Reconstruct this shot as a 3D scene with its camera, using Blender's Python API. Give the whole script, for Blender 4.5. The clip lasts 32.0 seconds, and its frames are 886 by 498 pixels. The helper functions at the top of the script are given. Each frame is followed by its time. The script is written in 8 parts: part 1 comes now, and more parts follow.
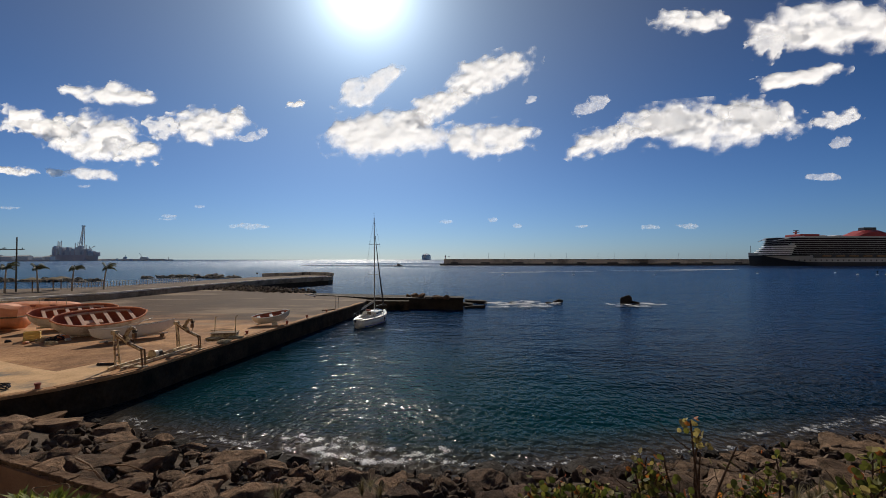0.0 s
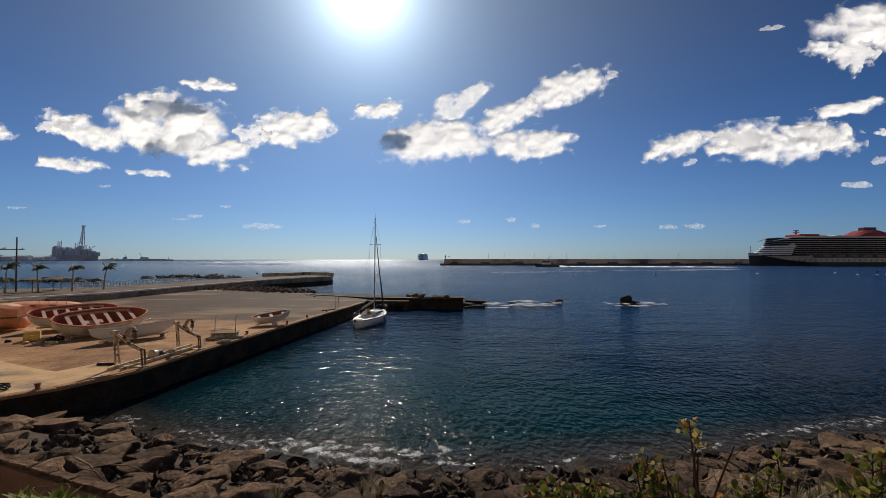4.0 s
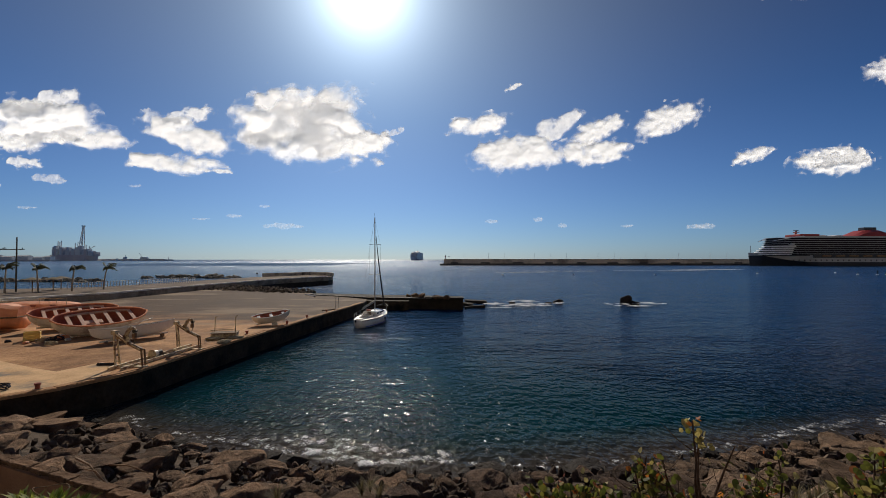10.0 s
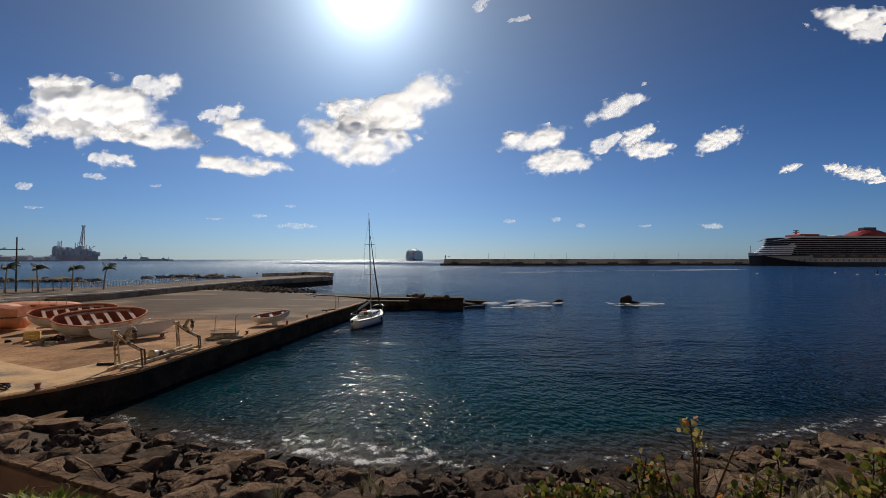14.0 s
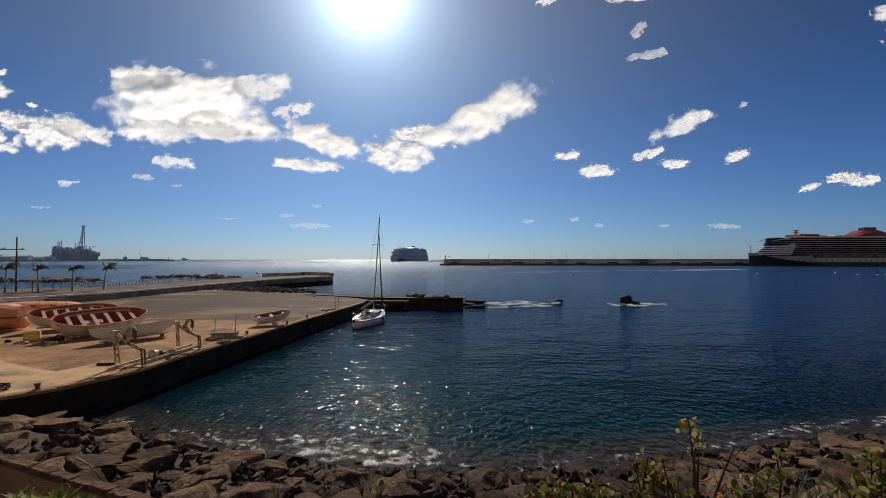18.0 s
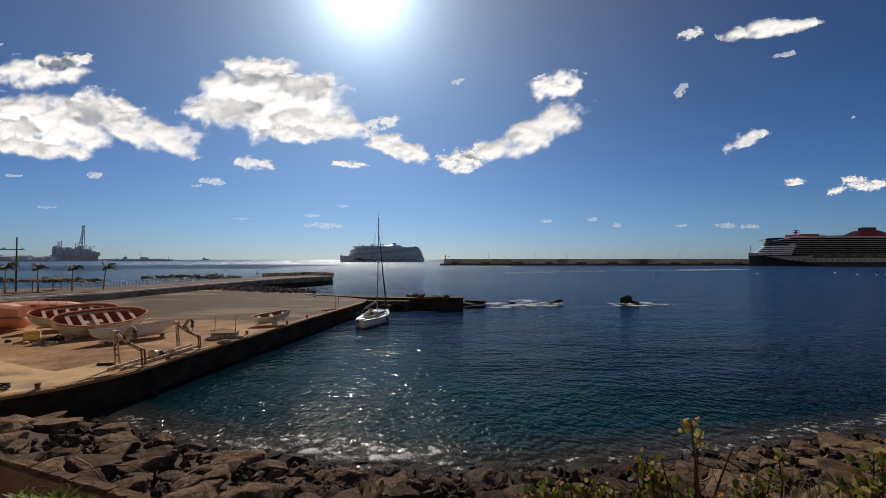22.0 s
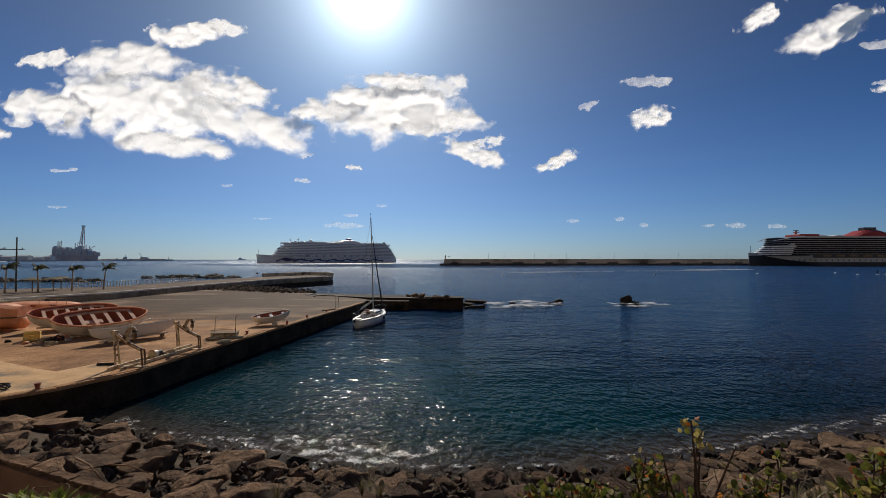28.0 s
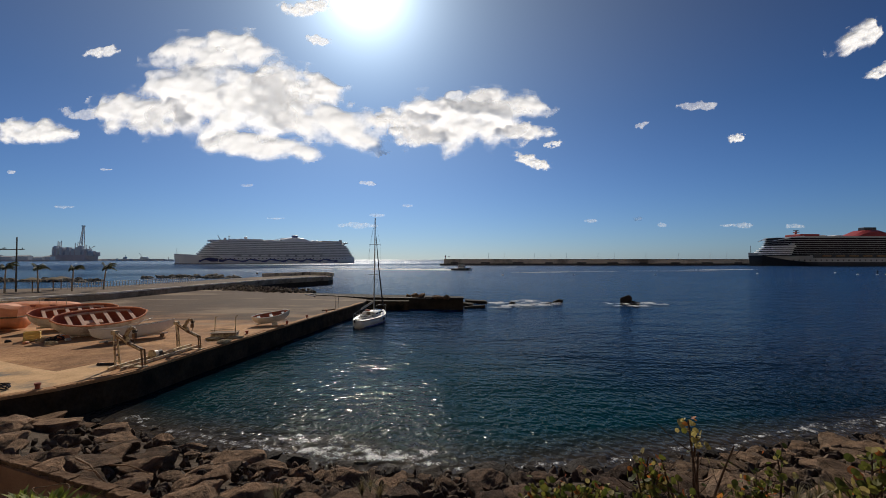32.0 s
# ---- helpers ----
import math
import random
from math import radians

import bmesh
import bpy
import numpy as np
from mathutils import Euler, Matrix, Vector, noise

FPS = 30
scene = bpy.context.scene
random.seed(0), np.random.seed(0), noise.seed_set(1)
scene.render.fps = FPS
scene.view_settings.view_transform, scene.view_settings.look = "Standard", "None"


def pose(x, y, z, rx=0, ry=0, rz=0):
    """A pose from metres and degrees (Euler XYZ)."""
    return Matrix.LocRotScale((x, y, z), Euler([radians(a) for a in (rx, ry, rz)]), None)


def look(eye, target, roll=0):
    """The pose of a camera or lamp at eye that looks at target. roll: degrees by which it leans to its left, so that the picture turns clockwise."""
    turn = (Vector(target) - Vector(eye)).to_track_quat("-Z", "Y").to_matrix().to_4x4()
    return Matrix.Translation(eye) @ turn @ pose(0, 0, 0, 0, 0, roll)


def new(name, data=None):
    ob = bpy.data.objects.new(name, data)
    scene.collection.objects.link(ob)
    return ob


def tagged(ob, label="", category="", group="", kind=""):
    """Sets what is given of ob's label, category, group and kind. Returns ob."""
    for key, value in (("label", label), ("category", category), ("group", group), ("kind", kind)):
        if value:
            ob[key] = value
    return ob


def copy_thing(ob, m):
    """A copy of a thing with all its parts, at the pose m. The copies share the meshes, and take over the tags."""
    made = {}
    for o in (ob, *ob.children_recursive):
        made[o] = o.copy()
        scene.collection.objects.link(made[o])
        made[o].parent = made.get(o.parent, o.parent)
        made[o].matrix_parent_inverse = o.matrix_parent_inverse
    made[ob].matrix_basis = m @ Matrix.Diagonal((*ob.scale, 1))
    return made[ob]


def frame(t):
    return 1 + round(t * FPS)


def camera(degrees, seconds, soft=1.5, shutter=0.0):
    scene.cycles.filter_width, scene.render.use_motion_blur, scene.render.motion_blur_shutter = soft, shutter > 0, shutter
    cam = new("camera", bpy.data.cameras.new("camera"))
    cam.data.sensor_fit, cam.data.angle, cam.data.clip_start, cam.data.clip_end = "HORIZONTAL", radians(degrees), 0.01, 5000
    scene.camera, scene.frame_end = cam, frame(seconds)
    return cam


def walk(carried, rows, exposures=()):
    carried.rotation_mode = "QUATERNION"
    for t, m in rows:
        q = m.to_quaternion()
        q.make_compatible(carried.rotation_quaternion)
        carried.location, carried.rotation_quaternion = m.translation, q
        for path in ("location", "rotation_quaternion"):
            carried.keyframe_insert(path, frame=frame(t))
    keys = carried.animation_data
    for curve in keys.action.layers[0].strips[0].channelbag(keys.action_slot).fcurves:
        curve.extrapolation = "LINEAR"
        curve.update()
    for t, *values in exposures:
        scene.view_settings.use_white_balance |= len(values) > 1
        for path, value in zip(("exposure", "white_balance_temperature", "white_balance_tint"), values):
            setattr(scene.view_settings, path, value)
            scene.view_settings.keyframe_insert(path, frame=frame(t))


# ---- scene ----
# ---------------------------------------------------------------- camera
cam = camera(90, 32.0, 0.8)
still = pose(0, 0, 8, 91.27, 0, 0)
walk(cam, [(0, still), (32, still)], [(0, 0.0), (32, 0.0)])

# ---------------------------------------------------------------- daylight
SUN_ELEVATION, SUN_AZIMUTH = radians(31.6), radians(-10.2)
SUN_WAY = Vector((math.sin(SUN_AZIMUTH) * math.cos(SUN_ELEVATION), math.cos(SUN_AZIMUTH) * math.cos(SUN_ELEVATION), math.sin(SUN_ELEVATION)))

world = bpy.data.worlds.new("sky")
scene.world = world
world.use_nodes = True
wn, wl = world.node_tree.nodes, world.node_tree.links
wn.clear()
sky = wn.new("ShaderNodeTexSky")
sky.sky_type, sky.sun_disc = "NISHITA", False
sky.sun_elevation, sky.sun_rotation = SUN_ELEVATION, SUN_AZIMUTH
sky.altitude, sky.air_density, sky.dust_density, sky.ozone_density = 0, 1.0, 0.35, 4.0
sky_light = wn.new("ShaderNodeBackground")
sky_light.inputs["Strength"].default_value = 0.0365
sky_blue = wn.new("ShaderNodeMixRGB")
sky_blue.blend_type = "MULTIPLY"
sky_blue.inputs[0].default_value = 1.0
wl.new(sky.outputs[0], sky_blue.inputs[1])
# sea haze keeps the low sky pale blue
height = wn.new("ShaderNodeTexCoord")
height_z = wn.new("ShaderNodeSeparateXYZ")
wl.new(height.outputs["Generated"], height_z.inputs[0])
haze = wn.new("ShaderNodeValToRGB")
haze.color_ramp.elements[0].position, haze.color_ramp.elements[0].color = 0.0, (0.75, 1.11, 1.76, 1)
haze.color_ramp.elements[1].position, haze.color_ramp.elements[1].color = 0.3, (0.21, 0.57, 1.06, 1)
haze_top = haze.color_ramp.elements.new(0.55)
haze_top.color = (0.07, 0.26, 0.57, 1)
wl.new(height_z.outputs["Z"], haze.inputs[0])
wl.new(haze.outputs[0], sky_blue.inputs[2])
wl.new(sky_blue.outputs[0], sky_light.inputs["Color"])
# the bright aureole round the sun itself
way = wn.new("ShaderNodeTexCoord")
dot = wn.new("ShaderNodeVectorMath")
dot.operation = "DOT_PRODUCT"
dot.inputs[1].default_value = SUN_WAY
wl.new(way.outputs["Generated"], dot.inputs[0])
angle = wn.new("ShaderNodeMath")
angle.operation = "ARCCOSINE"
wl.new(dot.outputs["Value"], angle.inputs[0])
halo = []
for width, power in ((0.058, 3.1), (0.3, 0.52)):
    a = wn.new("ShaderNodeMath")
    a.operation = "DIVIDE"
    a.inputs[1].default_value = -width
    wl.new(angle.outputs[0], a.inputs[0])
    b = wn.new("ShaderNodeMath")
    b.operation = "EXPONENT"
    wl.new(a.outputs[0], b.inputs[0])
    c = wn.new("ShaderNodeMath")
    c.operation = "MULTIPLY"
    c.inputs[1].default_value = power
    wl.new(b.outputs[0], c.inputs[0])
    halo.append(c)
both = wn.new("ShaderNodeMath")
wl.new(halo[0].outputs[0], both.inputs[0])
wl.new(halo[1].outputs[0], both.inputs[1])
aureole = wn.new("ShaderNodeBackground")
aureole.inputs["Color"].default_value = (0.76, 0.9, 1.0, 1)
wl.new(both.outputs[0], aureole.inputs["Strength"])
sky_sum = wn.new("ShaderNodeAddShader")
wl.new(sky_light.outputs[0], sky_sum.inputs[0])
wl.new(aureole.outputs[0], sky_sum.inputs[1])
sky_out = wn.new("ShaderNodeOutputWorld")
wl.new(sky_sum.outputs[0], sky_out.inputs["Surface"])

sun_lamp = bpy.data.lights.new("sun", "SUN")
sun_lamp.energy, sun_lamp.angle, sun_lamp.color = 3.2, radians(0.53), (1.0, 0.9, 0.76)
sun = new("sun", sun_lamp)
sun.matrix_world = look((0, 0, 60), Vector((0, 0, 60)) - SUN_WAY)


# ---------------------------------------------------------------- materials
def material(name):
    m = bpy.data.materials.new(name)
    m.use_nodes = True
    n = m.node_tree.nodes
    return m, n, m.node_tree.links, n["Principled BSDF"]


def worn(name, dark, light, scale=4.0, rough=0.8, bump=0.3, fine=40.0, metal=0.0, stain=None, stain_scale=0.6, vary=0.0, space="Object", grime=None, islands=False):
    """A surface with grain, blotches and, where given, stains; vary: how far each object differs in brightness."""
    m, n, l, b = material(name)
    co = n.new("ShaderNodeTexCoord")
    big = n.new("ShaderNodeTexNoise")
    big.inputs["Scale"].default_value, big.inputs["Detail"].default_value, big.inputs["Roughness"].default_value = scale, 6, 0.62
    small = n.new("ShaderNodeTexNoise")
    small.inputs["Scale"].default_value, small.inputs["Detail"].default_value = fine, 4
    for t in (big, small):
        l.new(co.outputs[space], t.inputs["Vector"])
    add = n.new("ShaderNodeMath")
    add.operation = "MULTIPLY_ADD"
    add.inputs[1].default_value = 0.35
    l.new(small.outputs[0], add.inputs[0])
    l.new(big.outputs[0], add.inputs[2])
    ramp = n.new("ShaderNodeValToRGB")
    ramp.color_ramp.elements[0].position, ramp.color_ramp.elements[1].position = 0.45, 0.85
    ramp.color_ramp.elements[0].color, ramp.color_ramp.elements[1].color = (*dark, 1), (*light, 1)
    l.new(add.outputs[0], ramp.inputs[0])
    colour = ramp.outputs[0]
    if stain:
        st = n.new("ShaderNodeTexNoise")
        st.inputs["Scale"].default_value, st.inputs["Detail"].default_value, st.inputs["Roughness"].default_value = stain_scale, 5, 0.6
        l.new(co.outputs[space], st.inputs["Vector"])
        sr = n.new("ShaderNodeValToRGB")
        sr.color_ramp.elements[0].position, sr.color_ramp.elements[1].position = 0.5, 0.66
        l.new(st.outputs[0], sr.inputs[0])
        mix = n.new("ShaderNodeMixRGB")
        mix.inputs[2].default_value = (*stain, 1)
        l.new(sr.outputs[0], mix.inputs[0])
        l.new(colour, mix.inputs[1])
        colour = mix.outputs[0]
    if grime:
        # dirt blown over the surface in long streaks, thicker from grime[1] to grime[2] along y
        tint, y0, y1 = grime
        gm = n.new("ShaderNodeMapping")
        gm.inputs["Scale"].default_value = (0.045, 0.32, 1)
        gm.inputs["Rotation"].default_value = (0, 0, 0.12)
        l.new(co.outputs[space], gm.inputs["Vector"])
        gt = n.new("ShaderNodeTexNoise")
        gt.inputs["Scale"].default_value, gt.inputs["Detail"].default_value, gt.inputs["Roughness"].default_value = 1.0, 6, 0.65
        l.new(gm.outputs[0], gt.inputs["Vector"])
        gx = n.new("ShaderNodeSeparateXYZ")
        l.new(co.outputs[space], gx.inputs[0])
        gk = n.new("ShaderNodeMapRange")
        gk.inputs["From Min"].default_value, gk.inputs["From Max"].default_value = y0, y1
        gk.inputs["To Min"].default_value, gk.inputs["To Max"].default_value = -0.3, 0.24
        l.new(gx.outputs["Y"], gk.inputs["Value"])
        ga = n.new("ShaderNodeMath")
        l.new(gt.outputs[0], ga.inputs[0])
        l.new(gk.outputs[0], ga.inputs[1])
        gr = n.new("ShaderNodeMapRange")
        gr.inputs["From Min"].default_value, gr.inputs["From Max"].default_value = 0.4, 0.6
        gr.inputs["To Max"].default_value = 0.9
        l.new(ga.outputs[0], gr.inputs["Value"])
        gmix = n.new("ShaderNodeMixRGB")
        gmix.inputs[2].default_value = (*tint, 1)
        l.new(gr.outputs[0], gmix.inputs[0])
        l.new(colour, gmix.inputs[1])
        colour = gmix.outputs[0]
        dm = n.new("ShaderNodeMapping")
        dm.inputs["Scale"].default_value = (0.06, 0.19, 1)
        dm.inputs["Rotation"].default_value = (0, 0, -0.2)
        dm.inputs["Location"].default_value = (3.7, 1.9, 0)
        l.new(co.outputs[space], dm.inputs["Vector"])
        dt = n.new("ShaderNodeTexNoise")
        dt.inputs["Scale"].default_value, dt.inputs["Detail"].default_value, dt.inputs["Roughness"].default_value = 1.0, 7, 0.6
        l.new(dm.outputs[0], dt.inputs["Vector"])
        dr = n.new("ShaderNodeMapRange")
        dr.inputs["From Min"].default_value, dr.inputs["From Max"].default_value = 0.54, 0.64
        dr.inputs["To Max"].default_value = 0.55
        l.new(dt.outputs[0], dr.inputs["Value"])
        dmix = n.new("ShaderNodeMixRGB")
        dmix.inputs[2].default_value = (0.4, 0.29, 0.19, 1)
        l.new(dr.outputs[0], dmix.inputs[0])
        l.new(colour, dmix.inputs[1])
        colour = dmix.outputs[0]
    if vary:
        info = n.new("ShaderNodeNewGeometry" if islands else "ShaderNodeObjectInfo")
        k = n.new("ShaderNodeMapRange")
        k.inputs["To Min"].default_value, k.inputs["To Max"].default_value = 1 - vary, 1 + vary
        l.new(info.outputs["Random Per Island" if islands else "Random"], k.inputs["Value"])
        hsv = n.new("ShaderNodeHueSaturation")
        l.new(k.outputs[0], hsv.inputs["Value"])
        l.new(colour, hsv.inputs["Color"])
        colour = hsv.outputs[0]
    l.new(colour, b.inputs["Base Color"])
    b.inputs["Roughness"].default_value, b.inputs["Metallic"].default_value = rough, metal
    if rough >= 0.75:
        b.inputs["Specular IOR Level"].default_value = 0.12
    if bump:
        bp = n.new("ShaderNodeBump")
        bp.inputs["Strength"].default_value, bp.inputs["Distance"].default_value = bump, 0.5 / scale
        l.new(add.outputs[0], bp.inputs["Height"])
        l.new(bp.outputs[0], b.inputs["Normal"])
    return m


def leafy(name, dark, light, glow=0.35):
    m, n, l, b = material(name)
    info = n.new("ShaderNodeNewGeometry")
    ramp = n.new("ShaderNodeValToRGB")
    ramp.color_ramp.elements[0].color, ramp.color_ramp.elements[1].color = (*dark, 1), (*light, 1)
    l.new(info.outputs["Random Per Island"], ramp.inputs[0])
    l.new(ramp.outputs[0], b.inputs["Base Color"])
    b.inputs["Roughness"].default_value = 0.65
    tr = n.new("ShaderNodeBsdfTranslucent")
    l.new(ramp.outputs[0], tr.inputs["Color"])
    mix = n.new("ShaderNodeMixShader")
    mix.inputs[0].default_value = glow
    l.new(b.outputs[0], mix.inputs[1])
    l.new(tr.outputs[0], mix.inputs[2])
    l.new(mix.outputs[0], n["Material Output"].inputs["Surface"])
    return m


CONCRETE = worn("quay_concrete", (0.25, 0.118, 0.052), (0.6, 0.34, 0.165), 0.35, 0.85, 0.25, 6.0, stain=(0.14, 0.066, 0.03), stain_scale=0.13, grime=((0.07, 0.048, 0.034), 32, 60))
WALKWAY = worn("walkway_surface", (0.12, 0.09, 0.068), (0.26, 0.2, 0.15), 0.3, 0.9, 0.2, 6.0, stain=(0.11, 0.085, 0.064), stain_scale=0.12)
CONCRETE_PALE = worn("pale_concrete", (0.55, 0.33, 0.165), (0.76, 0.5, 0.27), 0.7, 0.85, 0.2, 9.0, stain=(0.25, 0.2, 0.15), stain_scale=0.4)
QUAY_FACE = worn("dark_quay_wall", (0.02, 0.015, 0.01), (0.075, 0.055, 0.037), 0.8, 0.85, 0.6, 6.0, stain=(0.012, 0.014, 0.012), stain_scale=0.5)
BOUNCE_HILL = worn("bounce_hillside", (0.44, 0.37, 0.28), (0.62, 0.54, 0.43), 0.01, 0.95, 0.2, 0.2, stain=(0.2, 0.19, 0.11), stain_scale=0.006)
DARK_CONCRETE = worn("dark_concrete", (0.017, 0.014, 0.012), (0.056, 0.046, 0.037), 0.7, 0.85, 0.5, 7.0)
MOLE_WALL = worn("breakwater_wall", (0.58, 0.5, 0.43), (0.74, 0.66, 0.58), 0.05, 0.9, 0.1, 1.0, stain=(0.2, 0.17, 0.15), stain_scale=0.03)
MOLE_BASE = worn("breakwater_base", (0.05, 0.05, 0.052), (0.13, 0.125, 0.12), 0.1, 0.85, 0.2, 1.0)
BASALT = worn("basalt_boulder", (0.05, 0.033, 0.02), (0.4, 0.245, 0.145), 2.2, 0.85, 1.2, 26.0, stain=(0.12, 0.074, 0.045), stain_scale=0.9, vary=0.5)
BASALT_DAMP = worn("damp_basalt", (0.026, 0.017, 0.011), (0.19, 0.112, 0.068), 2.0, 0.82, 1.0, 24.0, stain=(0.08, 0.05, 0.032), stain_scale=0.9, vary=0.45)
BASALT_PALE = worn("dusty_basalt", (0.05, 0.033, 0.021), (0.36, 0.23, 0.14), 1.8, 0.88, 1.0, 22.0, stain=(0.16, 0.11, 0.075), stain_scale=0.8, vary=0.35)
BASALT_WET = worn("wet_basalt", (0.014, 0.011, 0.009), (0.055, 0.042, 0.031), 2.0, 0.78, 0.6, 14.0, vary=0.3)
RUBBLE = worn("dark_rubble", (0.03, 0.022, 0.016), (0.15, 0.105, 0.073), 1.2, 0.9, 0.7, 6.0, vary=0.75, islands=True)
BANK = worn("bank_rubble", (0.05, 0.042, 0.034), (0.26, 0.21, 0.16), 1.2, 0.9, 0.7, 6.0, vary=0.8, islands=True)
EARTH = worn("shore_earth", (0.045, 0.034, 0.025), (0.13, 0.095, 0.068), 1.1, 0.95, 0.7, 9.0)
COPING = worn("coping_stone", (0.12, 0.066, 0.036), (0.3, 0.18, 0.105), 9.0, 0.88, 0.8, 60.0, stain=(0.07, 0.045, 0.03), stain_scale=7.0, vary=0.3)
RENDERED = worn("brown_render", (0.34, 0.18, 0.1), (0.46, 0.26, 0.15), 1.5, 0.9, 0.25, 25.0)
WHITE_PAINT = worn("weathered_white_paint", (0.68, 0.6, 0.5), (0.88, 0.82, 0.72), 1.5, 0.5, 0.08, 20.0, stain=(0.4, 0.33, 0.25), stain_scale=1.1)
BOAT_WHITE = worn("gelcoat", (0.7, 0.66, 0.6), (0.85, 0.81, 0.74), 1.2, 0.3, 0.03, 12.0)
PALE_BENCH = worn("sun_bleached_bench", (0.52, 0.31, 0.21), (0.72, 0.46, 0.32), 1.5, 0.7, 0.1, 18.0)
ORANGE_PAINT = worn("faded_orange_paint", (0.76, 0.25, 0.1), (0.9, 0.4, 0.2), 1.3, 0.6, 0.1, 18.0, stain=(0.6, 0.24, 0.13), stain_scale=0.8)
RED_INSIDE = worn("red_brown_boat_paint", (0.26, 0.065, 0.035), (0.46, 0.13, 0.07), 1.6, 0.7, 0.15, 14.0)
RUSTY = worn("rusty_painted_steel", (0.52, 0.38, 0.2), (0.82, 0.68, 0.44), 3.0, 0.7, 0.3, 25.0, stain=(0.16, 0.07, 0.035), stain_scale=2.2)
OLD_RUST = worn("brown_rust", (0.1, 0.045, 0.02), (0.3, 0.16, 0.07), 3.0, 0.7, 0.3, 25.0, stain=(0.5, 0.38, 0.2), stain_scale=2.0)
KERB = worn("pale_kerb", (0.74, 0.7, 0.64), (0.88, 0.84, 0.78), 0.7, 0.9, 0.2, 9.0, stain=(0.5, 0.45, 0.38), stain_scale=0.4)
JETTY_FACE = worn("jetty_face", (0.22, 0.185, 0.145), (0.4, 0.34, 0.27), 0.5, 0.9, 0.3, 5.0, stain=(0.12, 0.095, 0.07), stain_scale=0.35)
ARMOUR = worn("pale_armour_rock", (0.1, 0.09, 0.075), (0.5, 0.45, 0.37), 1.2, 0.9, 0.6, 6.0, stain=(0.03, 0.03, 0.025), stain_scale=0.8, vary=0.4)
PARAPET = worn("grey_parapet", (0.4, 0.36, 0.31), (0.62, 0.57, 0.5), 0.5, 0.9, 0.3, 5.0, stain=(0.06, 0.05, 0.04), stain_scale=0.4)
DARK_STEEL = worn("dark_steel", (0.03, 0.026, 0.022), (0.09, 0.075, 0.06), 4.0, 0.55, 0.2, 30.0, metal=0.4)
ROPE = worn("rope", (0.2, 0.16, 0.1), (0.4, 0.33, 0.22), 9.0, 0.95, 0.3, 60.0)
WEATHERED_WOOD = worn("weathered_wood", (0.12, 0.08, 0.05), (0.28, 0.2, 0.13), 5.0, 0.8, 0.3, 40.0)
YELLOW_PAINT = worn("yellow_paint", (0.6, 0.4, 0.08), (0.8, 0.6, 0.2), 4.0, 0.6, 0.1, 30.0)
ALLOY = worn("mast_alloy", (0.3, 0.3, 0.3), (0.5, 0.5, 0.5), 3.0, 0.35, 0.03, 30.0, metal=0.8)
RIGGING = worn("rigging_wire", (0.05, 0.05, 0.05), (0.12, 0.12, 0.12), 8.0, 0.5, 0.0, 30.0, metal=0.6)
NAVY_CANVAS = worn("dark_canvas", (0.02, 0.022, 0.03), (0.05, 0.05, 0.06), 5.0, 0.9, 0.3, 30.0)
SAILCLOTH = worn("grey_sailcloth", (0.24, 0.22, 0.19), (0.42, 0.38, 0.33), 6.0, 0.9, 0.4, 30.0)
COCKPIT = worn("dark_teak", (0.03, 0.018, 0.012), (0.07, 0.04, 0.026), 6.0, 0.8, 0.2, 30.0)
DARK_GLASS = worn("dark_glass", (0.01, 0.012, 0.015), (0.025, 0.028, 0.032), 2.0, 0.12, 0.0, 10.0)
SHIP_WHITE = worn("ship_white", (0.9, 0.9, 0.9), (0.95, 0.95, 0.95), 0.05, 0.45, 0.0, 0.8)
SHIP_HULL_WHITE = worn("ship_hull_white", (0.88, 0.88, 0.9), (0.94, 0.94, 0.95), 0.03, 0.4, 0.0, 0.5)
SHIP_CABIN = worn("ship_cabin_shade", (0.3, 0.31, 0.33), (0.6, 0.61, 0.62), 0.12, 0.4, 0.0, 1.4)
SHIP_SILVER = worn("silver_grey_hull", (0.4, 0.42, 0.45), (0.52, 0.54, 0.57), 0.03, 0.4, 0.0, 0.6)
SHIP_BLACK = worn("black_hull", (0.016, 0.022, 0.034), (0.035, 0.045, 0.062), 0.05, 0.4, 0.0, 0.6)
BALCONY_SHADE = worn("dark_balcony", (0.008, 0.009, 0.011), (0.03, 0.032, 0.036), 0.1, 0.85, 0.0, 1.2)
SHIP_RED = worn("ship_red", (0.3, 0.022, 0.02), (0.4, 0.035, 0.03), 0.06, 0.5, 0.0, 0.8)
SHIP_BLUE = worn("ship_blue", (0.07, 0.085, 0.26), (0.11, 0.13, 0.36), 0.06, 0.45, 0.0, 0.8)
# the haze over the far shore is put into these pale colours
HAZED_STEEL = worn("hazed_ship_grey", (0.6, 0.65, 0.68), (0.74, 0.78, 0.8), 0.04, 0.7, 0.0, 0.4)
HAZED_RUST = worn("hazed_ship_red_brown", (0.56, 0.53, 0.55), (0.68, 0.63, 0.64), 0.03, 0.7, 0.0, 0.4)
HAZED_PIER = worn("far_pier", (0.5, 0.5, 0.5), (0.62, 0.62, 0.62), 0.02, 0.9, 0.0, 0.3)
PALM_TRUNK = worn("palm_trunk", (0.24, 0.2, 0.16), (0.44, 0.38, 0.31), 5.0, 0.9, 0.6, 25.0)
STEM = worn("woody_stem", (0.05, 0.03, 0.02), (0.14, 0.09, 0.06), 12.0, 0.85, 0.4, 60.0)
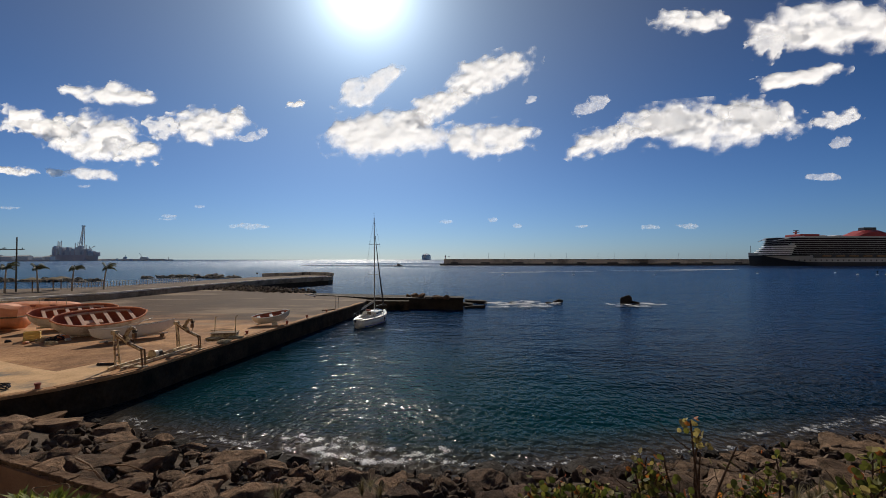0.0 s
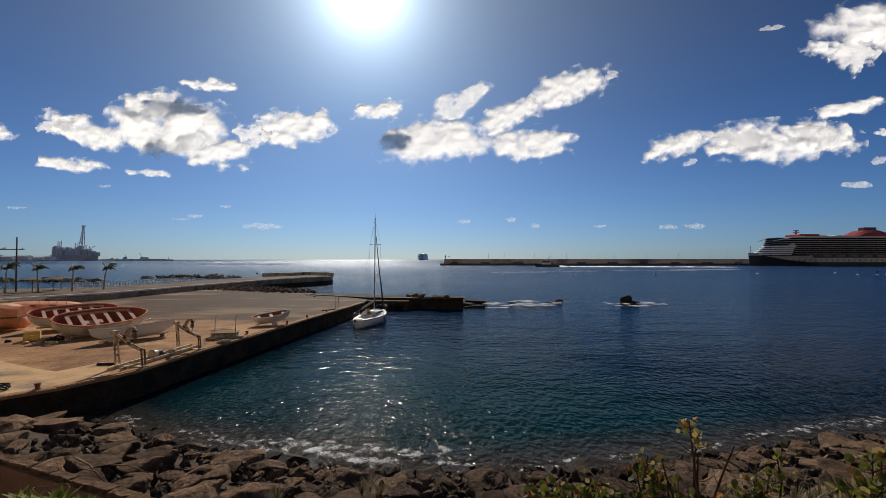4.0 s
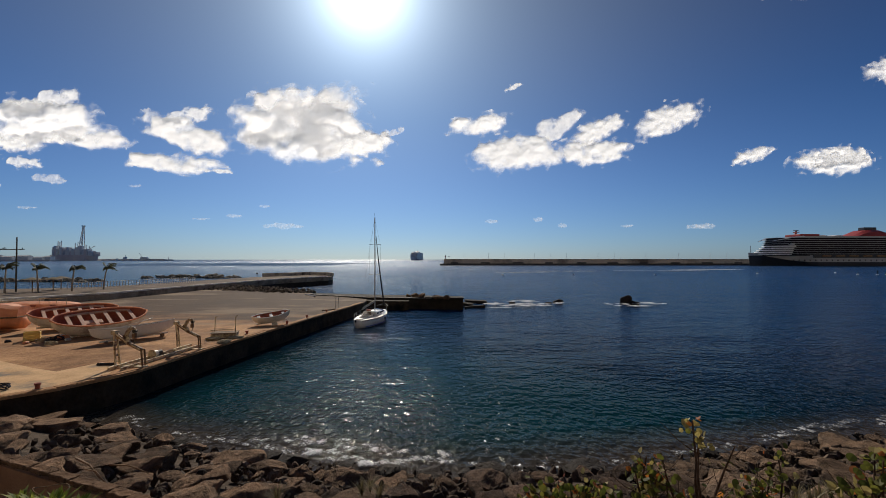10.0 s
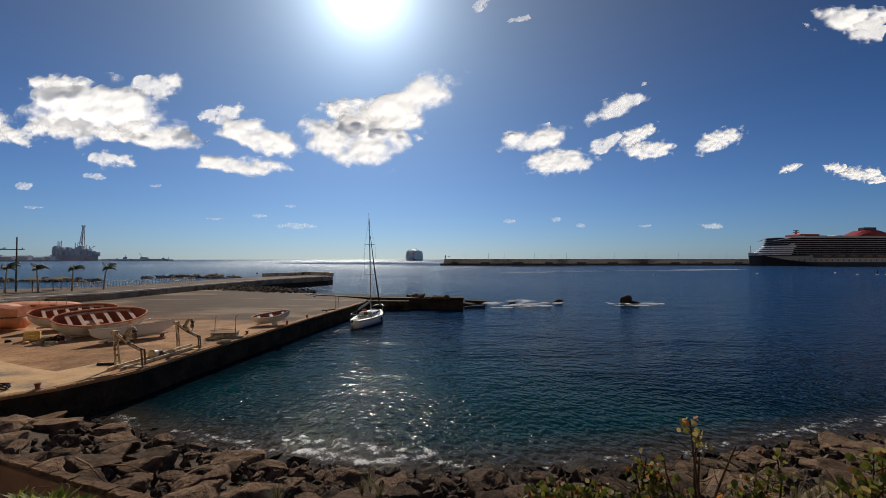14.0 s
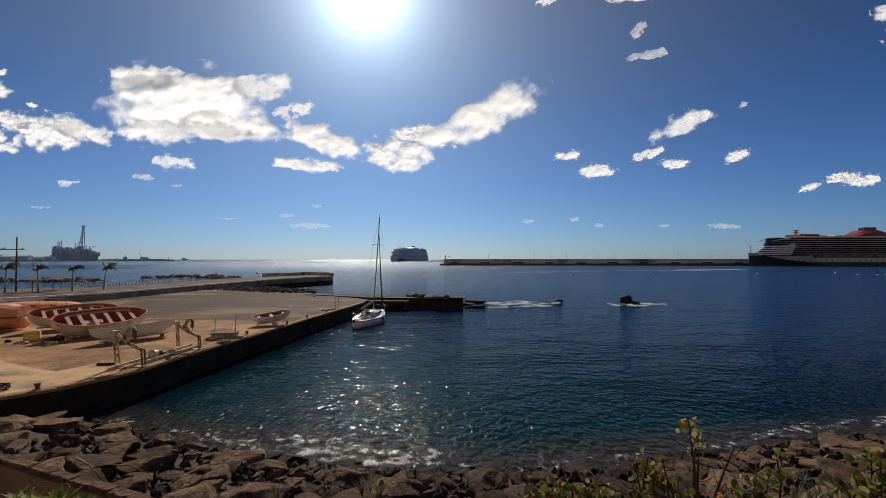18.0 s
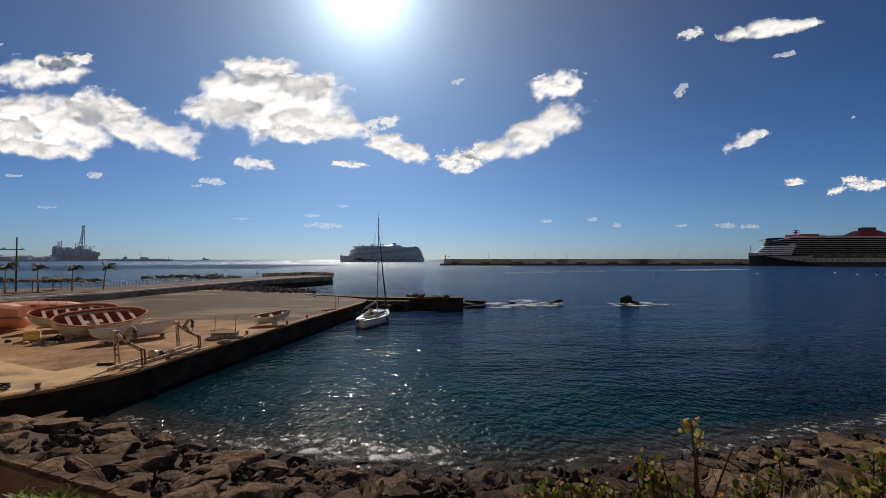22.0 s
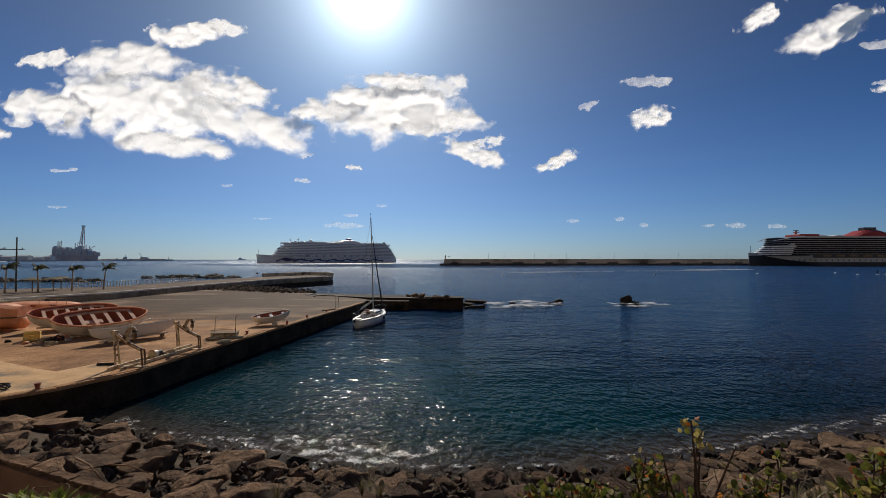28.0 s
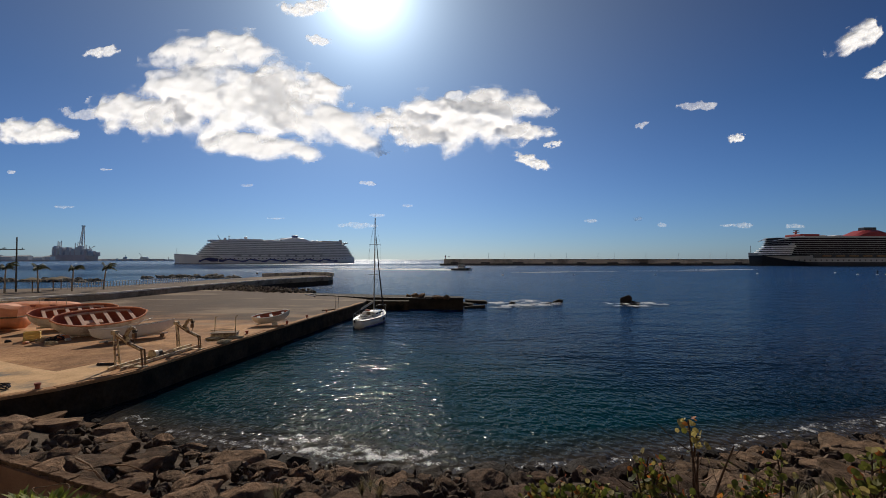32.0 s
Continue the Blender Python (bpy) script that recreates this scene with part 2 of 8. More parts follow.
DEAD_WOOD = worn("dry_wood", (0.14, 0.09, 0.055), (0.3, 0.21, 0.13), 6.0, 0.85, 0.4, 40.0)
THATCH = worn("thatch", (0.16, 0.12, 0.08), (0.3, 0.24, 0.16), 4.0, 0.95, 0.5, 30.0)
LEAF = leafy("sea_grape_leaf", (0.04, 0.06, 0.012), (0.19, 0.19, 0.035), 0.55)
LEAF_YELLOW = leafy("yellowing_leaf", (0.26, 0.21, 0.06), (0.5, 0.4, 0.15), 0.5)
LEAF_RED = leafy("reddened_leaf", (0.35, 0.07, 0.02), (0.5, 0.2, 0.04), 0.5)
PALM_LEAF = leafy("palm_frond", (0.09, 0.1, 0.045), (0.22, 0.22, 0.12), 0.4)
AGAVE = leafy("bright_succulent", (0.13, 0.17, 0.02), (0.34, 0.36, 0.07), 0.45)
DRY_GRASS = leafy("dry_grass", (0.14, 0.11, 0.05), (0.3, 0.25, 0.12), 0.3)
BUOY_WHITE = worn("buoy_white", (0.6, 0.6, 0.58), (0.8, 0.8, 0.77), 3.0, 0.5, 0.0, 20.0)


def sea_material():
    m, n, l, b = material("sea_water")
    place = n.new("ShaderNodeTexCoord")
    # depth: darker blue far out, green over the shallows near the shore
    where = n.new("ShaderNodeNewGeometry")
    xyz = n.new("ShaderNodeSeparateXYZ")
    l.new(where.outputs["Position"], xyz.inputs[0])
    wob = n.new("ShaderNodeTexNoise")
    wob.inputs["Scale"].default_value, wob.inputs["Detail"].default_value = 0.09, 4
    l.new(where.outputs["Position"], wob.inputs["Vector"])
    off = n.new("ShaderNodeMath")
    off.operation = "MULTIPLY_ADD"
    off.inputs[1].default_value = 16
    l.new(wob.outputs[0], off.inputs[0])
    # darkening to the right, away from the sun's side, put into the colour
    east = n.new("ShaderNodeMath")
    east.operation = "MULTIPLY_ADD"
    east.inputs[1].default_value = 1.15
    west = n.new("ShaderNodeMath")
    west.operation = "MAXIMUM"
    west.inputs[1].default_value = -3
    l.new(xyz.outputs["X"], west.inputs[0])
    l.new(west.outputs[0], east.inputs[0])
    l.new(xyz.outputs["Y"], east.inputs[2])
    l.new(east.outputs[0], off.inputs[2])
    ramp = n.new("ShaderNodeValToRGB")
    k = n.new("ShaderNodeMapRange")
    k.inputs["From Min"].default_value, k.inputs["From Max"].default_value = 20, 110
    l.new(off.outputs[0], k.inputs["Value"])
    l.new(k.outputs[0], ramp.inputs[0])
    e = ramp.color_ramp.elements
    e[0].position, e[0].color = 0.0, (0.05, 0.036, 0.02, 1)
    e[1].position, e[1].color = 1.0, (0.0, 0.011, 0.034, 1)
    for p, c in ((0.07, (0.006, 0.022, 0.02, 1)), (0.15, (0.0, 0.027, 0.031, 1)), (0.26, (0.0, 0.023, 0.027, 1)), (0.38, (0.0, 0.009, 0.015, 1)), (0.6, (0.0, 0.0035, 0.011, 1))):
        x = e.new(p)
        x.color = c
    # brown shallows over the stones along the shore
    def sums(op, a, c):
        node = n.new("ShaderNodeMath")
        node.operation = op
        for k, v in enumerate((a, c)):
            if isinstance(v, (int, float)):
                node.inputs[k].default_value = v
            else:
                l.new(v, node.inputs[k])
        return node.outputs[0]

    right = sums("MULTIPLY", sums("MAXIMUM", sums("SUBTRACT", xyz.outputs["X"], 3), 0), -0.21)
    left = sums("MULTIPLY", sums("MINIMUM", sums("ADD", xyz.outputs["X"], 4), 0), 0.39)
    ripple = sums("MULTIPLY", wob.outputs[0], 3.0)
    out_from = sums("ADD", sums("ADD", sums("ADD", right, left), xyz.outputs["Y"]), ripple)
    shoal = n.new("ShaderNodeMapRange")
    shoal.inputs["From Min"].default_value, shoal.inputs["From Max"].default_value = 18.6, 21.6
    shoal.inputs["To Min"].default_value, shoal.inputs["To Max"].default_value = 0.95, 0.0
    l.new(out_from, shoal.inputs["Value"])
    bed = n.new("ShaderNodeMixRGB")
    bed.inputs[2].default_value = (0.05, 0.037, 0.024, 1)
    # dark strip along the quay: the wall's reflection put into the water colour
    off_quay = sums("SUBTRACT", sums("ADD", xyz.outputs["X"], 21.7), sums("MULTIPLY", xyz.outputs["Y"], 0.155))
    wall_reflection = n.new("ShaderNodeMapRange")
    wall_reflection.inputs["From Min"].default_value, wall_reflection.inputs["From Max"].default_value = 3.0, 6.0
    wall_reflection.inputs["To Min"].default_value, wall_reflection.inputs["To Max"].default_value = 0.85, 0.0
    l.new(sums("ADD", off_quay, ripple), wall_reflection.inputs["Value"])
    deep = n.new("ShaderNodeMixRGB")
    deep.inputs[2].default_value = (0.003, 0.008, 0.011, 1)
    l.new(wall_reflection.outputs[0], deep.inputs[0])
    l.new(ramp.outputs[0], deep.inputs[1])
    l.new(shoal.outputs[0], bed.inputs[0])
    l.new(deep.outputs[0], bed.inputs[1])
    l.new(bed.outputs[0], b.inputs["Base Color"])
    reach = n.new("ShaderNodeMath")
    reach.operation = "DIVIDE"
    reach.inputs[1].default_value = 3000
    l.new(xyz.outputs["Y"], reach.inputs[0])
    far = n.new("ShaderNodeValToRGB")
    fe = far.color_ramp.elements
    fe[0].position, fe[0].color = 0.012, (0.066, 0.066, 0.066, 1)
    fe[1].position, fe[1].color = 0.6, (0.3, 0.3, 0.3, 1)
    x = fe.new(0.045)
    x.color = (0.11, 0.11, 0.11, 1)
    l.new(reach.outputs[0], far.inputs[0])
    l.new(far.outputs[0], b.inputs["Roughness"])
    # unresolved waves far out mirror less of the low sky
    calm = n.new("ShaderNodeMapRange")
    calm.inputs["From Min"].default_value, calm.inputs["From Max"].default_value = 26, 60
    calm.inputs["To Min"].default_value, calm.inputs["To Max"].default_value = 0.175, 0.17
    l.new(xyz.outputs["Y"], calm.inputs["Value"])
    l.new(calm.outputs[0], b.inputs["Specular IOR Level"])
    b.inputs["IOR"].default_value = 1.13
    # ripples over chop, stretched along the crests
    last = None
    # the swell steepens where it runs up on the shore
    steep = n.new("ShaderNodeMapRange")
    steep.inputs["From Min"].default_value, steep.inputs["From Max"].default_value = 20.5, 31
    steep.inputs["To Min"].default_value, steep.inputs["To Max"].default_value = 1.35, 0.5
    l.new(xyz.outputs["Y"], steep.inputs["Value"])
    for scale, strength, dist, stretch in ((0.2, 1.0, 0.26, 0.45), (0.55, 1.0, 0.1, 0.6), (1.25, 1.0, 0.12, 0.5), (1.4, 0.0, 0.14, 1.4), (2.6, 0.0, 0.07, 1.4), (6.0, 0.0, 0.003, 1.2)):
        mp = n.new("ShaderNodeMapping")
        mp.inputs["Scale"].default_value = (stretch, 1, 1)
        mp.inputs["Rotation"].default_value = (0, 0, 0.25)
        l.new(place.outputs["Object"], mp.inputs["Vector"])
        t = n.new("ShaderNodeTexNoise")
        t.inputs["Scale"].default_value, t.inputs["Detail"].default_value = scale, 2.0 if 0.5 < scale < 2 else 0.5
        l.new(mp.outputs[0], t.inputs["Vector"])
        bp = n.new("ShaderNodeBump")
        bp.inputs["Strength"].default_value, bp.inputs["Distance"].default_value = strength, dist
        l.new(t.outputs[0], bp.inputs["Height"])
        if not strength:
            l.new(steep.outputs[0], bp.inputs["Strength"])
        if last:
            l.new(last.outputs[0], bp.inputs["Normal"])
        last = bp
    l.new(last.outputs[0], b.inputs["Normal"])
    # far water: the sky mirrored by unresolved waves put into a plain blue
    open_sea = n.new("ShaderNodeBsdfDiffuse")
    # paler to the left for the sun's glare and haze, put into the colour
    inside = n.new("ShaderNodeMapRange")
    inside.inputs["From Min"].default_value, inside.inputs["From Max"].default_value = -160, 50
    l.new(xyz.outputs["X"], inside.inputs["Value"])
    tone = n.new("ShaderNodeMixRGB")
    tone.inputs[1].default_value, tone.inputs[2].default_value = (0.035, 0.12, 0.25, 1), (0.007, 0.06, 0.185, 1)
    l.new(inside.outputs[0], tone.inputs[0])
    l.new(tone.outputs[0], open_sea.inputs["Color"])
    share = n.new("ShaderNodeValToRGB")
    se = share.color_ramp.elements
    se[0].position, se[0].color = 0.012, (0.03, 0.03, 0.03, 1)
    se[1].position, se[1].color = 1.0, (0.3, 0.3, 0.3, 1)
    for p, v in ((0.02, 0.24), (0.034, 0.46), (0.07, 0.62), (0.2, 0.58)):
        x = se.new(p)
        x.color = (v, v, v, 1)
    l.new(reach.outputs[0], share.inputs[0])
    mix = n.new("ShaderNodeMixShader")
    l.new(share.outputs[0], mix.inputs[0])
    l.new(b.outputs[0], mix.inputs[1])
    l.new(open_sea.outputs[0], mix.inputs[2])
    rm = n.new("ShaderNodeMapping")
    rm.inputs["Scale"].default_value = (0.5, 0.3, 1)
    rm.inputs["Rotation"].default_value = (0, 0, 0.15)
    l.new(place.outputs["Object"], rm.inputs["Vector"])
    rt = n.new("ShaderNodeTexNoise")
    rt.inputs["Scale"].default_value, rt.inputs["Detail"].default_value = 1.0, 2.5
    l.new(rm.outputs[0], rt.inputs["Vector"])
    rb = n.new("ShaderNodeBump")
    rb.inputs["Distance"].default_value = 1.7
    l.new(rt.outputs[0], rb.inputs["Height"])
    l.new(rb.outputs[0], open_sea.inputs["Normal"])
    # steeper wind waves outside the harbour catch the low sun
    gm = n.new("ShaderNodeMapping")
    gm.inputs["Scale"].default_value = (1.7, 1.0, 1)
    l.new(place.outputs["Object"], gm.inputs["Vector"])
    gt = n.new("ShaderNodeTexNoise")
    gt.inputs["Scale"].default_value, gt.inputs["Detail"].default_value = 1.0, 3
    l.new(gm.outputs[0], gt.inputs["Vector"])
    gb = n.new("ShaderNodeBump")
    gb.inputs["Distance"].default_value = 0.62
    l.new(gt.outputs[0], gb.inputs["Height"])
    glint = n.new("ShaderNodeBsdfGlossy")
    glint.inputs["Roughness"].default_value = 0.36
    glint.inputs["Color"].default_value = (0.9, 0.95, 1.0, 1)
    l.new(gb.outputs[0], glint.inputs["Normal"])
    wide = n.new("ShaderNodeValToRGB")
    ge = wide.color_ramp.elements
    ge[0].position, ge[0].color = 0.022, (0, 0, 0, 1)
    ge[1].position, ge[1].color = 0.05, (0.018, 0.018, 0.018, 1)
    for p, v in ((0.1, 0.032), (0.17, 0.065), (0.3, 0.07), (0.6, 0.045)):
        x = ge.new(p)
        x.color = (v, v, v, 1)
    l.new(reach.outputs[0], wide.inputs[0])
    # gusts: the glitter lies in streaks
    sm = n.new("ShaderNodeMapping")
    sm.inputs["Scale"].default_value = (1.0, 0.7, 1)
    l.new(place.outputs["Object"], sm.inputs["Vector"])
    st = n.new("ShaderNodeTexNoise")
    st.inputs["Scale"].default_value, st.inputs["Detail"].default_value, st.inputs["Roughness"].default_value = 1.0, 2, 0.7
    l.new(sm.outputs[0], st.inputs["Vector"])
    sr = n.new("ShaderNodeMapRange")
    sr.inputs["From Min"].default_value, sr.inputs["From Max"].default_value = 0.5, 0.72
    sr.inputs["To Min"].default_value, sr.inputs["To Max"].default_value = 0.4, 5.0
    l.new(st.outputs[0], sr.inputs["Value"])
    sp = n.new("ShaderNodeMath")
    sp.operation = "MULTIPLY"
    # rougher open water west of the harbour mouth
    outer = n.new("ShaderNodeMapRange")
    outer.inputs["From Min"].default_value, outer.inputs["From Max"].default_value = -500, 60
    outer.inputs["To Min"].default_value, outer.inputs["To Max"].default_value = 1.9, 0.8
    l.new(xyz.outputs["X"], outer.inputs["Value"])
    l.new(sr.outputs[0], sp.inputs[0])
    l.new(sums("MULTIPLY", wide.outputs[0], outer.outputs[0]), sp.inputs[1])
    mix2 = n.new("ShaderNodeMixShader")
    l.new(sp.outputs[0], mix2.inputs[0])
    l.new(mix.outputs[0], mix2.inputs[1])
    l.new(glint.outputs[0], mix2.inputs[2])
    l.new(mix2.outputs[0], n["Material Output"].inputs["Surface"])
    return m


def soft_white(name, thin, thick, edge, wisps, fine, through_share, relief, early=0.0):
    """Cloud or foam: fades out at the rim by the density stored in the mesh, lets light through where thin."""
    m, n, l, b = material(name)
    n.remove(b)
    d = n.new("ShaderNodeAttribute")
    d.attribute_name = "cover"
    co = n.new("ShaderNodeTexCoord")
    t = n.new("ShaderNodeTexNoise")
    t.inputs["Scale"].default_value, t.inputs["Detail"].default_value, t.inputs["Roughness"].default_value = wisps, 7, 0.62
    l.new(co.outputs["Object"], t.inputs["Vector"])
    a = n.new("ShaderNodeMath")
    a.operation = "MULTIPLY_ADD"
    a.inputs[1].default_value = fine
    l.new(t.outputs[0], a.inputs[0])
    l.new(d.outputs["Fac"], a.inputs[2])
    k = n.new("ShaderNodeMapRange")
    k.interpolation_type = "SMOOTHSTEP"
    k.inputs["From Min"].default_value, k.inputs["From Max"].default_value = fine * 0.5 - early, fine * 0.5 + edge
    l.new(a.outputs[0], k.inputs["Value"])
    k2 = n.new("ShaderNodeMapRange")
    k2.inputs["From Min"].default_value, k2.inputs["From Max"].default_value = 0.3, 1.1
    l.new(d.outputs["Fac"], k2.inputs["Value"])
    mixc = n.new("ShaderNodeMixRGB")
    mixc.inputs[1].default_value, mixc.inputs[2].default_value = (*thin, 1), (*thick, 1)
    l.new(k2.outputs[0], mixc.inputs[0])
    bp = n.new("ShaderNodeBump")
    bp.inputs["Strength"].default_value, bp.inputs["Distance"].default_value = relief, 0.3 / wisps
    l.new(t.outputs[0], bp.inputs["Height"])
    df = n.new("ShaderNodeBsdfDiffuse")
    df.inputs["Color"].default_value = (0.9, 0.9, 0.9, 1)
    tr = n.new("ShaderNodeBsdfTranslucent")
    l.new(mixc.outputs[0], tr.inputs["Color"])
    for x in (df, tr):
        l.new(bp.outputs[0], x.inputs["Normal"])
    body = n.new("ShaderNodeMixShader")
    body.inputs[0].default_value = through_share
    l.new(df.outputs[0], body.inputs[1])
    l.new(tr.outputs[0], body.inputs[2])
    clear = n.new("ShaderNodeBsdfTransparent")
    out = n.new("ShaderNodeMixShader")
    l.new(k.outputs[0], out.inputs[0])
    l.new(clear.outputs[0], out.inputs[1])
    l.new(body.outputs[0], out.inputs[2])
    l.new(out.outputs[0], n["Material Output"].inputs["Surface"])
    return m


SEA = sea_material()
CLOUD = soft_white("cloud", (0.99, 0.99, 0.99), (0.97, 0.97, 0.975), 0.6, 0.034, 0.85, 0.94, 0.03, 0.3)
FOAM = soft_white("sea_foam", (0.9, 0.92, 0.93), (0.88, 0.9, 0.91), 0.9, 13.0, 2.0, 0.2, 0.4)
SPRAY = soft_white("wake_spray", (0.97, 0.98, 0.98), (0.95, 0.96, 0.97), 0.35, 0.35, 0.7, 0.85, 0.1)
WAKE_FOAM = soft_white("wake_foam", (0.95, 0.96, 0.97), (0.92, 0.93, 0.94), 0.3, 0.35, 0.7, 0.25, 0.15)


# ---------------------------------------------------------------- mesh helpers
def mesh_of(name, bm, mat, smooth=False):
    me = bpy.data.meshes.new(name)
    bmesh.ops.recalc_face_normals(bm, faces=bm.faces)
    if smooth:
        for f in bm.faces:
            f.smooth = True
    bm.to_mesh(me)
    bm.free()
    me.materials.append(mat)
    return me


def part(name, bm, mat, parent, label="", smooth=False):
    ob = new(name, mesh_of(name, bm, mat, smooth))
    ob.parent = parent
    if label:
        tagged(ob, label)
    return ob


def thing(name, m, label, category, group="", kind=""):
    ob = new(name)
    ob.empty_display_size = 0.2
    ob.matrix_basis = m
    return tagged(ob, label, category, group, kind)


def single(name, bm, mat, m, label, category="", group="", kind="", smooth=False):
    ob = new(name, mesh_of(name, bm, mat, smooth))
    ob.matrix_basis = m
    return tagged(ob, label, category, group, kind)


def box(bm, c, s, m=None, bevel=0.0):
    t = Matrix.LocRotScale(c, None, s)
    r = bmesh.ops.create_cube(bm, size=1, matrix=(m @ t) if m else t)
    if bevel:
        edges = list({e for v in r["verts"] for e in v.link_edges})
        bmesh.ops.bevel(bm, geom=edges, offset=bevel, segments=2, affect="EDGES", profile=0.6)
    return bm


def B():
    return bmesh.new()


def tube(bm, pts, r, seg=8, r2=None, caps=True):
    """A round bar through points; r to r2 along it."""
    pts = [Vector(p) for p in pts]
    r2 = r if r2 is None else r2
    rings = []
    for i, p in enumerate(pts):
        d = (pts[min(i + 1, len(pts) - 1)] - pts[max(i - 1, 0)]).normalized()
        q = d.to_track_quat("Z", "Y")
        k = r + (r2 - r) * i / max(1, len(pts) - 1)
        rings.append([bm.verts.new(p + q @ Vector((math.cos(a) * k, math.sin(a) * k, 0))) for a in (2 * math.pi * j / seg for j in range(seg))])
    for a, b in zip(rings, rings[1:]):
        for j in range(seg):
            bm.faces.new((a[j], a[(j + 1) % seg], b[(j + 1) % seg], b[j]))
    if caps:
        bm.faces.new(rings[0][::-1])
        bm.faces.new(rings[-1])
    return bm


def loft(bm, rings, closed=True, caps=True):
    vs = [[bm.verts.new(p) for p in r] for r in rings]
    n = len(vs[0])
    for a, b in zip(vs, vs[1:]):
        for j in range(n if closed else n - 1):
            bm.faces.new((a[j], a[(j + 1) % n], b[(j + 1) % n], b[j]))
    if caps and closed:
        bm.faces.new(vs[0][::-1])
        bm.faces.new(vs[-1])
    return bm


def prism(bm, outline, z0, z1):
    """An upright block over an outline of (x, y)."""
    return loft(bm, [[(x, y, z0) for x, y in outline], [(x, y, z1) for x, y in outline]])


def fbm(x, y, z, o=4):
    return noise.fractal((x, y, z), 1.0, 2.0, o, noise_basis="PERLIN_ORIGINAL")


# ---------------------------------------------------------------- sea and shore
def sea_sheet():
    bm = B()
    rings = [6 * (4900 / 6) ** (i / 70) for i in range(71)]
    rows = [[bm.verts.new((r * math.sin(a), r * math.cos(a), 0)) for a in (2 * math.pi * j / 120 for j in range(120))] for r in rings]
    for a, b in zip(rows, rows[1:]):
        for j in range(120):
            bm.faces.new((a[j], a[(j + 1) % 120], b[(j + 1) % 120], b[j]))
    bm.faces.new(rows[0])
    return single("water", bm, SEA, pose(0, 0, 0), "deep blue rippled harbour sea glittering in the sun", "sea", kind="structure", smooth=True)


SHORE = ((-60, 25), (-30, 24), (-16.3, 21.9), (-11, 19.4), (-5, 17.7), (-1, 17.0), (5, 17.2), (10, 18.3), (16, 19.8), (21.5, 20.8), (40, 24.5), (90, 34))


def shore_line(x):
    for (x0, y0), (x1, y1) in zip(SHORE, SHORE[1:]):
        if x <= x1:
            return y0 + (y1 - y0) * max(0, x - x0) / (x1 - x0)
    return SHORE[-1][1]


def shore_height(x, y):
    s = shore_line(x) - y
    z = 0.33 * s if s < 8 else 2.64 + (s - 8) * 0.5
    return max(-4.0, min(z, 6.2))


def shore_ground():
    bm = B()
    xs = [-4900, -600, -120, -60] + [-46 + i for i in range(93)] + [60, 120, 600, 4900]
    ys = [-4900, -600, -60, -10, -2] + [0.5 * i for i in range(0, 64)] + [36, 44]
    grid = []
    for y in ys:
        row = []
        for x in xs:
            cx = max(-60, min(90, x))
            z = shore_height(cx, y) - (0.25 + 0.15 * fbm(x * 0.5, y * 0.5, 3) if abs(x) < 60 and y > 2 else 0)
            if y < 3 and abs(x) < 60:
                z = min(z, 6.2)
            row.append(bm.verts.new((x, y, z)))
        grid.append(row)
    for a, b in zip(grid, grid[1:]):
        for j in range(len(xs) - 1):
            bm.faces.new((a[j], a[j + 1], b[j + 1], b[j]))
    return single("ground", bm, EARTH, pose(0, 0, 0), "dark earth bank sloping down to the sea under boulders", "ground", kind="structure", smooth=True)


def hillside():
    """Unseen dry slope added behind the promenade to bounce sunlight; closes the land side."""
    bm = B()
    xs = [-3600 + 200 * i for i in range(37)]
    ys = (-60, -120, -220, -360, -540, -800, -1200)
    grid = [[bm.verts.new((x, y, 5.5 + (abs(y) - 60) * 0.6 + (0 if y > -100 else 40 * fbm(x * 0.002, y * 0.003, 2)))) for x in xs] for y in ys]
    for a, b in zip(grid, grid[1:]):
        for j in range(len(xs) - 1):
            bm.faces.new((a[j], a[j + 1], b[j + 1], b[j]))
    return single("backdrop", bm, BOUNCE_HILL, pose(0, 0, 0), "unseen dry slope behind the promenade, added to bounce sunlight", "hillside", kind="structure", smooth=True)


hillside()
water = sea_sheet()
shore_ground()


# ---------------------------------------------------------------- quay, pier and jetty
def xy(*pts):
    return [(p[0], p[1]) for p in pts]


QUAY_EDGE = xy((-21.22, 19.86, 1.6), (-20.52, 20.66, 1.6), (-19.15, 22.1, 1.6), (-18.14, 24.09, 1.6), (-17.55, 25.67, 1.6), (-16.87, 31.2, 1.6), (-15.2, 42.11, 1.6), (-13.07, 55.85, 1.6), (-11.63, 64.82, 1.6))


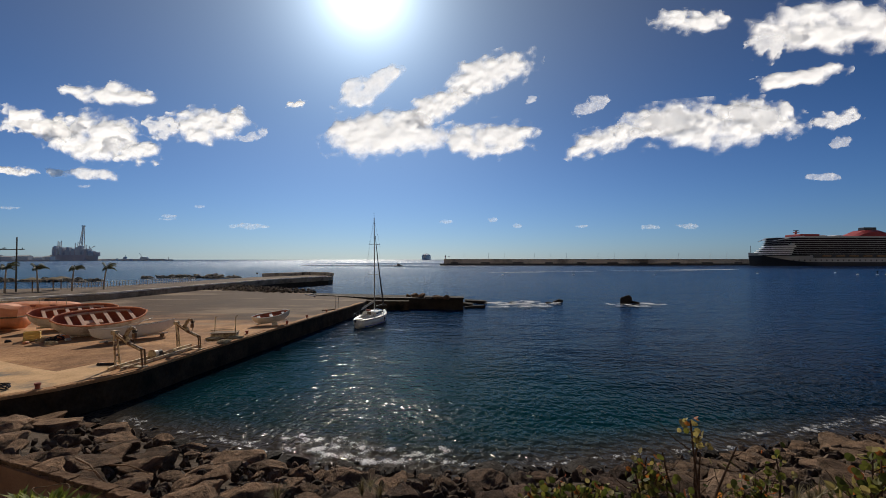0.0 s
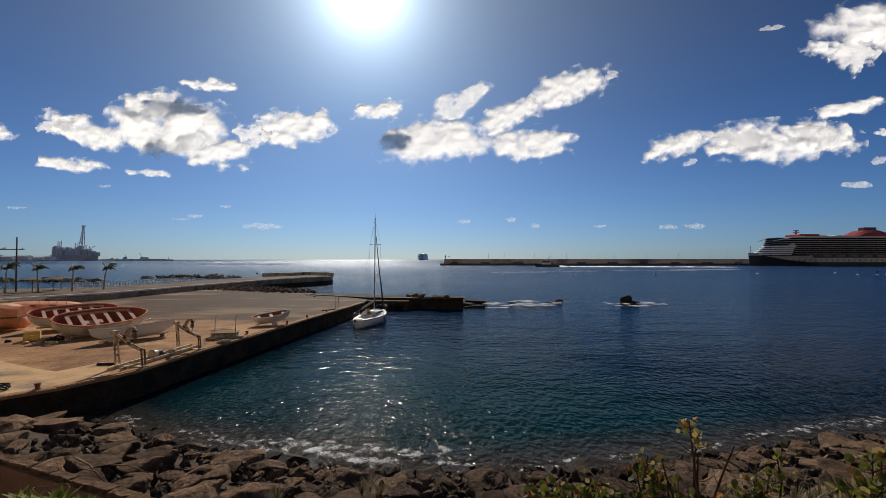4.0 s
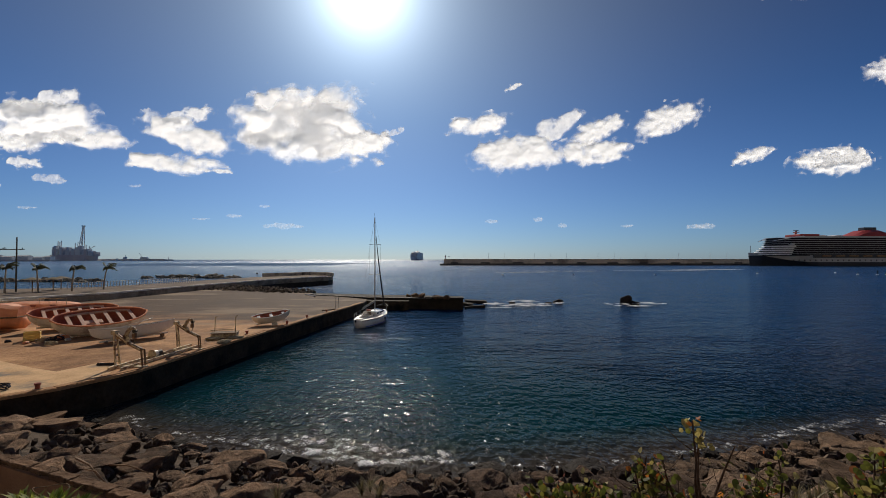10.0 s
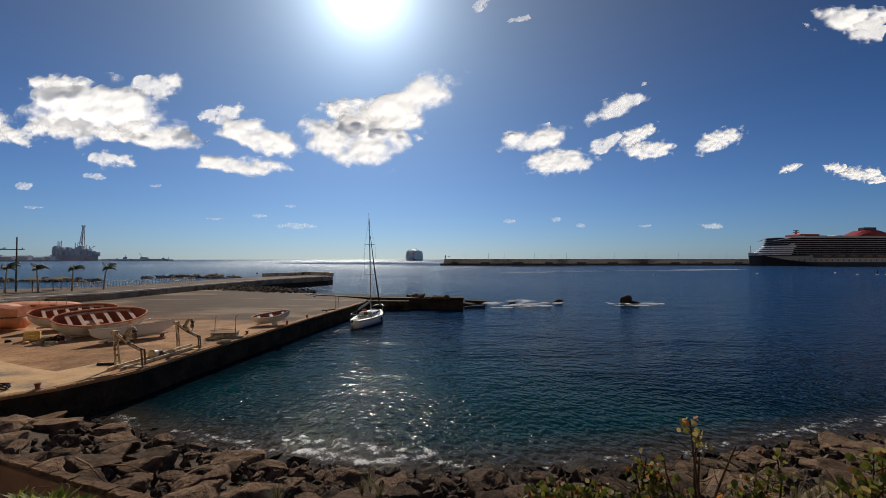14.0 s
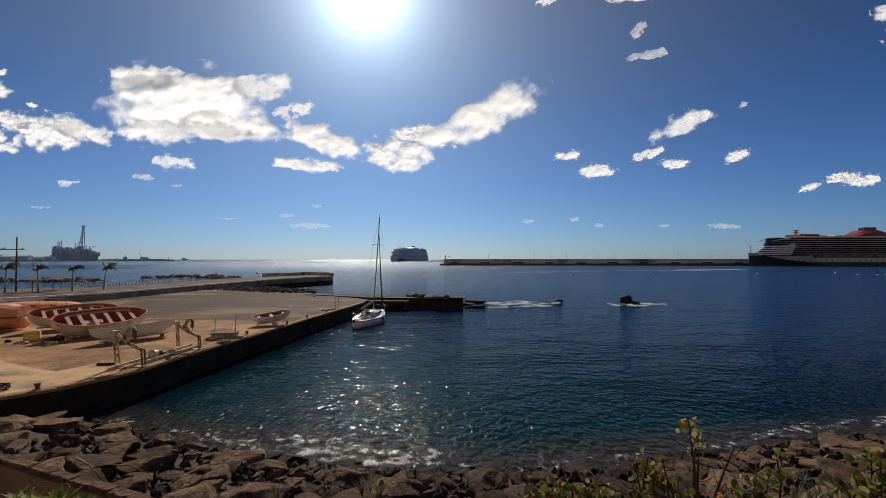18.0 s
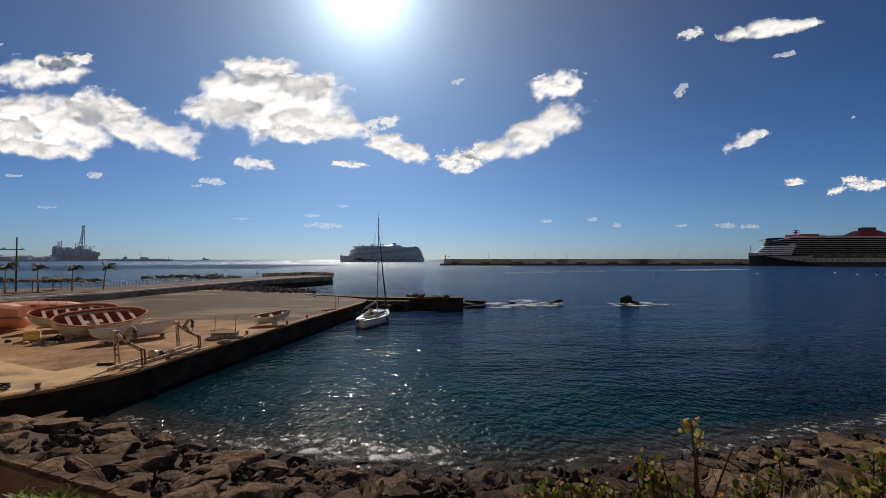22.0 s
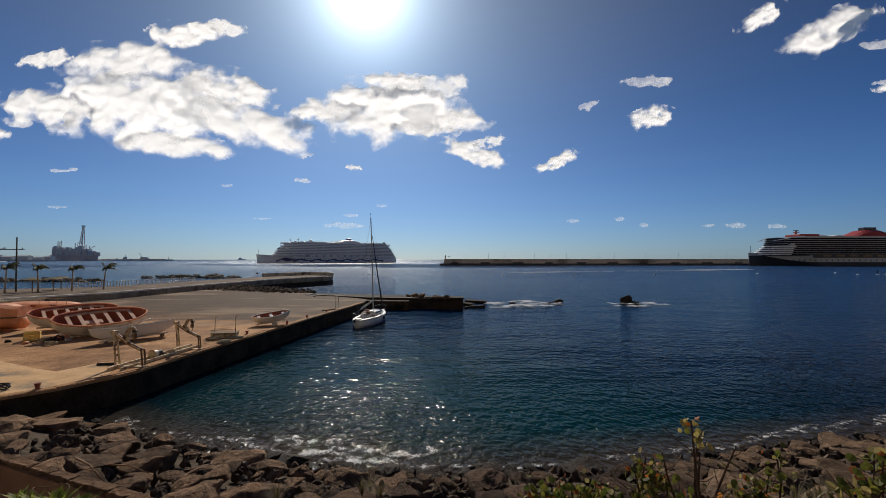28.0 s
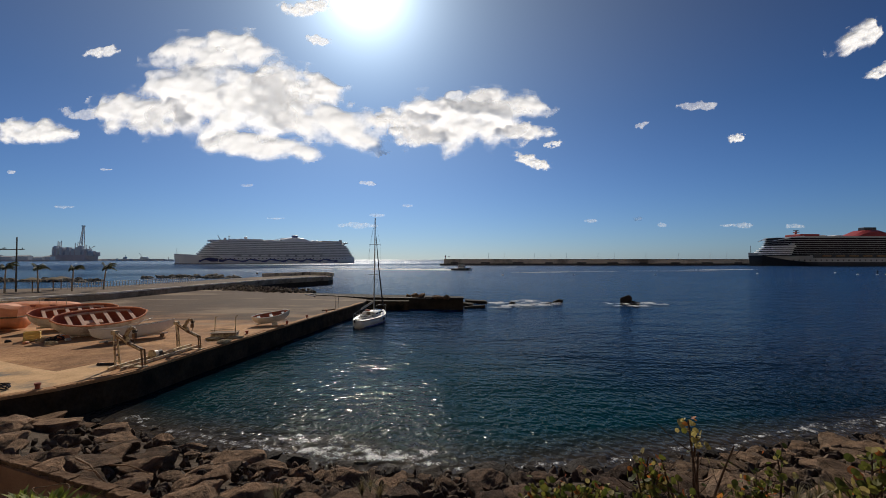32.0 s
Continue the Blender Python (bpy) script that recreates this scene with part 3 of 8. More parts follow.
def quay():
    base = thing("quay", pose(0, 0, 0), "broad concrete quay with a dark sheer wall to the water", "quay", kind="structure")
    outline = [(-140, 6), (-34, 8)] + QUAY_EDGE + xy((-11.98, 70.24, 1.6), (-22.72, 79.67, 1.6), (-27.11, 87.27, 1.6)) + [(-46, 104), (-60, 70), (-140, 58)]
    part("quay_wall", prism(B(), outline, -5, 1.45), QUAY_FACE, base, "near-black quay wall")
    # surface slab, a little proud of the wall
    out = [(x + (0.06 if x > -40 else 0), y - 0.05) for x, y in outline]
    part("quay_surface", prism(B(), out, 1.454, 1.6), CONCRETE, base, "brown weathered concrete surface")
    # pale newer concrete near the edge
    patch = xy((-32.24, 30.82, 1.6), (-28.12, 28.09, 1.6), (-23.94, 26.07, 1.6), (-21.94, 25.29, 1.6), (-21.4, 26.62, 1.6), (-21.1, 27.63, 1.6), (-19.55, 26.62, 1.6), (-18.43, 24.56, 1.6), (-19.32, 22.29, 1.6), (-20.77, 20.92, 1.6), (-21.43, 20.17, 1.6))
    part("concrete_patch", prism(B(), patch, 1.602, 1.606), CONCRETE_PALE, base, "pale patch of newer concrete")
    # row of worn kerb stones along the edge
    worn_rnd = random.Random(31)
    for (a, b) in zip(QUAY_EDGE[1:], QUAY_EDGE[2:]):
        va, vb = Vector((*a, 0)), Vector((*b, 0))
        d = vb - va
        n = max(1, int(d.length / 2.4))
        for i in range(n):
            p = va + d * ((i + 0.5) / n)
            ang = math.atan2(d.y, d.x)
            m = pose(p.x, p.y, 1.607 + worn_rnd.uniform(-0.012, 0.012), worn_rnd.uniform(-1.2, 1.2), worn_rnd.uniform(-0.4, 0.4), math.degrees(ang) + worn_rnd.uniform(-1.6, 1.6)) @ Matrix.Translation((0, 0.3 + worn_rnd.uniform(-0.1, 0.1), 0))
            stone = part("kerb_stone", box(B(), (0, 0, 0), (d.length / n - worn_rnd.uniform(0.02, 0.14), worn_rnd.uniform(0.4, 0.62), 0.05), bevel=0.018), CONCRETE, base)
            stone.matrix_basis = m
    return base


quay()


def pier():
    base = thing("pier", pose(0, 0, 0), "low dark concrete pier running out into the water", "pier", kind="structure")
    deck = xy((-23.56, 78.43, 1.7), (-12.31, 72.15, 1.7), (3.19, 69.62, 1.7), (3.22, 74.32, 1.7), (-8.26, 77.21, 1.7), (-23.29, 81.66, 1.7))
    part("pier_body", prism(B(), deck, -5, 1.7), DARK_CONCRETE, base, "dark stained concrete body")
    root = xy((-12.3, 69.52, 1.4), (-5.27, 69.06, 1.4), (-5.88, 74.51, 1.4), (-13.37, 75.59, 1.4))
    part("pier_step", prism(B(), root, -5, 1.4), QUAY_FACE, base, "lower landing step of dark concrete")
    cap = xy((-2.88, 70.72, 1.78), (3.26, 69.22, 1.78), (3.31, 72.29, 1.78), (-3.01, 73.93, 1.78))
    for a, b in zip(deck[:3], deck[1:3]):
        va, vb = Vector((*a, 0)), Vector((*b, 0))
        mid, d = (va + vb) / 2, vb - va
        rim = part("pier_rim", box(B(), (0, 0.2, 0), (d.length, 0.35, 0.07), bevel=0.02), PARAPET, base, "pale worn rim of the pier")
        rim.matrix_basis = pose(mid.x, mid.y, 1.738, 0, 0, math.degrees(math.atan2(d.y, d.x)))
    part("pier_head_slab", prism(B(), cap, 1.704, 1.9), DARK_CONCRETE, base)
    return base


pier()

JETTY_FRONT = [(-140, 50), (-59, 59), (-52.5, 70), (-48.5, 98), (-44, 119), (-38, 131), (-35.2, 136)]
JETTY_BACK = [(-35, 141), (-38, 148), (-46, 152), (-56, 138), (-62, 112), (-68, 88), (-80, 82), (-140, 82)]


def jetty():
    base = thing("jetty", pose(0, 0, 0), "curved concrete jetty with a pale kerb and low parapet", "jetty", kind="structure")
    outline = JETTY_FRONT + JETTY_BACK
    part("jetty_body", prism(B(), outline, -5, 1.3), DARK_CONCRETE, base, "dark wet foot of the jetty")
    part("jetty_upper_body", prism(B(), outline, 1.304, 2.4), JETTY_FACE, base)
    deck = [(x * 0.999, y + 0.4) for x, y in JETTY_FRONT] + [(x - 0.3, y - 0.6) for x, y in JETTY_BACK]
    part("jetty_deck", prism(B(), deck, 2.404, 2.45), WALKWAY, base, "worn walkway surface")
    for a, b in zip(JETTY_FRONT, JETTY_FRONT[1:]):
        va, vb = Vector((*a, 0)), Vector((*b, 0))
        d = vb - va
        m = pose(*((va + vb) / 2).xy, 2.55, 0, 0, math.degrees(math.atan2(d.y, d.x))) @ Matrix.Translation((0, 0.5, 0))
        k = part("pale_kerb", box(B(), (0, 0, 0), (d.length + 0.2, 0.5, 0.3), bevel=0.03), KERB, base, "pale kerb")
        k.matrix_basis = m
    back = JETTY_BACK[:4]
    for a, b in zip(back, back[1:]):
        va, vb = Vector((*a, 0)), Vector((*b, 0))
        d = vb - va
        k = part("parapet", box(B(), (0, 0, 0), (d.length + 0.3, 0.6, 1.1), bevel=0.05), PARAPET, base, "low parapet wall")
        k.matrix_basis = pose(*((va + vb) / 2).xy, 2.95, 0, 0, math.degrees(math.atan2(d.y, d.x)))
    return base


jetty()


# ---------------------------------------------------------------- harbour breakwater
def breakwater():
    base = thing("breakwater", pose(0, 0, 0), "long brown concrete harbour breakwater on a dark base", "breakwater", kind="structure")
    nose = [(-1.5 - 2.5 * math.sin(a), 541 - 11 * math.cos(a)) for a in (math.pi * i / 10 for i in range(11))]
    part("mole_base", prism(B(), [(700, 530)] + nose + [(700, 552)], -8, 2.3), MOLE_BASE, base, "dark quay along the foot")
    for i in range(30):
        x0, x1 = 1.0 + i * 22.6, 1.0 + (i + 1) * 22.6 - 0.25
        w = part("wall_panel", box(B(), ((x0 + x1) / 2, 546, 4.8), (x1 - x0, 5, 5.0), bevel=0.12), MOLE_WALL, base)
        c = part("coping_slab", box(B(), ((x0 + x1) / 2, 545.8, 7.5), (x1 - x0, 6, 0.5), bevel=0.1), MOLE_WALL, base)
    for i, x in enumerate((14, 52, 92, 130, 170, 208, 246, 285, 324, 362)):
        part("fender_block", box(B(), (x, 543.2, 3.1), (9 + (i % 3) * 2, 1.4, 1.5), bevel=0.2), MOLE_BASE, base)
    return base


breakwater()


def mole_lamp(x):
    ob = thing("lamp_post", pose(x, 546, 7.75), "slim grey lamp post on the breakwater wall", "lamp post", "lamp posts on the breakwater")
    part("pole", tube(B(), [(0, 0, 0), (0, 0, 7.2)], 0.16, 6, 0.1), HAZED_STEEL, ob)
    part("lamp_head", box(B(), (0.5, -0.2, 7.2), (1.2, 0.4, 0.2), bevel=0.05), HAZED_STEEL, ob)
    return ob


lamp = mole_lamp(26)
for x in (56, 76, 113, 133, 152, 191, 211, 250, 290, 329, 349):
    copy_thing(lamp, pose(x, 546, 7.75))

beacon = thing("harbour_beacon", pose(3.0, 545, 7.75), "small red harbour light on a post", "beacon")
part("post", tube(B(), [(0, 0, 0), (0, 0, 2.6)], 0.55, 8, 0.4), HAZED_RUST, beacon)
part("lantern", box(B(), (0, 0, 3.4), (1.5, 1.5, 1.5), bevel=0.3), SHIP_RED, beacon)
part("cap", tube(B(), [(0, 0, 4.15), (0, 0, 4.7)], 0.9, 8, 0.2), HAZED_STEEL, beacon)
flag = thing("wind_sock", pose(8.6, 545, 7.75), "short flag post on the breakwater end", "flag post")
part("post", tube(B(), [(0, 0, 0), (-0.6, 0, 3.4)], 0.12, 6), HAZED_STEEL, flag)
part("flag", box(B(), (-1.2, 0, 3.4), (1.8, 0.15, 0.7), bevel=0.05), HAZED_STEEL, flag)

# ---------------------------------------------------------------- wall of the promenade
def low_wall():
    base = thing("garden_wall", pose(0, 0, 0), "low brown rendered wall with a worn stone coping", "wall", kind="structure")
    a, b = Vector((2.5, 2.2, 0)), Vector((-13.0, 8.4, 0))
    d = b - a
    ang = math.degrees(math.atan2(d.y, d.x))
    body = part("wall_body", box(B(), (0, 0, 0), (d.length, 0.11, 2.2)), RENDERED, base)
    body.matrix_basis = pose(*((a + b) / 2).xy, 4.5, 0, 0, ang)
    # narrow rough stones of uneven length
    rnd = random.Random(17)
    at = 0.0
    while at < d.length - 0.1:
        size = rnd.uniform(0.16, 0.42)
        p = a + d.normalized() * (at + size / 2)
        bm = box(B(), (0, 0, 0), (size - 0.006, 0.115 + rnd.uniform(-0.015, 0.015), 0.06), bevel=0.012)
        bmesh.ops.subdivide_edges(bm, edges=bm.edges[:], cuts=3, use_grid_fill=True)
        for v in bm.verts:
            q = v.co * 16 + Vector((at * 31, 0, 0))
            v.co += Vector((0.008 * noise.noise(q + Vector((7, 3, 1))), 0.02 * noise.noise(q), 0.016 * noise.noise(q + Vector((0, 9, 4)))))
        s = part("coping_stone", bm, COPING, base)
        s.matrix_basis = pose(p.x, p.y, 5.645 + rnd.uniform(-0.008, 0.008), rnd.uniform(-4, 4), rnd.uniform(-1.5, 1.5), ang + rnd.uniform(-2, 2))
        at += size
    return base


low_wall()


# ---------------------------------------------------------------- boulders
def rock_mesh(name, mat, seed, flat=0.7, sub=3, rough=0.16, smooth=True):
    rnd = random.Random(seed)
    bm = B()
    bmesh.ops.create_icosphere(bm, subdivisions=sub, radius=1)
    planes = [(Vector((rnd.gauss(0, 1), rnd.gauss(0, 1), rnd.gauss(0, 1))).normalized(), rnd.uniform(0.45, 0.82)) for _ in range(13)]
    off = Vector((rnd.uniform(0, 50), rnd.uniform(0, 50), rnd.uniform(0, 50)))
    for v in bm.verts:
        for n, k in planes:
            e = v.co.dot(n) - k
            if e > 0:
                v.co -= n * e * 0.92
        v.co += v.co.normalized() * rough * noise.fractal(v.co * 1.7 + off, 0.9, 2.1, 4)
        v.co.x *= 1.25
        v.co.z *= flat
    return mesh_of(name, bm, mat, smooth)


DRY = [rock_mesh("boulder", BASALT, 10 + i, 0.42 + 0.05 * (i % 4), 4, 0.11, False) for i in range(14)]
PALE_DRY = [rock_mesh("boulder", BASALT_PALE, 110 + i, 0.36 + 0.05 * (i % 3), 4, 0.1, False) for i in range(8)]
DAMP = [rock_mesh("boulder", BASALT_DAMP, 210 + i, 0.4 + 0.05 * (i % 3), 4, 0.11, False) for i in range(8)]
WET = [rock_mesh("boulder", BASALT_WET, 40 + i, 0.55, 4, 0.12, False) for i in range(6)]


def boulders():
    rnd = random.Random(7)
    placed = []
    tries = 0
    while len(placed) < 298 and tries < 20000:
        tries += 1
        y = rnd.uniform(6.5, 24)
        x = rnd.uniform(-1.12 * y - 2, 1.12 * y + 2)
        s = shore_line(x) - y
        if not -0.9 < s < 10.5 or (y < 9 and s > 10):
            continue
        if -0.4 * (x + 2.7) + 4.26 > y - 0.9:
            continue
        size = rnd.choice((0.34, 0.44, 0.52, 0.64, 0.8)) * (0.8 if s < 0.6 else 1.0)
        if len(placed) > 230:
            size *= 0.7
        if any((x - a) ** 2 + (y - b) ** 2 < (0.72 * (size + c)) ** 2 for a, b, c in placed):
            continue
        placed.append((x, y, size))
        wet = s < (1.5 if -6 < x < 9 else 0.6)
        ob = new("boulder", rnd.choice(WET if wet else PALE_DRY if x > 6 + 0.8 * math.sin(7 * x) else DAMP if x > -1 + 2 * math.sin(7 * x) else DRY))
        sc = (size * rnd.uniform(0.9, 1.25), size * rnd.uniform(0.85, 1.1), size * rnd.uniform(0.8, 1.1))
        ob.matrix_basis = pose(x, y, shore_height(x, y) + size * 0.05 - 0.05, rnd.uniform(-9, 9), rnd.uniform(-9, 9), rnd.uniform(0, 360)) @ Matrix.Diagonal((*sc, 1))
        tagged(ob, "wet black basalt boulder at the water's edge" if wet else "dusty pale brown basalt boulder of the shore defence" if ob.data in PALE_DRY else "rough grey-brown basalt boulder of the shore defence", "boulder", "shore boulders")


boulders()


def rubble(name, label, spots, mat, lo, hi, seed, sub=1):
    """Many small stones joined into one."""
    rnd = random.Random(seed)
    protos = []
    for i in range(5):
        me = rock_mesh("stone", mat, 90 + i + seed, 0.7, sub)
        protos.append(([v.co.copy() for v in me.vertices], [tuple(p.vertices) for p in me.polygons]))
        bpy.data.meshes.remove(me)
    vs, fs = [], []
    for x, y, z in spots(rnd):
        co, po = rnd.choice(protos)
        m = Matrix.LocRotScale((x, y, z), Euler((rnd.uniform(0, 6), rnd.uniform(0, 6), rnd.uniform(0, 6))), Vector((1, 1, 1)) * rnd.uniform(lo, hi))
        k = len(vs)
        vs += [m @ c for c in co]
        fs += [tuple(k + i for i in p) for p in po]
    me = bpy.data.meshes.new(name)
    me.from_pydata(vs, [], fs)
    me.materials.append(mat)
    return tagged(new(name, me), label, "stones", kind="stuff")


def shore_spots(rnd):
    for _ in range(2600):
        y = rnd.uniform(7, 24)
        x = rnd.uniform(-1.12 * y - 2, 1.12 * y + 2)
        s = shore_line(x) - y
        if -0.6 < s < 10 and -0.4 * (x + 2.7) + 4.26 < y - 0.6:
            yield x, y, shore_height(x, y) - 0.12


rubble("shore_rubble", "dark broken stones between the boulders", shore_spots, RUBBLE, 0.1, 0.25, 3, 2)


def bank_spots(rnd):
    for _ in range(900):
        f = rnd.random()
        x, y = -48 + 20 * f + rnd.uniform(-3.5, 3.5), 98 - 13 * f + rnd.uniform(-6, 6) * (1 - 0.6 * f)
        yield x, y, 1.6 + rnd.uniform(-0.3, 0.35)


rubble("rubble_bank", "low bank of broken grey rock beside the quay", bank_spots, BANK, 0.13, 0.4, 4, 2)


PALE_ROCKS = [rock_mesh("armour_rock", ARMOUR, 60 + i, 0.7, 3, 0.2, False) for i in range(6)]


def far_rocks(x0, x1, y0, seed):
    rnd = random.Random(seed)
    n = 130
    for i in range(n):
        f = (i + rnd.random()) / n
        ob = new("armour_rock", rnd.choice(PALE_ROCKS))
        size = rnd.uniform(0.45, 1.15)
        h = rnd.uniform(0.1, 1.5) * size * math.sin(math.pi * (0.08 + 0.84 * f)) ** 0.5
        ob.matrix_basis = pose(x0 + (x1 - x0) * f, y0 + rnd.uniform(-4, 4), h - 0.3, rnd.uniform(-25, 25), rnd.uniform(-25, 25), rnd.uniform(0, 360)) @ Matrix.Diagonal((size * 1.2, size, size * 0.9, 1))
        tagged(ob, "large armour rock of a low breakwater in the sea", "rock", "breakwater rocks")


far_rocks(-124, -86, 184, 21)
far_rocks(-160, -121, 155, 22)

# reef rocks off the pier
for (x, y, z), (sx, sy, sz), rz, lab in (
    ((32.3, 78.01, 0), (1.1, 1.1, 2.1), 20, "black rock standing out of the surf"),
    ((33.2, 77.4, 0), (1.1, 1.3, 1.1), 70, "black rock standing out of the surf"),
    ((20.82, 81.02, 0), (0.95, 0.8, 0.75), 5, "low black rock awash in the surf"),
    ((19.13, 79.99, 0), (0.8, 0.7, 0.35), 50, "low black rock awash in the surf"),
    ((12.42, 79.99, 0), (0.7, 0.7, 0.45), 90, "low black rock awash in the surf"),
):
    ob = new("reef_rock", rock_mesh("reef_rock", BASALT_WET, int(x * 7) + 3, 0.8, 3, 0.22))
    ob.matrix_basis = pose(x, y, z + 0.1, 0, 0, rz) @ Matrix.Diagonal((sx, sy, sz, 1))
    tagged(ob, lab, "rock", "reef rocks")
for (x, y, z), (sx, sy, sz), tilt in (((5.91, 80.04, 0.3), (3.9, 1.6, 0.5), 3), ((5.17, 72.55, 0.1), (3.3, 1.4, 0.5), -4), ((4.26, 76.06, 0.2), (1.8, 1.2, 0.5), 8)):
    single("concrete_slab", box(B(), (0, 0, 0), (sx, sy, sz), bevel=0.06), DARK_CONCRETE, pose(x, y, z, tilt, tilt, 4), "broken dark concrete slab lying awash off the pier", "slab", "broken slabs")
for (x, y, z), sc in (((-4.56, 73.05, 1.9), 0.75), ((-3.57, 71.96, 2.0), 0.8), ((-0.8, 69.73, 2), 0.7), ((0.53, 69.22, 2), 0.6), ((-5.86, 74.25, 1.8), 0.5)):
    ob = new("boulder", PALE_DRY[3] if x == -3.57 else DRY[int(x * 3) % 14])
    ob.matrix_basis = pose(x, y, z, 10, 5, x * 40) @ Matrix.Diagonal((sc, sc, sc * 1.7, 1))
    tagged(ob, "loose pale boulder washed onto the pier", "boulder", "boulders on the pier")


def rock_bm(seed, r, h):
    """A crumpled lump, r wide and h high."""
    bm = B()
    bmesh.ops.create_icosphere(bm, subdivisions=3, radius=1)
    for v in bm.verts:
        k = 1 + 0.45 * noise.fractal(v.co * 2.2 + Vector((seed, 0, 0)), 0.8, 2.0, 4)
        v.co = Vector((v.co.x * r * k, v.co.y * r * k, v.co.z * h * k))
    return bm

MOVERS = []


# ---------------------------------------------------------------- cruise ships
def hull_rings(length, beam, top, sheer, rake, transom, below=-6.0):
    """Cross-sections from stern to bow; x forward, bow at length / 2."""
    rings = []
    n = 26
    for i in range(n + 1):
        f = i / n
        x = -length / 2 + length * f
        half = beam / 2 * min(1.0, (max(0.0, 1 - f) / 0.24) ** 0.55) * min(1.0, transom + (1 - transom) * (f / 0.12) ** 0.7 if f < 0.12 else 1.0)
        half = max(half, 0.25)
        z1 = top + sheer * max(0.0, (f - 0.62) / 0.38) ** 1.6
        ring = []
        for k, (w, z) in enumerate(((0.6, below), (0.97, 0.0), (1.0, z1 * 0.5), (1.0, z1))):
            flare = 1.0 if f < 0.8 else (0.55 + 0.45 * k / 3)
            dx = rake * max(0.0, (f - 0.9) / 0.1) * (k / 3 - 1)
            ring.append((x + dx, half * w * flare, z))
        rings.append(ring + [(p[0], -p[1], p[2]) for p in ring[::-1]])
    return rings


def ship_decks(ship, decks, half, gap, white, cabin, edge=0.85):
    """Each deck: a white slab edge over a recessed cabin front."""
    for z, x0, x1 in decks:
        nose = half * 1.1

        def plan(h, a, b):
            return [(a, -h)] + [(b - nose + nose * math.cos(math.pi * k / 10), h * math.sin(math.pi * k / 10)) for k in range(-5, 6)] + [(a, h)]

        d = part("deck", prism(B(), plan(half, x0, x1), z + gap - edge, z + gap), white, ship)
        # shade of the recess is put into the cabin colour
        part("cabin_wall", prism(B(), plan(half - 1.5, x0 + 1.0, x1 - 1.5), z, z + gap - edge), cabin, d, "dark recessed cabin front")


def arriving_ship():
    ship = thing("cruise_ship", pose(0, 3000, 0), "white cruise ship with blue wave bands on its hull, under way", "cruise ship")
    part("hull", loft(B(), hull_rings(300, 37, 11.0, 5.0, 2.0, 0.85)), SHIP_HULL_WHITE, ship, smooth=False)
    part("boot_top", loft(B(), [[(x, y * 1.006, min(z, 1.0)) for x, y, z in r] for r in hull_rings(300, 37, 1.0, 0.0, 2.0, 0.85)]), HAZED_RUST, ship, "dark red stripe along the waterline")
    decks = []
    for i in range(9):
        z = 11.0 + i * 3.1
        decks.append((z, -146 + i * 2.1 + max(0, i - 5) * 1.5, 123 - i * 2.9 - max(0, i - 6) * 3))
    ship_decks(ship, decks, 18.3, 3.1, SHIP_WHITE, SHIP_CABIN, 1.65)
    # bridge wings and forward windows
    part("bridge", box(B(), (101, 0, 27.3), (7, 38.5, 3.0), bevel=0.8), SHIP_WHITE, ship)
    part("bridge_window", box(B(), (103.0, 0, 27.6), (3.4, 35, 1.5), bevel=0.3), DARK_GLASS, ship)
    # glazed dome amidships, curved funnel house aft
    rings = []
    for i in range(13):
        a = math.pi * i / 12
        x, h = -36 - 25 * math.cos(a), 38.5 + 7.5 * math.sin(a) ** 0.8
        rings.append([(x, -13, 38.2), (x, -12, h - 1), (x, -6, h), (x, 6, h), (x, 12, h - 1), (x, 13, 38.2)])
    part("dome", loft(B(), rings), SHIP_WHITE, ship, "curved pale roof")
    part("dome_arch", tube(B(), [(-36 - 33 * math.cos(math.pi * i / 12), -14, 37 + 8.6 * math.sin(math.pi * i / 12)) for i in range(13)], 0.7, 6), SHIP_WHITE, ship)
    part("funnel", box(B(), (-38, 0, 47.5), (9, 9, 5.5), bevel=1.2), SHIP_BLUE, ship, "dark blue funnel")
    part("sun_deck", prism(B(), [(22, -15), (60, -15), (60, 15), (22, 15)], 38.8, 41.0), SHIP_WHITE, ship, "white glazed pool roof")
    part("aft_screen", prism(B(), [(-124, -15), (-84, -15), (-84, 15), (-124, 15)], 38.8, 41.2), WHITE_PAINT, ship, "pale sun screen")
    for x, z in ((-128, 43), (-126, 40)):
        part("aft_stack", box(B(), (x, 0, z - 1.5), (3, 6, 6), bevel=0.4), SHIP_CABIN, ship)
    mast = part("mast", tube(B(), [(72, 0, 38), (72, 0, 47)], 1.0, 6, 0.4), SHIP_WHITE, ship)
    part("radar", box(B(), (72, 0, 45), (1.5, 9, 0.7), bevel=0.2), SHIP_CABIN, mast)
    part("radar_dome", box(B(), (78, 0, 40.5), (4, 4, 4), bevel=1.6), SHIP_WHITE, ship)
    part("derrick_boom", tube(B(), [(85, 0, 39), (89, 0, 46)], 0.5, 6), SHIP_CABIN, ship)
    for x, l, h, w in ((96, 12, 2.6, 22), (66, 9, 2.0, 18), (8, 14, 1.8, 24), (-72, 12, 2.6, 20), (-8, 8, 1.4, 20), (-136, 8, 2.4, 14)):
        part("roof_house", box(B(), (x, 0, 38.9 + h / 2 - (3 if x > 90 else 0) - (2 if x < -130 else 0)), (l, w, h), bevel=0.4), SHIP_WHITE if l > 8.5 else SHIP_CABIN, ship)
    part("radar_dome", box(B(), (46, 0, 43), (5, 5, 4.4), bevel=1.9), SHIP_WHITE, ship)
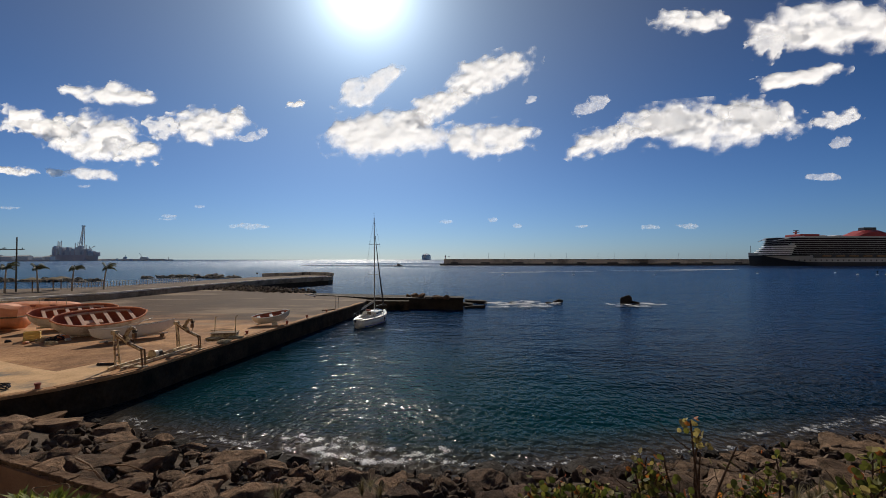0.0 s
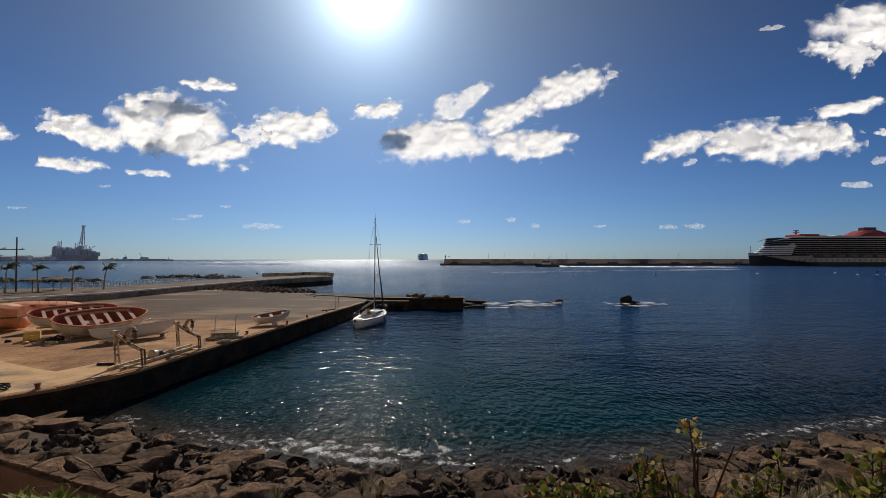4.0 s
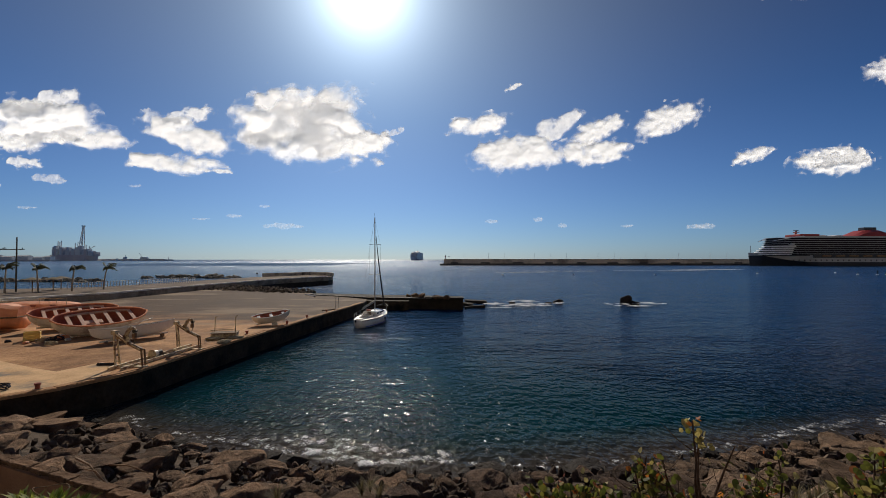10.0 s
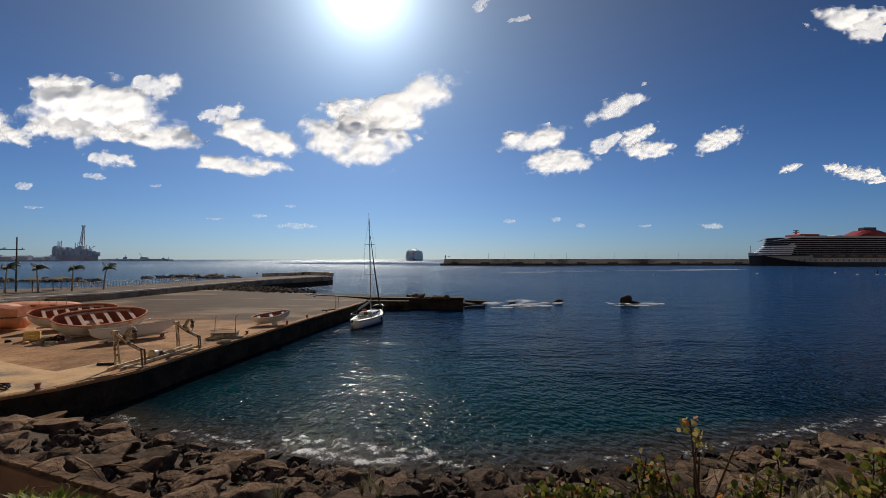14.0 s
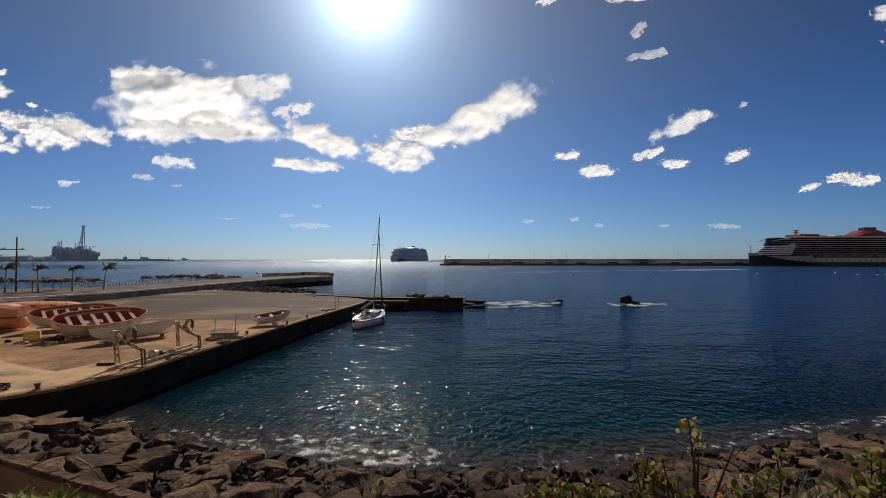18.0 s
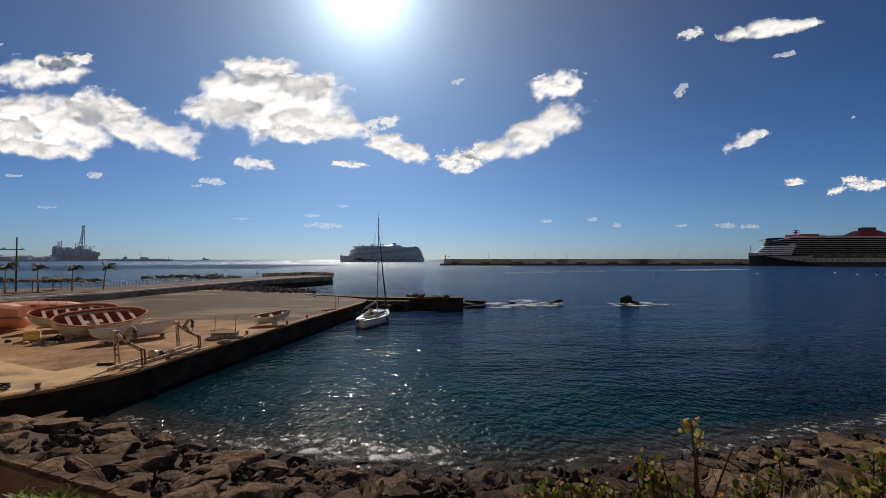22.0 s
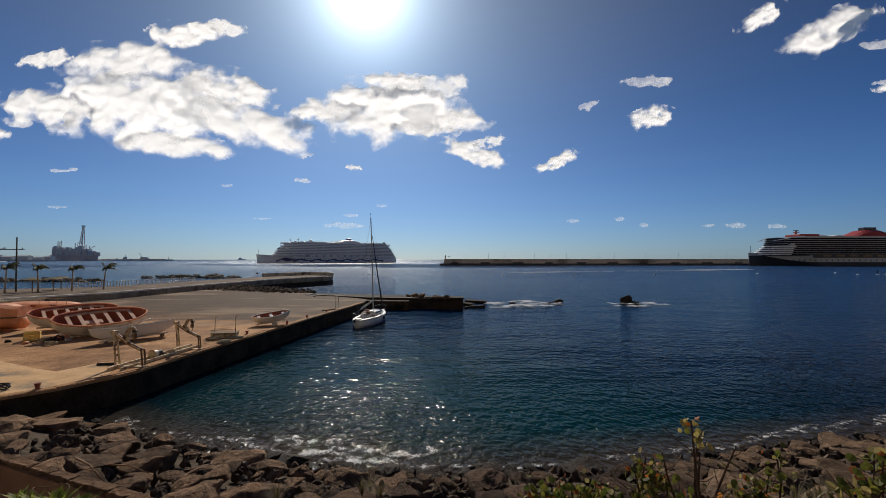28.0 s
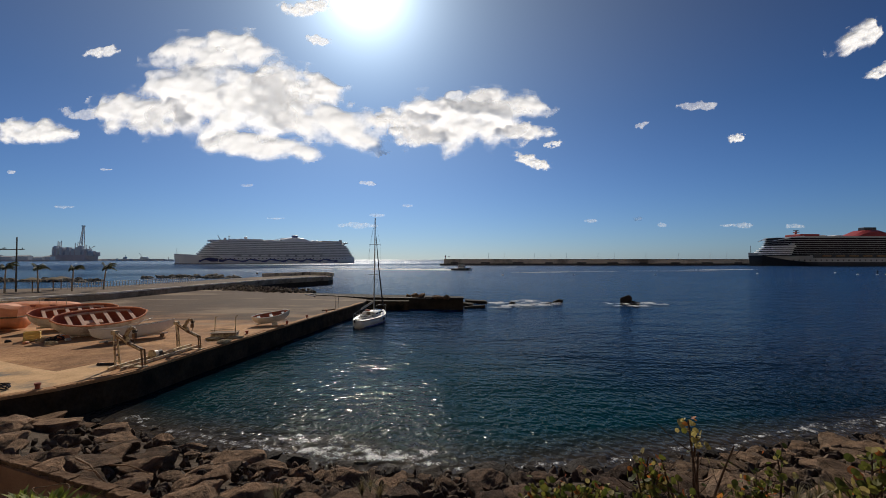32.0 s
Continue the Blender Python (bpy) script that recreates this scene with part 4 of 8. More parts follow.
    part("funnel_band", box(B(), (-38, 0, 45.6), (10.5, 10.5, 1.2), bevel=0.4), SHIP_WHITE, ship)
    part("jack_staff", tube(B(), [(146, 0, 16), (146.5, 0, 24)], 0.25, 5), SHIP_CABIN, ship)
    # lifeboats hung along both sides before a flat strip coloured as a recess's shade
    for side in (-1, 1):
        r = part("boat_recess", box(B(), (-8, side * 18.75, 13.9), (150, 0.5, 4.6)), SHIP_CABIN, ship)
        for i in range(9):
            bm = box(B(), (-72 + i * 15.5, side * 19.3, 13.4), (11, 1.9, 2.6), bevel=0.7)
            part("ship_lifeboat", bm, SHIP_WHITE, r, "white covered lifeboat")
        # wave band painted on the hull: overlapping arcs
        bm = B()

        def skin(x, z):
            f = x / 300 + 0.5
            half = 18.5 * min(1.0, (max(0.0, 1 - f) / 0.24) ** 0.55)
            return side * (half * (1.0 if f < 0.8 else 0.7 + 0.3 * max(0.0, z) / 12.5) + 0.25)

        last = None
        for i in range(111):
            x = 118 - i * 2.1
            top = 6.6 + 1.5 * math.sin(x / 5.2) + (3.0 * math.exp(-((x - 96) / 12) ** 2))
            low = top - 1.7 - 1.5 * math.sin(x / 5.2 + 0.9) ** 2 - 3.4 * math.exp(-((x - 98) / 10) ** 2)
            row = [bm.verts.new((x, skin(x, z), z)) for z in (top, (top + low) / 2, low)]
            if last:
                for k in range(2):
                    bm.faces.new((last[k], row[k], row[k + 1], last[k + 1]))
            last = row
        bmesh.ops.solidify(bm, geom=bm.faces[:], thickness=0.1)
        tagged(part("wave_band", bm, SHIP_BLUE, ship, "blue wave band painted along the hull"), kind="stuff")
        bm = B()
        for i in range(36):
            box(bm, (-130 + i * 6.4, side * 18.6, 8.4), (1.6, 0.12, 1.2))
        tagged(part("porthole_row", bm, DARK_GLASS, ship), kind="stuff")
    return ship


def moored_ship():
    ship = thing("cruise_ship", pose(489, 508, 0, 0, 0, 180), "moored silver-grey cruise ship with a red funnel and mast", "cruise ship")
    part("hull", loft(B(), hull_rings(278, 38, 11.5, 3.5, 3.0, 0.9)), SHIP_SILVER, ship)
    # the dark paint of the foot sweeps up to the bow
    dark = []
    for ring in hull_rings(278, 38, 11.5, 3.5, 3.0, 0.9):
        top = 4.4 + 7.2 * max(0.0, min(1.0, (ring[0][0] - 74) / 50)) ** 2.2
        dark.append([(x + 0.06, y * 1.008, min(z, top)) for x, y, z in ring])
    part("boot_top", loft(B(), dark), SHIP_BLACK, ship, "blue-black lower hull and bow")
    decks = [(11.5 + i * 2.25, -132 + i * 1.2, 131 - i * 3.0 if i < 5 else 119 - (i - 5) * 0.8) for i in range(9)]
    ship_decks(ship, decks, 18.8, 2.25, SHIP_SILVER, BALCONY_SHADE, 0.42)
    part("bridge_screen", box(B(), (103, 0, 24.4), (4, 40, 2.3), bevel=0.5), SHIP_SILVER, ship)
    part("bridge_window", box(B(), (104.7, 0, 24.6), (2.0, 36, 1.3), bevel=0.2), DARK_GLASS, ship)
    for side in (-1, 1):
        pts = [(119 - 30 * k / 12, side * (11 + 7.9 * min(1, k / 5)), 28 + 5.0 * math.sin(math.pi / 2 * k / 12)) for k in range(13)]
        part("roof_arch", tube(B(), pts, 0.45, 6), SHIP_WHITE, ship, "white curved roof edge")
        # flat black strip on the hull, coloured as the shade of a recess
        r = part("boat_recess", box(B(), (5, side * 18.95, 11.2), (150, 0.6, 4.2)), SHIP_BLACK, ship)
        for i in range(9):
            part("ship_lifeboat", box(B(), (66 - i * 15, side * 19.7, 11.3), (9.5, 1.9, 1.9), bevel=0.6), OLD_RUST, r, "dark red covered lifeboat")
        part("hull_door", box(B(), (-13, side * 19.05, 7.0), (2.0, 0.3, 8.0)), SHIP_WHITE, ship, "white vertical ladder door")
        bm = B()
        for i in range(34):
            box(bm, (102 - i * 6.1, side * 19.0, 6.6), (1.5, 0.15, 1.1))
        tagged(part("porthole_row", bm, DARK_GLASS, ship), kind="stuff")
    part("top_house", prism(B(), [(-60, -15), (86, -15), (92, 0), (86, 15), (-60, 15)], 31.8, 33.2), SHIP_SILVER, ship)
    part("forward_house", box(B(), (77, 0, 34.4), (22, 22, 3.0), bevel=0.6), SHIP_RED, ship, "red deck house")
    mast = part("mast", tube(B(), [(85, 0, 33), (83.5, 0, 40)], 1.6, 8, 0.8), SHIP_RED, ship, "red mast")
    part("mast_arm", box(B(), (83.5, 0, 38.4), (2.4, 7, 0.8), bevel=0.3), SHIP_RED, mast)
    part("radar", box(B(), (84, 0, 40.6), (6, 1.0, 0.6), bevel=0.2), SHIP_BLACK, mast)
    rings = []
    for i in range(15):
        f = i / 14
        swell = (0.18, 0.3, 0.48, 0.66, 0.82, 0.93, 0.99, 1.0, 1.0, 1.0, 0.97, 0.88, 0.72, 0.5, 0.2)[i]
        x, h = 27 - 43 * f, 31.8 + 8.8 * swell
        rings.append([(x, -14, 31.8), (x, -12.5, 31.8 + (h - 31.8) * 0.7), (x, -7, h), (x, 7, h), (x, 12.5, 31.8 + (h - 31.8) * 0.7), (x, 14, 31.8)])
    part("funnel", loft(B(), rings), SHIP_RED, ship, "swept red funnel")
    part("funnel_top", box(B(), (2, 0, 42.2), (14, 8, 3.4), bevel=0.5), SHIP_BLACK, ship, "dark funnel top")
    part("jack_staff", tube(B(), [(136, 0, 14.5), (136, 0, 23)], 0.3, 5), SHIP_BLACK, ship)
    for k in range(5):
        b, h = 131.6 - k * 3.0, 19.0
        plan = [(104 - k, -h)] + [(b - 20.7 + 20.7 * math.cos(math.pi * j / 12), h * math.sin(math.pi * j / 12)) for j in range(-6, 7)] + [(104 - k, h)]
        part("forward_tier", prism(B(), plan, 12.5 + k * 2.25, 13.75 + k * 2.25), SHIP_WHITE, ship, "white rounded forward tier")
    for x in (40, 58, 66):
        part("roof_unit", box(B(), (x, 0, 34.0), (7, 12, 1.8), bevel=0.3), SHIP_WHITE, ship)
    return ship


liner = arriving_ship()
moored_ship()
# seconds, x, y, turn
MOVERS.append((liner, [(t, pose(x, y, 0, 0, 0, -(90 + a))) for t, x, y, a in (
    (0, -130, 3400, 5.8),
    (3, -136, 3080, 5.5),
    (6, -139, 2790, 5.2),
    (9, -139, 2450, 4.8),
    (13, -125, 1900, 3.7),
    (14.5, -113, 1740, 5.8),
    (16.5, -108, 1560, 10.5),
    (18, -109, 1420, 16.0),
    (19, -124, 1340, 24.6),
    (20, -133, 1270, 29.2),
    (21, -143, 1215, 32.2),
    (22, -154, 1160, 35.4),
    (23, -163, 1110, 38.8),
    (25, -188, 1020, 42.0),
    (28, -223, 890, 46.0),
    (30, -257, 822, 48.4),
    (32, -297, 775, 50.2),
)]))


# ---------------------------------------------------------------- far shore on the left
def far_pier(name, x0, x1, y, h, label):
    base = thing(name, pose(0, 0, 0), label, "pier", kind="structure")
    bm = box(B(), ((x0 + x1) / 2, y, h / 2 - 2), (x1 - x0, 40, h + 4), bevel=0.5)
    part("pier_body", bm, HAZED_PIER, base)
    part("pier_wall", box(B(), ((x0 + x1) / 2 - (x1 - x0) * 0.03, y + 8, h + 1.2), ((x1 - x0) * 0.93, 4, 2.4), bevel=0.3), HAZED_PIER, base)
    return base


far_pier("far_pier", (-1657, 1900, 4)[0], (-1167, 1900, 4)[0], 1900, 5.5, "long low grey pier far across the water")
far_pier("far_pier", -1500, -1226, 1400, 5.0, "grey far pier stacked with low sheds")


def drill_ship():
    x0, x1 = (-1627, 1850, 4)[0], (-1438, 1850, 4)[0]
    L = x1 - x0
    ship = thing("drill_ship", pose((x0 + x1) / 2, 1850, 0, 0, 0, 0), "dark offshore drilling vessel with a tall derrick at a far pier", "ship")
    part("hull", loft(B(), hull_rings(L, 36, 24, 5, 4, 0.95)), HAZED_RUST, ship, "dark red-brown hull")
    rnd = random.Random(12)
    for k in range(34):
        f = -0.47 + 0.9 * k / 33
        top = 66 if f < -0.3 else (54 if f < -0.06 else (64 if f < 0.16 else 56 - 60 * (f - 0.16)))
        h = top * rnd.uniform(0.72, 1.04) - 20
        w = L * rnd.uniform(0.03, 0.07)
        part("module", box(B(), (L * f, rnd.uniform(-6, 6), 20 + h / 2), (w, rnd.uniform(14, 30), h), bevel=0.6), HAZED_STEEL if k % 3 else HAZED_RUST, ship)
    for f, h in ((-0.4, 82), (-0.36, 78), (-0.33, 84), (-0.02, 74), (0.04, 78), (0.22, 66), (0.3, 60)):
        part("exhaust", tube(B(), [(L * f, 0, 40), (L * f, 0, h)], 2.2, 6, 1.6), HAZED_STEEL, ship)
    part("crane_boom", tube(B(), [(L * 0.3, 0, 50), (L * 0.42, 0, 62)], 1.2, 5), HAZED_STEEL, ship)
    der = part("derrick", tube(B(), [(L * 0.12 - 7, -6, 50), (L * 0.155, -3, 143)], 1.8, 5, 1.4), HAZED_STEEL, ship)
    for sx, sy in ((7, -6), (7, 6), (-7, 6)):
        part("derrick_leg", tube(B(), [(L * 0.12 + sx, sy, 50), (L * 0.155 + sx * 0.35, sy * 0.4, 143)], 1.8, 5, 1.4), HAZED_STEEL, der)
    for i in range(7):
        z = 58 + i * 12
        k = 1 - 0.65 * (z - 50) / 93
        cx = L * 0.12 + L * 0.035 * (z - 50) / 93
        part("cross_brace", tube(B(), [(cx - 7 * k, -8 * k, z), (cx + 7 * k * 0.9, -8 * k, z + 11)], 1.0, 5), HAZED_STEEL, der)
        part("cross_bar", tube(B(), [(cx - 7 * k, -8 * k, z), (cx + 7 * k, -8 * k, z)], 0.9, 5), HAZED_STEEL, der)
    part("crown_block", box(B(), (L * 0.155, 0, 145), (11, 8, 5), bevel=1), HAZED_STEEL, der)
    return ship


drill_ship()


def far_boat(x, y, length, h, label="small grey ship far off", mast=0.0):
    ob = thing("far_ship", pose(x, y, 0), label, "ship")
    part("hull", loft(B(), hull_rings(length, length * 0.18, h * 0.35, h * 0.12, length * 0.03, 0.9, -2)), HAZED_STEEL, ob)
    part("deck_house", box(B(), (-length * 0.2, 0, h * 0.62), (length * 0.3, length * 0.14, h * 0.6), bevel=h * 0.04), HAZED_STEEL, ob)
    part("wheel_house", box(B(), (-length * 0.16, 0, h * 0.95), (length * 0.16, length * 0.12, h * 0.24), bevel=h * 0.03), HAZED_STEEL, ob)
    if mast:
        part("mast", tube(B(), [(-length * 0.18, 0, h), (-length * 0.16, 0, h + mast)], length * 0.015, 5), HAZED_STEEL, ob)
    return ob


far_boat(-1325, 1860, 46, 16, mast=8)
far_boat(-1363, 1860, 26, 9)
crane = thing("harbour_crane", pose(-1282, 1890, 5), "dark harbour crane on a far pier", "crane")
part("cab", box(B(), (8, 0, 6), (30, 8, 9), bevel=0.6), HAZED_STEEL, crane)
part("jib", tube(B(), [(0, 0, 8), (-13, 0, 27)], 1.3, 6, 0.8), HAZED_STEEL, crane)
part("counterweight", box(B(), (22, 0, 4), (10, 7, 6), bevel=0.5), HAZED_STEEL, crane)
for px, w, h in ((-1376, 52, 9), (-1322, 40, 11), (-1272, 30, 7), (-1430, 70, 12), (-1240, 18, 10)):
    s = thing("harbour_shed", pose(px, 1398, 5), "low grey shed on a far pier", "shed", "harbour sheds")
    part("wall", box(B(), (0, 0, h / 2), (w, 18, h)), HAZED_STEEL, s)
    part("roof", loft(B(), [[(-w / 2 - 1, -10, h), (-w / 2 - 1, 0, h + 3), (-w / 2 - 1, 10, h)], [(w / 2 + 1, -10, h), (w / 2 + 1, 0, h + 3), (w / 2 + 1, 10, h)]]), HAZED_PIER, s)
beacon_far = thing("pier_light", pose(-1176, 1898, 5.5), "small light tower at the end of a far pier", "light tower")
part("tower", tube(B(), [(0, 0, 0), (0, 0, 7)], 1.6, 8, 1.1), HAZED_STEEL, beacon_far)
part("lantern", box(B(), (0, 0, 8), (2.4, 2.4, 2), bevel=0.3), HAZED_STEEL, beacon_far)

cargo = far_boat(-3300, 4500, 75, 18, label="small cargo ship on the horizon")
MOVERS.append((cargo, [(t, pose((x - 784) / 784 * 4500, 4500, 0)) for t, x in ((0, 165), (13, 283), (19, 337), (23, 374), (28, 428), (32, 466))]))


# ---------------------------------------------------------------- buoys and small boats under way
def buoy():
    ob = thing("mooring_buoy", pose(0, 0, -3), "small round white mooring buoy afloat", "buoy", "mooring buoys")
    bm = B()
    bmesh.ops.create_uvsphere(bm, u_segments=14, v_segments=9, radius=0.55, matrix=pose(0, 0, 0.15) @ Matrix.Diagonal((1, 1, 0.85, 1)))
    part("float", bm, BUOY_WHITE, ob, smooth=True)
    part("ring", tube(B(), [(0, 0, 0.55), (0, 0, 0.85)], 0.09, 6), DARK_STEEL, ob)
    return ob


first = buoy()
spots = [(64.59, 219.44, 0), (28.64, 212.04, 0), (167.14, 235.91, 0), (216.77, 245.11, 0), (205.23, 219.44, 0), (105.13, 219.44, 0)]
first.matrix_basis = pose(*spots[0])
for p in spots[1:]:
    copy_thing(first, pose(*p))


for x, y, mat, lab in ((215.0, 219.5, NAVY_CANVAS, "dark spar buoy with a pale float"), (221.0, 221.0, YELLOW_PAINT, "small yellow marker buoy")):
    ob = thing("marker_buoy", pose(x, y, 0), lab, "buoy", "marker buoys")
    bm = B()
    bmesh.ops.create_uvsphere(bm, u_segments=12, v_segments=8, radius=0.5, matrix=pose(0, 0, 0.1) @ Matrix.Diagonal((1.3, 1, 0.6, 1)))
    part("float", bm, BUOY_WHITE if mat is NAVY_CANVAS else mat, ob, smooth=True)
    if mat is NAVY_CANVAS:
        part("spar", tube(B(), [(0, 0, 0.2), (0.1, 0, 2.3)], 0.14, 8, 0.08), mat, ob)
        part("top_mark", box(B(), (0.12, 0, 1.7), (0.6, 0.5, 0.8), bevel=0.12), mat, ob)


def launch(label, length, dark, name="motor_boat", tall=1.0):
    ob = thing(name, pose(0, 0, 0), label, "boat")
    part("hull", loft(B(), hull_rings(length, length * 0.3, length * 0.1, length * 0.06, length * 0.07, 0.9, -0.6)), dark, ob)
    part("cabin", box(B(), (0, 0, length * 0.1 + 0.9 * tall), (length * 0.34, length * 0.2, 1.9 * tall), bevel=0.3), BOAT_WHITE, ob)
    part("window", box(B(), (length * 0.02, 0, length * 0.1 + 1.3 * tall), (length * 0.33, length * 0.205, 0.6 * tall), bevel=0.1), DARK_GLASS, ob)
    part("mast", tube(B(), [(-length * 0.08, 0, length * 0.1 + 1.7 * tall), (-length * 0.1, 0, length * 0.1 + 4.2 * tall)], 0.12 * tall, 6), DARK_STEEL, ob)
    return ob


def wake(length, width, seed, high=1.2):
    """A standing crest of spray behind a boat that points along x; bow wave in front, dying away at the tail."""
    n, m = int(length / 1.2), 5
    co, cover = [], []
    for i in range(n + 1):
        f = i / n
        x = width * 0.9 - length * f
        decay = (1 - f) ** 0.45 * (0.7 + 0.3 * math.exp(-f * 14))
        k = 0.8 + 0.5 * fbm(x * 0.13 + seed, 1.5, seed, 4)
        bow = 0.25 * width * math.exp(-f * 30)
        for j in range(m + 1):
            v = j / m
            co.append((x, 0.5 * fbm(x * 0.06, 5.0, seed + 1, 3) - bow + 0.3 * v * v, -0.05 + high * decay * k * v))
            cover.append((0.9 - 0.75 * v * v) * (0.5 + 0.6 * k) * min(1.0, 10 * (1 - f)))
    faces = [(i * (m + 1) + j, (i + 1) * (m + 1) + j, (i + 1) * (m + 1) + j + 1, i * (m + 1) + j + 1) for i in range(n) for j in range(m)]
    me = bpy.data.meshes.new("wake")
    me.from_pydata(co, [], faces)
    me.attributes.new("cover", "FLOAT", "POINT").data.foreach_set("value", cover)
    me.polygons.foreach_set("use_smooth", [True] * len(me.polygons))
    me.materials.append(SPRAY)
    return tagged(new("wake", me), "white foaming wake trailing on the water", "wake", "boat wakes")


def sail_past(boat, trail, rows):
    """rows: seconds, x, y; the bow points along the way."""
    poses = []
    heads = []
    for i, (t, x, y) in enumerate(rows):
        a, b = rows[max(0, i - 1)], rows[min(len(rows) - 1, i + 1)]
        heads.append(math.degrees(math.atan2(b[2] - a[2], b[1] - a[1])) if (a[1], a[2]) != (b[1], b[2]) else heads[-1])
    for (t, x, y), h in zip(rows, heads):
        poses.append((t, pose(x, y, 0, 0, 0, h)))
    MOVERS.append((boat, poses))
    if trail:
        MOVERS.append((trail, poses))




# ---------------------------------------------------------------- clouds
def sheet_mesh(name, mat, w, h, cell, seed, puffs, bulge, ragged=0.75, freq=2.4, level=0.2, soft=0.62):
    """A low puffy shell of foam with a noisy outline; its density fades to nothing at the rim."""
    rnd = random.Random(seed)
    ox, oy = rnd.uniform(0, 90), rnd.uniform(0, 90)
    nx, ny = int(w * 1.3 / cell) + 1, int(h * 1.5 / cell) + 1
    den, co, ids = {}, [], {}
    for j in range(ny + 1):
        for i in range(nx + 1):
            u, v = (i / nx - 0.5) * 1.3, (j / ny - 0.5) * 1.5
            d = max(1 - ((u - px) / pr) ** 2 - ((v - py) / (pr * pa)) ** 2 for px, py, pr, pa in puffs)
            if d < -1.3:
                continue
            sx, sy = u * w / h, v
            n = fbm(sx * freq + ox, sy * freq + oy, seed, 5)
            d = soft * max(d, -0.7) + 0.75 * ragged * n + level
            if d > -0.5:
                den[i, j] = d
    for (i, j), d in den.items():
        u, v = (i / nx - 0.5) * 1.3, (j / ny - 0.5) * 1.5
        lump = 1 - abs(fbm(u * w / h * 3.2 + ox + 7, v * 3.2 + oy, seed + 5, 4))
        out = bulge * h * (max(0.0, d + 0.5) ** 0.55) * (0.93 + 0.07 * lump)
        ids[i, j] = len(co)
        co.append((u * w, v * h, out))
    faces = [(ids[i, j], ids[i + 1, j], ids[i + 1, j + 1], ids[i, j + 1]) for i, j in ids if (i + 1, j) in ids and (i + 1, j + 1) in ids and (i, j + 1) in ids]
    me = bpy.data.meshes.new(name)
    me.from_pydata(co, [], faces)
    at = me.attributes.new("cover", "FLOAT", "POINT")
    at.data.foreach_set("value", list(den.values()))
    me.polygons.foreach_set("use_smooth", [True] * len(me.polygons))
    me.materials.append(mat)
    return me


def puffs_of(seed, n=5, spread=0.36):
    rnd = random.Random(seed)
    out = [(0, -0.05, 0.34, 1.0)]
    for i in range(n):
        out.append((rnd.uniform(-spread, spread), rnd.uniform(-0.25, 0.22), rnd.uniform(0.14, 0.26), rnd.uniform(0.9, 1.6)))
    return out


CLOUDS = []
CLOUD_BASE = 390.0


def sky_way(x, y):
    """Across and up for each metre forward, where the eye at 8 m sees the place x, y of the sky."""
    a = radians(1.27)
    forward = 784 * math.cos(a) - (441 - y) * math.sin(a)
    return (x - 784) / forward, (784 * math.sin(a) + (441 - y) * math.cos(a)) / forward


def along(path, t):
    """The value at t on a path of (seconds, value)."""
    for (a, p), (b, q) in zip(path, path[1:]):
        if t <= b:
            return p + (q - p) * ((t - a) / (b - a))
    return path[-1][1]


def puff_mesh(w, h, seed, thick, unit):
    """A billowing shell of lobes, w by h; its cover fades to nothing at the ragged rim."""
    rnd = random.Random(seed)
    W, H, F = w * unit, h * unit, unit / 1.4
    lobes = [(0.0, -0.06, 0.36, 0.34), (rnd.uniform(-0.2, -0.12), rnd.uniform(-0.1, 0.06), 0.26, 0.3), (rnd.uniform(0.12, 0.2), rnd.uniform(-0.1, 0.06), 0.26, 0.3)]
    for _ in range(6):
        u = rnd.uniform(-0.37, 0.37)
        lobes.append((u, rnd.uniform(-0.16, 0.22) * (1 - 1.6 * abs(u)), rnd.uniform(0.09, 0.17), rnd.uniform(0.14, 0.24)))
    cell = max(1.6, min(3.2, w / 60)) * unit
    nx, ny = int(W * 1.3 / cell) + 1, int(H * 1.5 / cell) + 1
    o = rnd.uniform(0, 90)
    # small clouds are more torn
    grain, ragged = (F, 0.66) if w > 190 else (0.7 * F, 0.78) if w > 100 else (0.5 * F, 0.92)
    ids, co, cover = {}, [], []
    for j in range(ny + 1):
        for i in range(nx + 1):
            u, v = (i / nx - 0.5) * 1.3, (j / ny - 0.5) * 1.5
            d = max(1 - ((u - a) / p) ** 2 - ((v - b) / q) ** 2 for a, b, p, q in lobes)
            if d < -1.6:
                continue
            X, Z = u * W, v * H
            n = fbm(X / (62 * grain) + o, Z / (44 * grain) + o, seed, 4)
            d = 0.62 * max(d, -0.7) + ragged * n + (0.1 if thick > 1 else 0.0) - 1.1 * max(0.0, -v - 0.3)
            d = min(d, thick)
            if d < -0.45:
                continue
            lump = abs(fbm(X / (45 * F) + o + 9, Z / (36 * F) + o, seed + 5, 3))
            ids[i, j] = len(co)
            co.append((X, -0.1 * H * max(0.0, d + 0.45) ** 0.6 - 5 * F * (1 - lump) * max(0.0, d), Z))
            cover.append(d)
    faces = [(ids[i, j], ids[i + 1, j], ids[i + 1, j + 1], ids[i, j + 1]) for i, j in ids if (i + 1, j) in ids and (i + 1, j + 1) in ids and (i, j + 1) in ids]
    me = bpy.data.meshes.new("puff")
    me.from_pydata(co, [], faces)
    me.attributes.new("cover", "FLOAT", "POINT").data.foreach_set("value", cover)
    me.polygons.foreach_set("use_smooth", [True] * len(me.polygons))
    me.materials.append(CLOUD)
    return me


